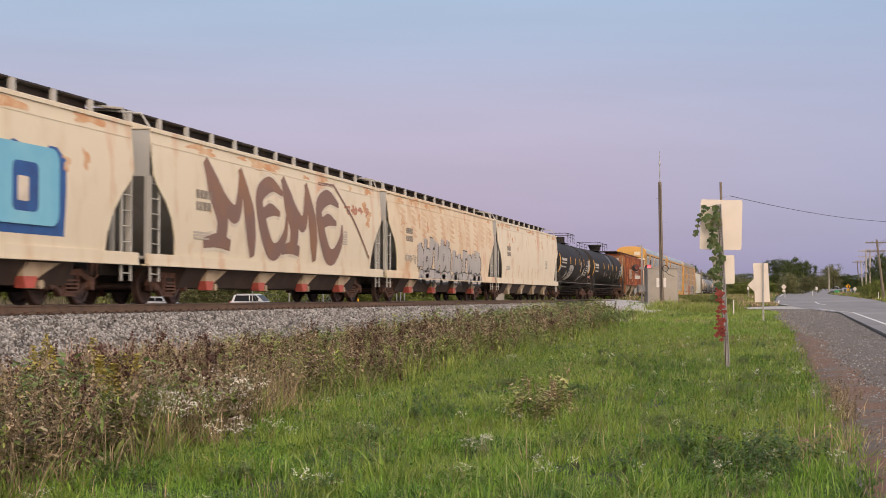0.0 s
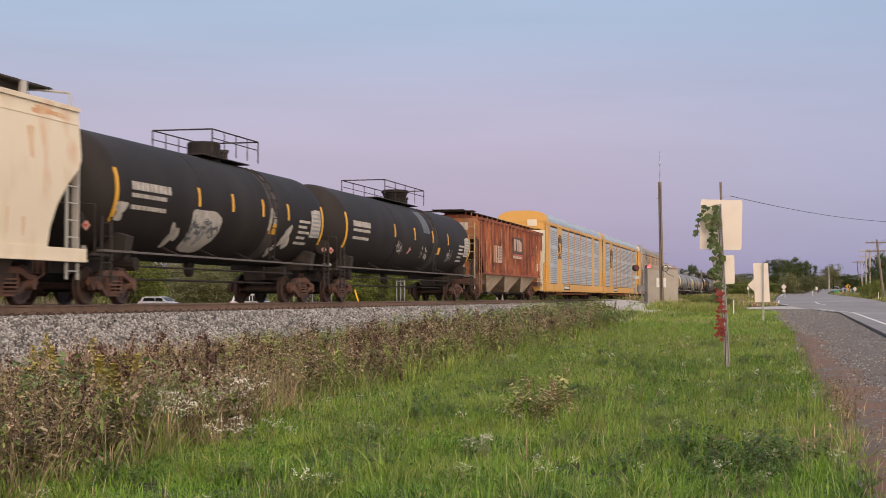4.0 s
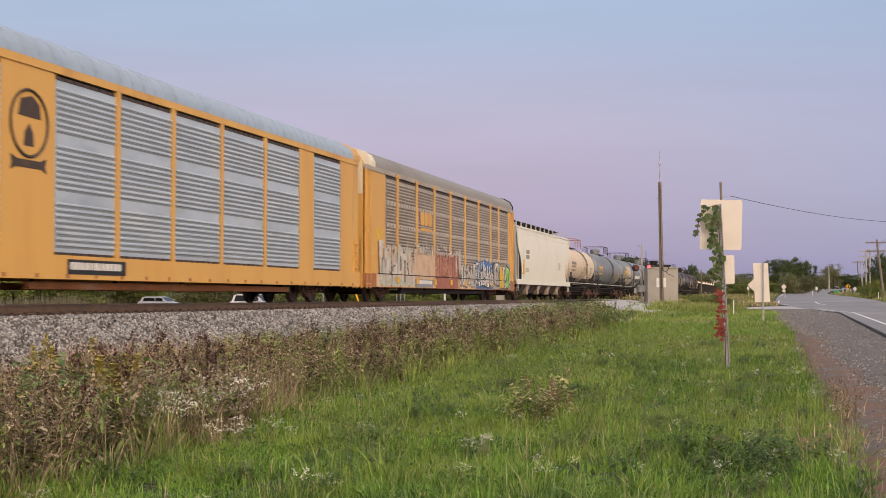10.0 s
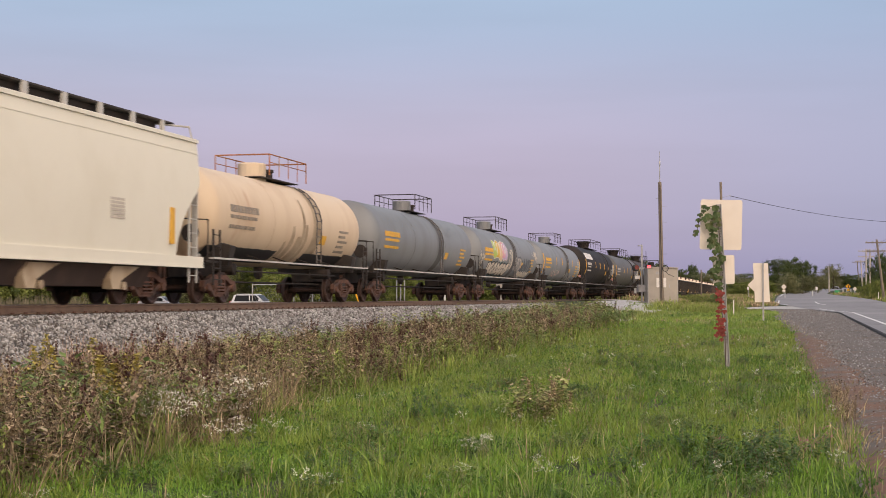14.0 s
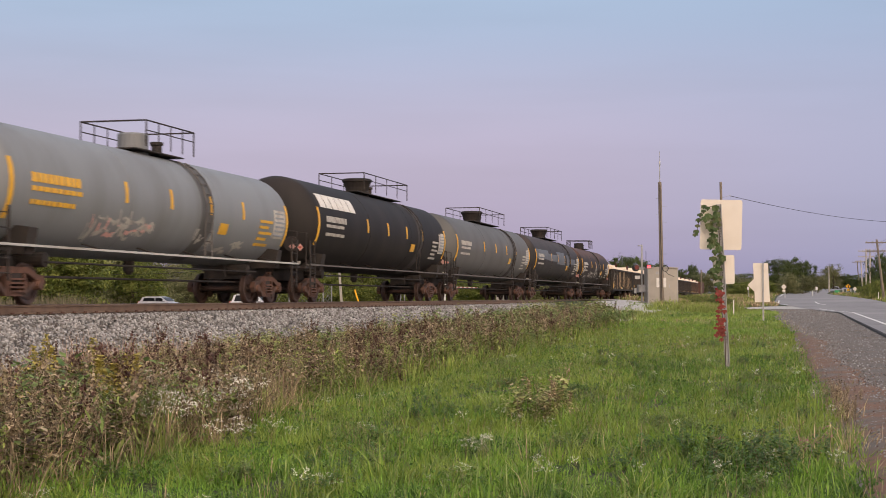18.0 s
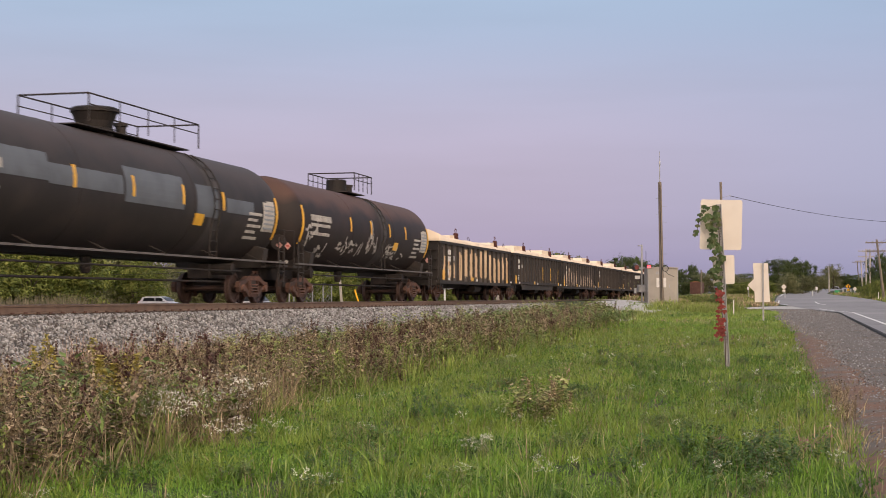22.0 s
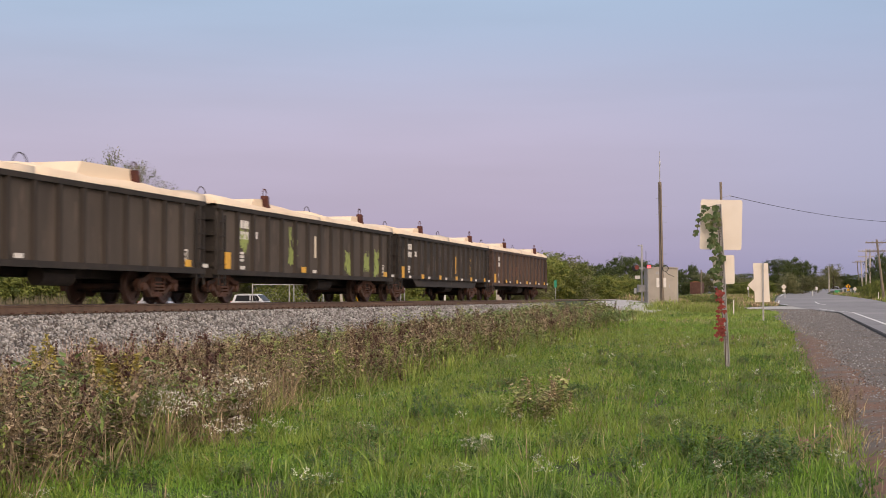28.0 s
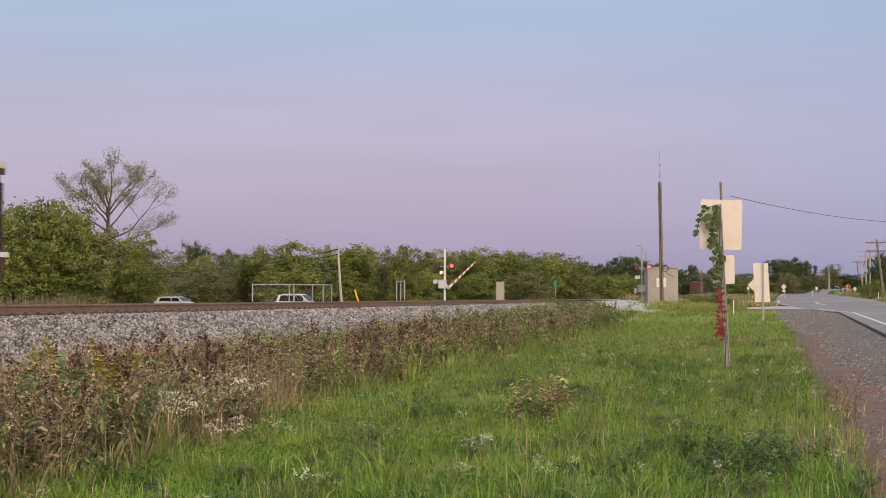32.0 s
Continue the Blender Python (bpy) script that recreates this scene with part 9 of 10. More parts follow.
for count, y0, y1, per, sp, h, w, seed in ((6200, 8.0, 17.0, 17, 0.060, 0.185, 0.0050, 1), (8400, 17.0, 34.0, 13, 0.09, 0.135, 0.0060, 2), (8000, 34.0, 58.0, 11, 0.13, 0.120, 0.0095, 3), (5200, 58.0, 105.0, 10, 0.20, 0.125, 0.0160, 4)):
    pts = tufts(count, y0, y1, lawn_left, grass_right, seed, per, sp)
    tall = 0.36 + 0.60 * patchy(pts[0], pts[1], 3.4, 73) * (0.55 + 0.6 * patchy(pts[0], pts[1], 1.1, 74)) + 0.55 * patchy(pts[0], pts[1] * 0.7, 7.5, 79) ** 2
    pts = (pts[0], pts[1], pts[2] * tall, pts[3], pts[4])
    tone = lawn_tone(pts[0], pts[1]) + pts[4].normal(0, 0.10, len(pts[0]))
    for mat, keep, words in (("grass_deep", tone < 0.42, "deep green lawn grass in patches"), ("grass", (tone >= 0.42) & (tone < 0.78), "fresh green uneven lawn grass"), ("grass_gold", tone >= 0.78, "yellow-green lawn grass in patches")):
        tuft_blades("lawn_grass", chosen(pts, keep), h, w, 0.95, mat, words)
    # longer arching blades stand out of the sward
    pts = tufts(count // 4, y0, y1, lawn_left, grass_right, seed + 10, 6, sp * 1.2)
    keep = patchy(pts[0], pts[1], 2.2, 75) > 0.45
    tuft_blades("pale_lawn_grass", chosen(pts, keep), h * 1.35, w * 1.05, 0.85, "pale_blade", "long pale green blades in the lawn")
    pts = tufts(count // 6, y0, y1, lambda q: weeds_edge(q) - 0.8, lambda q: grass_right(q) + 0.25, seed + 20, 8, sp * 1.3)
    keep = (patchy(pts[0], pts[1], 1.3, 4) > 0.93) | ((pts[0] > grass_right(pts[1]) - 0.10) & (patchy(pts[0], pts[1], 2.0, 8) > 0.55)) | ((pts[0] < weeds_edge(pts[1]) + 0.15) & (pts[1] < 16) & (patchy(pts[0], pts[1], 2.0, 6) > 0.6))
    tuft_blades("dry_lawn_grass", chosen(pts, keep), h * 1.35, w * 0.8, 0.6, "dry", "straw-coloured blades among the lawn")
    # thin seeding stems
    pts = tufts(count // 30, y0, y1, lambda q: weeds_edge(q) + 0.2, grass_right, seed + 24, 3, sp * 1.6)
    tuft_blades("seed_stem", pts, h * 1.45, w * 0.5, 0.35, "dry", "thin seeding stems in the lawn")
# the same lawn goes on round the standpoint
rng = np.random.default_rng(24)
n = 5200
cx, cy = rng.uniform(-7, 2, n), rng.uniform(-6, 8.0, n)
keep = (cx < grass_edge(cy) + 0.1) & (cx ** 2 + cy ** 2 > 0.3)
cx, cy = cx[keep], cy[keep]
a = rng.uniform(0, 2 * np.pi, (len(cx), 12))
r = np.abs(rng.normal(0, 0.06, a.shape))
tuft_blades("lawn_grass", ((cx[:, None] + r * np.cos(a)).ravel(), (cy[:, None] + r * np.sin(a)).ravel(), rng.uniform(0.5, 1.3, a.size), a.ravel(), rng), 0.15, 0.006, 0.75, "grass", "fresh green uneven lawn grass")
# clover and plantain in patches: short broad leaves
for count, y0, y1, w, seed in ((5200, 8.0, 18.0, 0.014, 31), (5200, 18.0, 45.0, 0.02, 32)):
    pts = tufts(count, y0, y1, lambda q: weeds_edge(q) + 0.2, grass_right, seed, 7, 0.06)
    keep = lawn_tone(pts[0], pts[1]) < 0.34
    tuft_blades("clover", chosen(pts, keep), 0.13, w, 0.9, "clover", "low dark clover leaves in the lawn")
for count, y0, y1, size, seed in ((14000, 8.0, 16.0, 0.016, 35), (14000, 16.0, 34.0, 0.020, 36)):
    x, y, rng = scatter_points(count, y0, y1, lambda q: weeds_edge(q) + 0.1, grass_right, seed)
    tone = lawn_tone(x, y) + rng.normal(0, 0.12, len(x))
    for mat, keep in (("clover", tone < 0.38), ("grass_deep", (tone > 0.38) & (patchy(x, y, 3.0, 77) > 0.72))):
        cx, cy = x[keep], y[keep]
        up = rng.uniform(0.02, 0.13, len(cx))
        v, f = leaf_cloud(np.stack([cx, cy, ground_z(cx, cy) + up], 1), np.full(len(cx), 0.02), len(cx) * 2, size, rng, 0.5)
        tagged(new("broad_leaves", raw_mesh("broad_leaves", v, f, M[mat])), "small broad leaves low in the lawn", "leaves", kind="stuff")
ditch_left = lambda q: np.full_like(q, -11.9)


def weed_top(x):
    """Weeds grow lower towards the ballast, and unevenly."""
    return (0.62 + 0.46 * patchy(x, x * 0 + 3.0, 5.0, 81)) * np.interp(x, [-12.2, -11.0, -9.5, -7.0, -5.0], [0.18, 0.32, 0.52, 0.76, 0.76])


def far_growth(y):
    """Rank growth where the ditch meets the crossing."""
    return np.interp(y, [25, 45, 58, 64], [1.0, 1.1, 1.1, 0.7])


M["stalk"] = island_leaf("bleached_stalks", [(0.42, 0.32, 0.20), (0.28, 0.20, 0.13), (0.14, 0.085, 0.062), (0.52, 0.41, 0.27), (0.08, 0.045, 0.036), (0.33, 0.23, 0.15)], 0.75, 0.15)
M["pink_grass"] = island_leaf("pinkish_dry_grass", [(0.46, 0.33, 0.25), (0.36, 0.24, 0.18), (0.52, 0.40, 0.29)], 0.75, 0.3)
M["leafy"] = island_leaf("leafy_green_weed", [(0.055, 0.11, 0.03), (0.13, 0.20, 0.05), (0.22, 0.29, 0.085), (0.09, 0.145, 0.04), (0.30, 0.35, 0.12)], 0.5, 0.3)
# brighter, yellower than leafy: light on the leaves put into their colour
M["sunlit_leaf"] = island_leaf("sunlit_olive_weed_leaves", [(0.11, 0.145, 0.040), (0.24, 0.27, 0.08), (0.36, 0.37, 0.13), (0.17, 0.20, 0.06), (0.42, 0.40, 0.18)], 0.6, 0.2)
for count, y0, y1, per, sp, w, seed in ((1500, 8.0, 20.0, 12, 0.06, 0.0040, 41), (1700, 20.0, 42.0, 9, 0.10, 0.0075, 42), (700, 42.0, 63.0, 8, 0.14, 0.011, 43)):
    for kind, share, h, lean, label, ps in (("dry", 0.95, 0.60, 0.6, "tall dry bent grass in the ditch", 7), ("weed", 0.5, 0.58, 0.5, "brown dead grass in the ditch", 9), ("weed_leaf", 0.75, 0.50, 0.55, "tall olive grass in the ditch", 12), ("grass", 0.22, 0.44, 0.6, "green grass among the weeds", 17)):
        pts = tufts(int(count * share), y0, y1, ditch_left, lambda q: weeds_edge(q) + (0.3 if kind in ("grass", "weed_leaf") else 0.15 if y0 < 15 else -0.5), seed + ps, per, sp)
        pts = (pts[0], pts[1], pts[2] * weed_top(pts[0]) / 0.75, pts[3], pts[4])
        if kind == "dry" and y0 > 15:
            pts = chosen(pts, pts[4].random(len(pts[0])) < (0.4 if y0 < 30 else 0.2))
        keep = patchy(pts[0], pts[1], 2.2, ps) > (0.35 if kind != "grass" else 0.55)
        tuft_blades("ditch_grass", chosen(pts, keep), h, w, lean, kind, label)
    # bare upright stalks, in loose stands
    pts = tufts(int(count * (0.8 if y0 < 30 else 0.35)), y0, y1, ditch_left, lambda q: weeds_edge(q) - (0.0 if y0 < 15 else 0.4), seed + 30, 4, sp * 1.6)
    pts = (pts[0], pts[1], pts[2] * weed_top(pts[0]) / 0.75, pts[3], pts[4])
    keep = patchy(pts[0], pts[1], 2.6, 27) > 0.4
    tuft_blades("bare_stalks", chosen(pts, keep), 0.74, w, 0.17, "stalk", "bare upright dry stalks in the ditch")
pts = tufts(190, 19.0, 24.0, lambda q: np.full_like(q, -11.3), lambda q: np.full_like(q, -9.7), 47, 12, 0.12)
tuft_blades("plume_grass", pts, 0.55, 0.006, 0.35, "pink_grass", "pinkish feathery dry grass below the ballast")
# rough grass round the signal cabinet, and beyond the crossing
for n, (count, x0, x1, y0, y1, h, w, mat) in enumerate(((50, -8.0, -3.2, 92, 102, 0.36, 0.02, "dry"), (420, -8.4, -3.0, 88, 102, 0.40, 0.022, "weed_leaf"), (200, -10.2, -7.0, 64, 84, 0.3, 0.018, "weed_leaf"),
                                                        (1700, -13.5, 0.5, 119, 240, 0.42, 0.05, "dry"), (1700, -13.5, 0.5, 119, 240, 0.45, 0.05, "weed_leaf"), (1500, 9.5, 26, 60, 260, 0.40, 0.05, "weed_leaf"), (1000, 9.5, 26, 60, 260, 0.40, 0.05, "dry"))):
    pts = tufts(count, y0, y1, lambda q: np.full_like(q, x0) if x0 < 5 else road_right(q) + 0.4, lambda q: np.minimum(x1, road_left(q) - 0.8) if x0 < 5 else np.full_like(q, x1), 440 + n, 10, 0.30)
    tuft_blades("rough_grass", pts, h, w, 0.45, mat, "rough olive and straw grass beside the crossing")
M["reed"] = island_leaf("brown_reeds", [(0.11, 0.085, 0.06), (0.20, 0.155, 0.11), (0.09, 0.10, 0.045), (0.26, 0.21, 0.15), (0.13, 0.15, 0.06)], 0.8, 0.05)
# reeds at the foot of the trees beyond the track
x, y, rng = scatter_points(16000, 55, 110, lambda q: np.interp(q, [55, 110], [-48, -66]), lambda q: np.interp(q, [55, 110], [-40, -54]), 48)
blades("reeds", x, y, rng.uniform(0.6, 1.7, len(x)) * (0.5 + 0.7 * patchy(x, y, 0.8, 7)), rng.uniform(0.02, 0.04, len(x)), "reed", "brown reeds at the foot of the trees", lean=0.2, seed=48)
x, y, rng = scatter_points(9000, 120, 260, lambda q: np.interp(q, [120, 260], [-66, -44]), lambda q: np.interp(q, [120, 260], [-40, -24]), 49)
blades("rough_grass", x, y, rng.uniform(0.4, 1.0, len(x)), rng.uniform(0.03, 0.06, len(x)), "weed_leaf", "rough olive grass at the foot of the trees", lean=0.3, seed=49)


def replicate(name, template, xs, ys, scales, mat, label, category, seed, lift=0.0):
    """Copies of one small plant or stone, turned at random, in one mesh."""
    tv, tf = template
    rng = np.random.default_rng(seed)
    n = len(xs)
    a = rng.uniform(0, 2 * np.pi, n)
    c, s = np.cos(a), np.sin(a)
    lean = rng.normal(0, 0.10, (n, 2))
    X = tv[None, :, 0] * c[:, None] - tv[None, :, 1] * s[:, None] + tv[None, :, 2] * lean[:, :1]
    Y = tv[None, :, 0] * s[:, None] + tv[None, :, 1] * c[:, None] + tv[None, :, 2] * lean[:, 1:]
    Z = np.repeat(tv[None, :, 2], n, 0)
    v = np.stack([X, Y, Z], -1) * scales[:, None, None] + np.stack([xs, ys, ground_z(xs, ys) + lift], 1)[:, None, :]
    f = (tf[None] + (np.arange(n) * len(tv))[:, None, None]).reshape(-1, tf.shape[1])
    return tagged(new(name, raw_mesh(name, v.reshape(-1, 3), f, M[mat])), label, category, kind="stuff")


def weed_template(kind, seed):
    """Stems, leaves and heads of one weed a metre tall, as triangles for each of three materials."""
    rnd = random.Random(seed)
    stems, leaves, heads = ([], []), ([], []), ([], [])

    def tri(store, a, b, c):
        n = len(store[0])
        store[0].extend([tuple(a), tuple(b), tuple(c)])
        store[1].append((n, n + 1, n + 2))

    def stalk(p, q, w):
        p, q = Vector(p), Vector(q)
        for d in (Vector((w, 0, 0)), Vector((0, w, 0))):
            n = len(stems[0])
            stems[0].extend([tuple(p - d), tuple(p + d), tuple(q)])
            stems[1].append((n, n + 1, n + 2))

    def leaf(store, p, size, up=0.2, wide=0.17):
        a = rnd.uniform(0, 6.28)
        d = Vector((math.cos(a), math.sin(a), rnd.uniform(-0.5 if kind in ("leafy", "plume", "aster") else -1.7, up))).normalized() * 1.1
        w = d.cross(Vector((0, 0, 1))).normalized() * size * wide
        p = Vector(p)
        n = len(store[0])
        m = p + d * size * 0.45 + Vector((0, 0, size * 0.08))
        store[0].extend([tuple(p), tuple(m + w), tuple(p + d * size), tuple(m - w)])
        store[1].extend([(n, n + 1, n + 2), (n, n + 2, n + 3)])

    top = Vector((rnd.uniform(-0.08, 0.08), rnd.uniform(-0.08, 0.08), 1.0))
    stalk((0, 0, 0), top, 0.008)
    if kind == "goldenrod":
        for k in range(15):
            leaf(leaves, top * rnd.uniform(0.12, 0.9), rnd.uniform(0.08, 0.19), 0.5, 0.15)
        for k in range(6):
            b = top * rnd.uniform(0.72, 0.98)
            a = rnd.uniform(0, 6.28)
            e = b + Vector((math.cos(a) * 0.13, math.sin(a) * 0.13, rnd.uniform(0.02, 0.1)))
            stalk(b, e, 0.004)
            for j in range(4):
                leaf(heads, b.lerp(e, rnd.uniform(0.2, 1.0)) + Vector((0, 0, rnd.uniform(-0.01, 0.03))), rnd.uniform(0.03, 0.055), 0.8, 0.4)
    elif kind == "leafy":
        for k in range(5):
            b = top * rnd.uniform(0.15, 0.5)
            a = rnd.uniform(0, 6.28)
            e = b + Vector((math.cos(a) * 0.22, math.sin(a) * 0.22, rnd.uniform(0.25, 0.45)))
            stalk(b, e, 0.006)
            for j in range(9):
                leaf(leaves if rnd.random() < 0.75 else heads, b.lerp(e, rnd.uniform(0.1, 1.0)), rnd.uniform(0.08, 0.15), 0.6, 0.33)
        for j in range(12):
            leaf(leaves if rnd.random() < 0.75 else heads, top * rnd.uniform(0.2, 1.0), rnd.uniform(0.08, 0.15), 0.6, 0.33)
    elif kind == "plume":
        for k in range(20):
            leaf(leaves, top * rnd.uniform(0.1, 0.8), rnd.uniform(0.09, 0.18))
        for k in range(150):
            t = rnd.uniform(0.68, 1.02)
            r = 0.17 * (1.08 - t) / 0.4
            a = rnd.uniform(0, 6.28)
            leaf(heads, top * t + Vector((math.cos(a) * r * rnd.random(), math.sin(a) * r * rnd.random(), 0)), rnd.uniform(0.035, 0.07), 0.9, 0.4)
    elif kind == "dock":
        for k in range(9):
            b = top * rnd.uniform(0.4, 0.85)
            a = rnd.uniform(0, 6.28)
            e = b + Vector((math.cos(a) * 0.10, math.sin(a) * 0.10, rnd.uniform(0.15, 0.3)))
            stalk(b, e, 0.006)
            for j in range(12):
                leaf(heads, b.lerp(e, rnd.uniform(0.1, 1.0)), rnd.uniform(0.025, 0.055), 0.4, 0.4)
        for j in range(30):
            leaf(heads, top * rnd.uniform(0.5, 1.0), rnd.uniform(0.025, 0.055), 0.4, 0.4)
        for k in range(8):
            leaf(leaves, top * rnd.uniform(0.05, 0.35), rnd.uniform(0.1, 0.2))
    else:
        for k in range(12):
            a, r = rnd.uniform(0, 6.28), rnd.uniform(0.08, 0.38)
            b, e = top * rnd.uniform(0.2, 0.6), Vector((math.cos(a) * r, math.sin(a) * r, rnd.uniform(0.62, 1.02)))
            stalk(b, e, 0.004)
            for j in range(6):
                leaf(leaves, b.lerp(e, rnd.random()), rnd.uniform(0.04, 0.08))
            for j in range(7):
                p = e + Vector((rnd.gauss(0, 0.05), rnd.gauss(0, 0.05), rnd.gauss(0, 0.025)))
                q = 0.0125
                tri(heads, p + Vector((-q, 0, -q)), p + Vector((q, 0, -q)), p + Vector((0, -q * 0.3, q)))
                tri(heads, p + Vector((-q, -q * 0.4, q * 0.5)), p + Vector((q, -q * 0.4, q * 0.5)), p + Vector((0, 0, -q)))
    return [(np.array(s[0]), np.array(s[1])) for s in (stems, leaves, heads)]


def weeds(kind, xs, ys, scales, seed, head_mat, leaf_mat, words):
    for vnum in range(3):
        pick = np.arange(len(xs)) % 3 == vnum
        if not pick.any():
            continue
        st, lf, hd = weed_template(kind, seed + vnum)
        for tpl, mat, what in ((st, "weed", "stems"), (lf, leaf_mat, "leaves"), (hd, head_mat, "heads")):
            replicate("weed_" + what, tpl, xs[pick], ys[pick], scales[pick], mat, words + " " + what + " in the ditch", "weeds", seed + vnum)


M["dark_seed"] = island_leaf("dark_seed_heads", [(0.05, 0.026, 0.022), (0.10, 0.05, 0.038), (0.07, 0.036, 0.03)], 0.8, 0.1)
M["gold_head"] = island_leaf("faded_yellow_heads", [(0.30, 0.25, 0.055), (0.38, 0.32, 0.085), (0.22, 0.21, 0.06)], 0.8, 0.2)
ditch_low, ditch_high = lambda q: np.full_like(q, -12.0), lambda q: weeds_edge(q) + 0.1
x, y, rng = scatter_points(1700, 9, 63, ditch_low, ditch_high, 51, 1.3)
keep = patchy(x, y, 2.6, 45) > 0.5
weeds("goldenrod", x[keep], y[keep], rng.uniform(0.65, 1.1, keep.sum()) * weed_top(x[keep]) * far_growth(y[keep]), 510, "weed", "weed_leaf", "brown faded goldenrod")
x, y, rng = scatter_points(800, 26, 63, ditch_low, ditch_high, 64, 1.0)
keep = patchy(x, y, 2.0, 47) > 0.4
weeds("goldenrod", x[keep], y[keep], rng.uniform(0.75, 1.15, keep.sum()) * weed_top(x[keep]) * far_growth(y[keep]), 515, "dry", "weed", "pale faded goldenrod")
x, y, rng = scatter_points(1400, 9, 63, ditch_low, ditch_high, 52, 1.4)
weeds("dock", x, y, rng.uniform(0.75, 1.2, len(x)) * weed_top(x) * far_growth(y), 520, "weed", "weed_leaf", "brown dock")
x, y, rng = scatter_points(3800, 9, 63, ditch_low, ditch_high, 54, 1.3)
keep = patchy(x, y, 2.4, 44) > 0.45
weeds("goldenrod", x[keep], y[keep], rng.uniform(0.6, 1.0, keep.sum()) * weed_top(x[keep]) * far_growth(y[keep]), 550, "weed_leaf", "weed_leaf", "olive green leafy weed")
x, y, rng = scatter_points(2200, 9, 63, ditch_low, ditch_high, 56, 1.3)
keep = patchy(x, y, 2.4, 46) > 0.55
weeds("goldenrod", x[keep], y[keep], rng.uniform(0.6, 0.95, keep.sum()) * weed_top(x[keep]) * far_growth(y[keep]), 555, "leafy", "leafy", "fresh green leafy weed")
x, y, rng = scatter_points(900, 9, 63, ditch_low, ditch_high, 65, 1.2)
keep = patchy(x, y, 2.2, 48) > 0.5
weeds("leafy", x[keep], y[keep], rng.uniform(0.6, 1.0, keep.sum()) * weed_top(x[keep]) * far_growth(y[keep]), 640, "weed", "weed_leaf", "olive broad-leaved weed")
x, y, rng = scatter_points(420, 9, 63, ditch_low, ditch_high, 66, 1.2)
keep = patchy(x, y, 2.2, 49) > 0.5
weeds("leafy", x[keep], y[keep], rng.uniform(0.6, 1.0, keep.sum()) * weed_top(x[keep]) * far_growth(y[keep]), 650, "dry", "weed", "brown withered broad-leaved weed")
x, y, rng = scatter_points(260, 10, 40, lambda q: np.full_like(q, -11.5), lambda q: weeds_edge(q) - 0.4, 53, 1.2)
weeds("goldenrod", x, y, rng.uniform(0.7, 1.0, len(x)) * weed_top(x) * far_growth(y), 530, "gold_head", "weed_leaf", "yellow-green goldenrod")
rng = np.random.default_rng(19)
cx, cy = -5.75 + rng.normal(0, 0.22, 34), 11.6 + rng.normal(0, 0.45, 34)
weeds("goldenrod", cx, cy, rng.uniform(0.45, 0.75, 34), 535, "leafy", "leafy", "dense green leafy weed")


rng = np.random.default_rng(36)
n = 240
cx, cy = -5.4 - 2.6 * rng.random(n) ** 1.3, rng.uniform(8.6, 14.5, n)
weeds("dock", cx, cy, rng.uniform(0.35, 0.72, n), 660, "weed", "weed", "withered brown weed")
n = 150
cx, cy = -5.5 - 2.6 * rng.random(n), rng.uniform(8.6, 14.5, n)
weeds("leafy", cx, cy, rng.uniform(0.4, 0.7, n), 670, "weed", "weed_leaf", "olive broad-leaved weed")
# leafy front of the ditch growth farther along
n = 420
cy = 15 + 47 * rng.random(n)
cx = weeds_edge(cy) - 1.1 * rng.random(n)
for k, (kind, head, leafm, words) in enumerate((("leafy", "leafy", "sunlit_leaf", "olive broad-leaved weed"), ("leafy", "dark_seed", "weed", "brown withered broad-leaved weed"), ("goldenrod", "weed", "weed_leaf", "brown faded goldenrod"))):
    pick = np.arange(n) % 3 == k
    weeds(kind, cx[pick], cy[pick], rng.uniform(0.35, 0.75, pick.sum()), 680 + 5 * k, head, leafm, words)
# stands of fresh and olive leaves among the brown, in clumps of their own
rng = np.random.default_rng(91)
for cx, cy, rx, ry, n, hi, mat, words in ((-6.9, 12.6, 0.35, 0.5, 30, 0.85, "leafy", "fresh green broad-leaved weed"), (-10.2, 22.5, 0.7, 3.0, 90, 0.70, "sunlit_leaf", "yellow-olive broad-leaved weed"), (-10.4, 29.0, 0.8, 3.5, 110, 0.70, "sunlit_leaf", "yellow-olive broad-leaved weed"), (-8.4, 27.0, 0.9, 2.5, 70, 0.85, "leafy", "fresh green broad-leaved weed"), (-7.6, 37.0, 0.9, 3.0, 100, 1.0, "leafy", "fresh green broad-leaved weed"),
                                         (-7.3, 47.0, 0.8, 3.0, 110, 1.05, "leafy", "fresh green broad-leaved weed"), (-8.4, 55.0, 1.0, 3.5, 140, 1.1, "sunlit_leaf", "yellow-olive broad-leaved weed"), (-7.4, 59.0, 0.5, 3.0, 90, 0.8, "leafy", "fresh green broad-leaved weed"), (-9.3, 42.0, 1.0, 3.0, 90, 0.9, "sunlit_leaf", "yellow-olive broad-leaved weed"), (-6.6, 31.0, 0.5, 2.5, 70, 0.72, "leafy", "fresh green broad-leaved weed"), (-8.6, 15.0, 0.5, 0.8, 26, 0.55, "sunlit_leaf", "yellow-olive broad-leaved weed")):
    weeds("leafy", cx + rng.normal(0, rx, n), cy + rng.normal(0, ry, n), rng.uniform(0.6, 1.0, n) * hi, 700 + n, mat, mat, words)
# dark withered stems that stand above the rest
x, y, rng = scatter_points(150, 12, 62, lambda q: np.full_like(q, -10.2), lambda q: weeds_edge(q) - 0.3, 92, 1.0)
weeds("dock", x, y, rng.uniform(0.62, 0.9, len(x)), 720, "dark_seed", "dark_seed", "dark brown seeding dock")
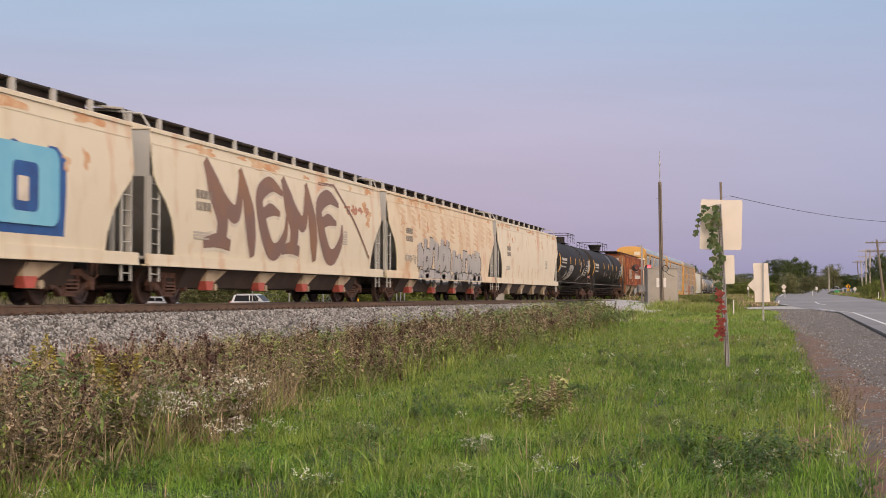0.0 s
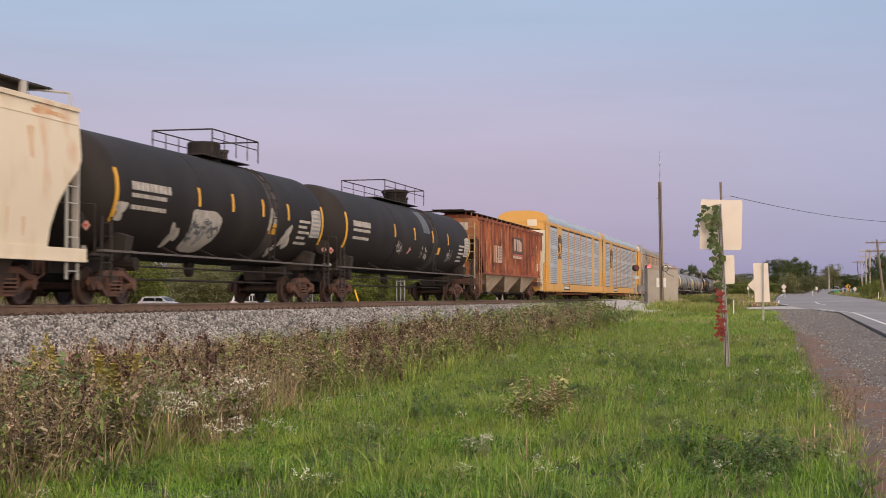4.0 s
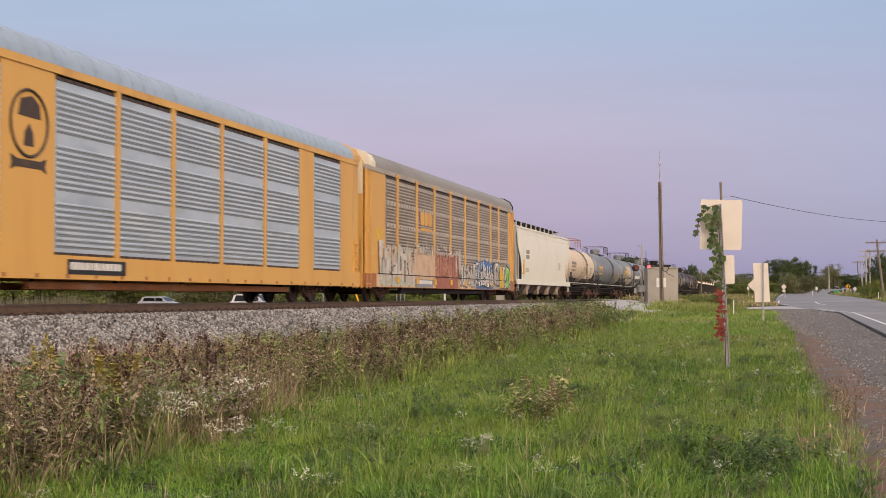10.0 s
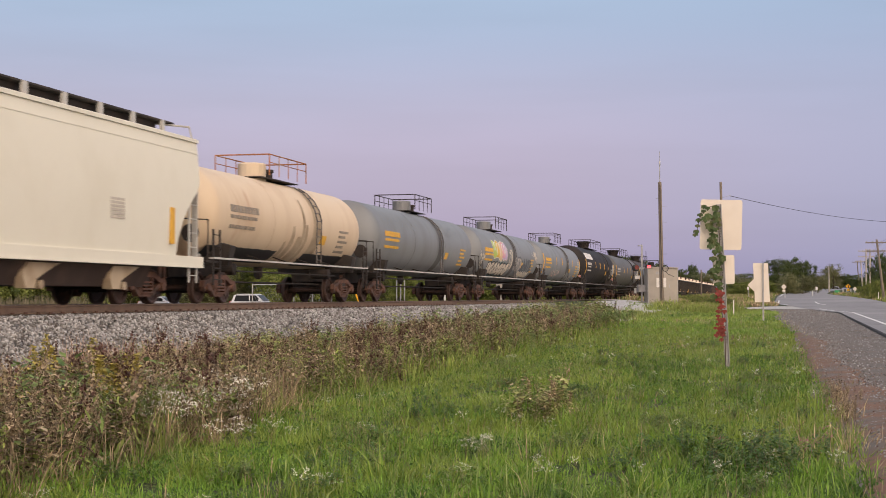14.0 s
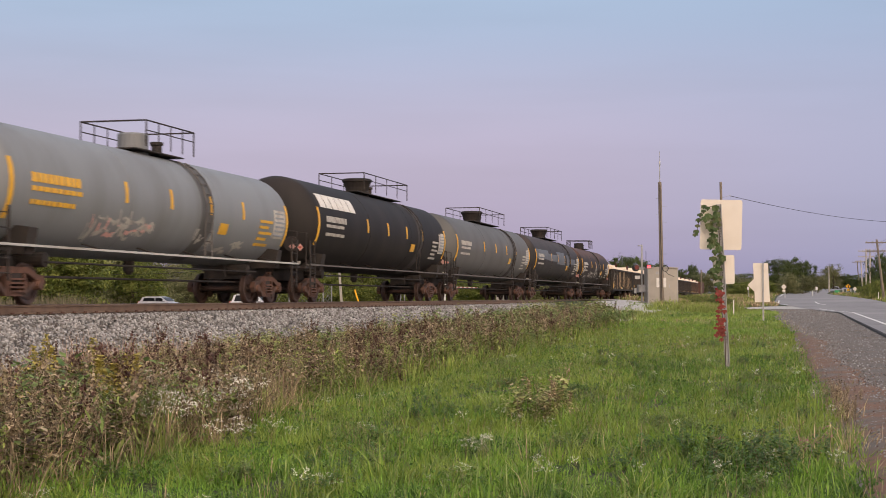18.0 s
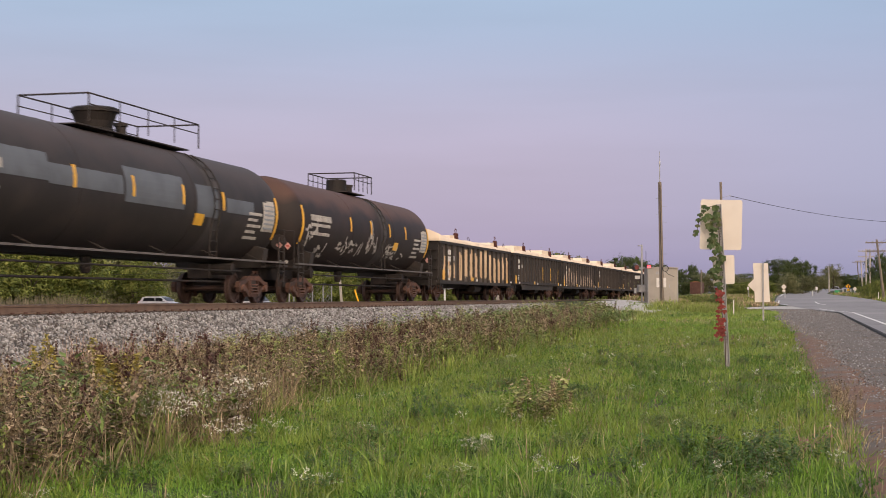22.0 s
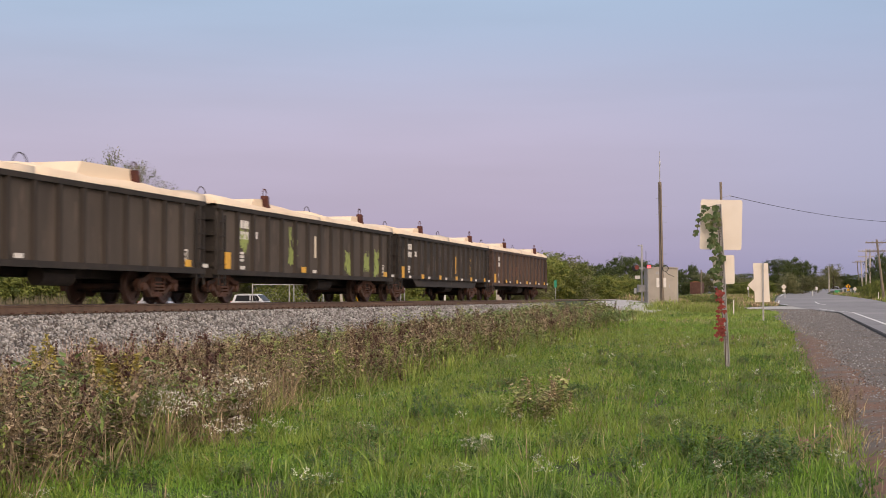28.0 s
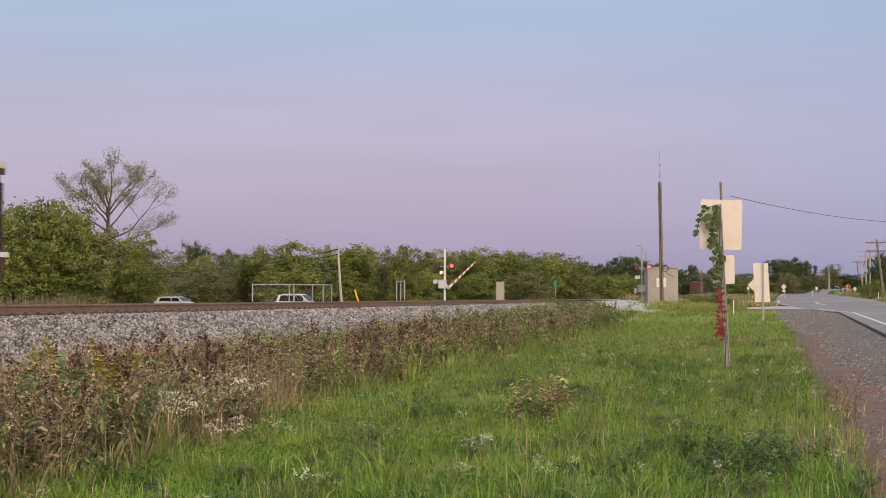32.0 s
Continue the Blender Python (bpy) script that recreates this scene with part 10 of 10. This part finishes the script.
# white asters in a few clumps, and single ones in the lawn
aster_spots = [(-6.34, 13.88), (-6.03, 13.54), (-5.77, 13.21), (-5.95, 13.97), (-6.35, 15.23), (-5.75, 14.0), (-5.4, 12.0), (-5.6, 12.6), (-5.5, 12.9), (-5.6, 13.4), (-6.18, 12.08), (-5.93, 11.81), (-5.54, 11.31), (-5.9, 12.15), (-6.6, 14.6), (-6.5, 16.4)]
ax = np.array([p[0] for p in aster_spots]); ay = np.array([p[1] for p in aster_spots])
rng = np.random.default_rng(8)
reps = 3
axx = np.repeat(ax, reps) + rng.normal(0, 0.14, len(ax) * reps)
ayy = np.repeat(ay, reps) + rng.normal(0, 0.3, len(ax) * reps)
size = np.where(axx < weeds_edge(ayy) + 0.2, rng.uniform(0.4, 0.62, len(axx)), rng.uniform(0.16, 0.28, len(axx)))
keep = ~((axx > weeds_edge(ayy) + 0.3) & (rng.random(len(axx)) < 0.6))
weeds("aster", axx[keep], ayy[keep], size[keep], 540, "flower", "weed_leaf", "white-flowered aster")

rng = np.random.default_rng(21)
weeds("aster", -2.54 + rng.normal(0, 0.05, 5), 11.66 + rng.normal(0, 0.08, 5), rng.uniform(0.20, 0.28, 5), 545, "flower", "weed_leaf", "white-flowered aster")
weeds("aster", -5.3 + rng.normal(0, 0.3, 5), 12.2 + rng.normal(0, 0.6, 5), rng.uniform(0.25, 0.38, 5), 547, "flower", "weed_leaf", "white-flowered aster")
# single plants that stand out
spots = np.array([(-8.5, 17.42), (-7.66, 15.97), (-8.29, 18.02), (-8.5, 19.37), (-6.85, 16.13), (-6.54, 23.54), (-6.2, 21.4), (-7.33, 14.06)])
x, y, rng = scatter_points(520, 10, 63, ditch_low, ditch_high, 59, 1.2)
weeds("dock", x, y, rng.uniform(0.95, 1.3, len(x)) * weed_top(x), 575, "dark_seed", "dark_seed", "dark brown seeding dock")
weeds("dock", spots[:, 0], spots[:, 1], np.array([1.0, 0.9, 0.95, 0.9, 0.95, 0.85, 0.9, 0.9]), 570, "dark_seed", "dark_seed", "dark brown dock")
spots = np.array([(-7.93, 13.93), (-7.8, 13.8), (-6.31, 12.23), (-6.25, 12.51), (-6.1, 12.3), (-5.5, 11.0), (-5.95, 11.63), (-9.76, 17.18), (-8.48, 16.46)])
weeds("plume", spots[:, 0], spots[:, 1], np.full(len(spots), 0.84), 580, "gold_head", "weed_leaf", "yellow flowering goldenrod")
rng = np.random.default_rng(14)
n = 30
cx, cy = -2.6, 15.6
weeds("leafy", cx + rng.normal(0, 0.13, n), cy + rng.normal(0, 0.6, n), rng.uniform(0.30, 0.58, n), 590, "dry", "sunlit_leaf", "pale olive weed in the lawn")
weeds("dock", cx + 0.1 + rng.normal(0, 0.25, 9), cy + rng.normal(0, 0.6, 9), rng.uniform(0.3, 0.6, 9), 595, "dry", "sunlit_leaf", "olive dry weed in the lawn")
x, y, rng = scatter_points(230, 8.5, 40, lambda q: weeds_edge(q) + 0.2, grass_right, 58, 1.3)
keep = patchy(x, y, 0.9, 51) > 0.45
weeds("aster", x[keep], y[keep], rng.uniform(0.12, 0.22, keep.sum()), 600, "flower", "grass", "small pale lawn flower")

# a patch of red clover, dark leaves and a few pink heads
M["clover_head"] = island_leaf("pink_clover_heads", [(0.36, 0.17, 0.20), (0.28, 0.13, 0.15), (0.42, 0.24, 0.25)], 0.8, 0.1)
rng = np.random.default_rng(33)
n = 60
weeds("leafy", -0.32 + rng.normal(0, 0.36, n), 11.7 + rng.normal(0, 0.8, n), rng.uniform(0.20, 0.36, n), 610, "leafy", "clover", "dark green clover")
weeds("aster", -0.2 + rng.normal(0, 0.4, 5), 12.4 + rng.normal(0, 0.6, 5), rng.uniform(0.2, 0.3, 5), 620, "clover_head", "clover", "pink-headed clover")
rng = np.random.default_rng(34)
n = 30
weeds("dock", 0.55 + rng.normal(0, 0.10, n), 15.6 + rng.normal(0, 1.3, n), rng.uniform(0.22, 0.42, n), 625, "weed", "weed", "dry brown weed along the shoulder")
n = 260
cy = rng.uniform(40, 66, n)
weeds("leafy", weeds_edge(cy) - rng.uniform(0.1, 2.6, n), cy, rng.uniform(0.6, 0.95, n), 630, "sunlit_leaf", "leafy", "yellow-green leafy weed")
# dense dark clumps of broad leaves scattered through the lawn
rng = np.random.default_rng(95)
for k in range(70):
    cy = 9.0 + 27.0 * rng.random() ** 1.2
    cx = weeds_edge(cy) + 0.4 + (grass_right(cy) - weeds_edge(cy) - 0.6) * rng.random()
    if k % 7 == 0:
        clump_x, clump_y, clump_s = [], [], []
    m = int(rng.integers(7, 15))
    clump_x += (cx + rng.normal(0, 0.10, m)).tolist()
    clump_y += (cy + rng.normal(0, 0.16, m)).tolist()
    clump_s += rng.uniform(0.12, 0.26, m).tolist()
    if k % 7 == 6:
        mat = ("clover", "grass_deep", "leafy")[k // 7 % 3]
        weeds("leafy", np.array(clump_x), np.array(clump_y), np.array(clump_s), 740 + k, mat, mat, "low dark broad-leaved")
# leafy broad weeds low in the lawn
x, y, rng = scatter_points(2600, 8.5, 34, lambda q: weeds_edge(q), grass_right, 57, 1.2)
keep = (patchy(x, y, 1.3, 15) > 0.62) | (lawn_tone(x, y) < 0.3)
weeds("goldenrod", x[keep], y[keep], rng.uniform(0.15, 0.34, keep.sum()), 560, "leafy", "grass", "low green leafy weed")


def stone_template(seed):
    rnd = random.Random(seed)
    v = np.array([(sx2 * rnd.uniform(0.5, 1), sy2 * rnd.uniform(0.5, 1), sz2 * rnd.uniform(0.4, 0.8)) for sx2 in (-1, 1) for sy2 in (-1, 1) for sz2 in (-1, 1)])
    f = np.array([(0, 1, 3), (0, 3, 2), (4, 6, 7), (4, 7, 5), (0, 4, 5), (0, 5, 1), (2, 3, 7), (2, 7, 6), (0, 2, 6), (0, 6, 4), (1, 5, 7), (1, 7, 3)])
    return v, f


def bed_z(x):
    d = np.abs(x - TRACK_X)
    return RAIL_Z - 0.25 - np.maximum(0, d - 2.25) * (1.15 / 2.75) - 0.09 * np.clip((1.75 - d) / 0.5, 0, 1)


def ballast_stones():
    rng = np.random.default_rng(77)
    vs, fs, base = [], [], 0
    for k in range(4):
        tv, tf = stone_template(700 + k)
        n = 17000
        y = 13 + 75 * rng.random(n) ** 1.7
        x = TRACK_X + 1.0 + 4.1 * rng.random(n)
        keep = in_view(x, y, 2) & ((x > TRACK_X + 1.3) | (rng.random(n) < 0.45)) & (np.abs(x - TRACK_X - 0.75) > 0.20)
        x, y = x[keep], y[keep]
        n = len(x)
        s = rng.uniform(0.017, 0.043, n) * np.interp(y, [15, 40, 80], [1.0, 1.1, 1.3])
        R = rng.normal(0, 1, (n, 3, 3))
        q, _ = np.linalg.qr(R)
        v = np.einsum("nij,mj->nmi", q, tv) * s[:, None, None] + np.stack([x, y, bed_z(x) + s * rng.uniform(0.0, 0.75, n)], 1)[:, None]
        vs.append(v.reshape(-1, 3))
        fs.append((tf[None] + (np.arange(n) * 8)[:, None, None]).reshape(-1, 3) + base)
        base += n * 8
    me = raw_mesh("ballast_stones", np.concatenate(vs), np.concatenate(fs), M["stone"])
    tagged(new("ballast_stones", me), "loose grey crushed stones of the track ballast", "ballast", kind="stuff")


ballast_stones()

# bare earth and fallen leaves along the shoulder
M["earth"] = material("bare_reddish_earth", (0.172, 0.098, 0.064), (0.110, 0.071, 0.050), 5.0, 0.6, 0.95, third=(0.125, 0.114, 0.103), third_scale=1.1, third_amount=0.55, bump=0.5, bump_scale=60)
ys = np.linspace(7, 44, 90)
rng = np.random.default_rng(63)
wave = np.cumsum(rng.normal(0, 0.035, (2, 90)), 1)
wave -= np.linspace(0, 1, 90) * wave[:, -1:]
lo_x = grass_edge(ys) - 0.15 + 0.3 * wave[0]
hi_x = grass_edge(ys) + np.interp(ys, [7, 16, 30, 44], [0.75, 0.85, 0.65, 0.12]) + 1.5 * wave[1]
v, f = [], []
for k in range(6):
    xx = lo_x + (hi_x - lo_x) * k / 5
    v.append(np.stack([xx, ys, ground_z(xx, ys) + 0.10 - 0.045 * np.abs(k / 2.5 - 1) ** 3], 1))
v = np.concatenate(v)
f = np.array([(k * 90 + i, k * 90 + 90 + i, k * 90 + 91 + i, k * 90 + i + 1) for k in range(5) for i in range(89)])
tagged(new("bare_earth", raw_mesh("bare_earth", v, f, M["earth"], True)), "bare reddish earth between grass and road shoulder", "ground", kind="structure")
M["fallen"] = island_leaf("fallen_leaves", [(0.14, 0.08, 0.055), (0.19, 0.11, 0.075), (0.11, 0.07, 0.052), (0.18, 0.13, 0.095)], 0.8, 0.1)
x, y, rng = scatter_points(2200, 9, 50, lambda q: grass_edge(q) - 0.2, lambda q: grass_edge(q) + 1.0, 61, 1.5)
mid_x = grass_edge(y) + 0.4 + 0.15 * np.sin(y * 0.5)
keep = np.exp(-((x - mid_x) / 0.32) ** 2) * (0.3 + patchy(x, y, 0.6, 33)) > rng.random(len(x)) * 0.9
x, y = x[keep], y[keep]
cz = ground_z(x, y) + 0.108
v, f = leaf_cloud(np.stack([x, y, cz], 1), np.full(len(x), 0.004), len(x), 0.012, rng, 0.3)
tagged(new("fallen_leaves", raw_mesh("fallen_leaves", v, f, M["fallen"])), "reddish fallen leaves along the road shoulder", "leaves", kind="stuff")
x, y, rng = scatter_points(9000, 9, 107, lambda q: grass_edge(q) - 0.1, lambda q: road_left(q) + 0.1, 62, 1.5)
replicate("shoulder_stones", stone_template(9), x, y, rng.uniform(0.005, 0.014, len(x)) * np.interp(y, [20, 80], [1, 1.5]), "stone", "small stones on the gravel shoulder", "gravel", 5, lift=0.056)
x, y, rng = scatter_points(3000, 9, 44, lambda q: grass_edge(q) + 0.1, lambda q: grass_edge(q) + 0.8, 67, 1.3)
replicate("shoulder_stones", stone_template(10), x, y, rng.uniform(0.005, 0.013, len(x)), "stone", "small stones on the bare earth", "gravel", 6, lift=0.094)


# ------------------------------------------------------------------ motions
TRAVEL = [(0, 0.0), (4, 65.44), (8, 130.53), (12, 195.29), (16, 259.34), (20, 322.85), (24, 386.75), (28, 450.77), (32, 514.95)]


SUV_LANE = [(0, 0.69), (10, 0.69), (20, 0.69), (28, 0.695), (29.5, 0.705), (30, 0.735), (30.5, 0.79), (31, 0.86), (31.5, 0.93), (32, 1.01)]
HATCH_LANE = [(0, 0.0), (10, 0.0), (20, 0.0), (30, 0.0), (30.8, 0.01), (31.2, 0.03), (31.6, 0.07), (32, 0.12)]


def motions():
    walk(silver, [(t, lane_pose(s)) for t, s in HATCH_LANE])
    walk(white_suv, [(t, lane_pose(s)) for t, s in SUV_LANE])
    walk(ga, [(t, arm_pose(a)) for t, a in ((0, 0), (15, 0), (30.7, 0), (31, 2.6), (31.3, 8.5), (31.6, 13.8), (31.8, 17.3), (32, 22.3))])
    for car, y in TRAIN:
        walk(car, [(t, pose(TRACK_X, y - d, RAIL_Z)) for t, d in TRAVEL])
    # wheels roll with the way run; all leading axles turn alike, and all trailing ones
    ts = [k / FPS for k in range(32 * FPS + 1)]
    run = np.interp(ts, [r[0] for r in TRAVEL], [r[1] for r in TRAVEL])
    for side in (-1, 1):
        same = [w for w, s in WHEELSETS if s == side]
        walk(same[0], [(t, pose(0, side * 0.89, 0.44, math.degrees(d / 0.44) % 360, 0, 0)) for t, d in zip(ts, run)])
        lead = same[0].animation_data
        for w in same[1:]:
            w.rotation_mode = "QUATERNION"
            w.animation_data_create()
            w.animation_data.action, w.animation_data.action_slot = lead.action, lead.action_slot


motions()
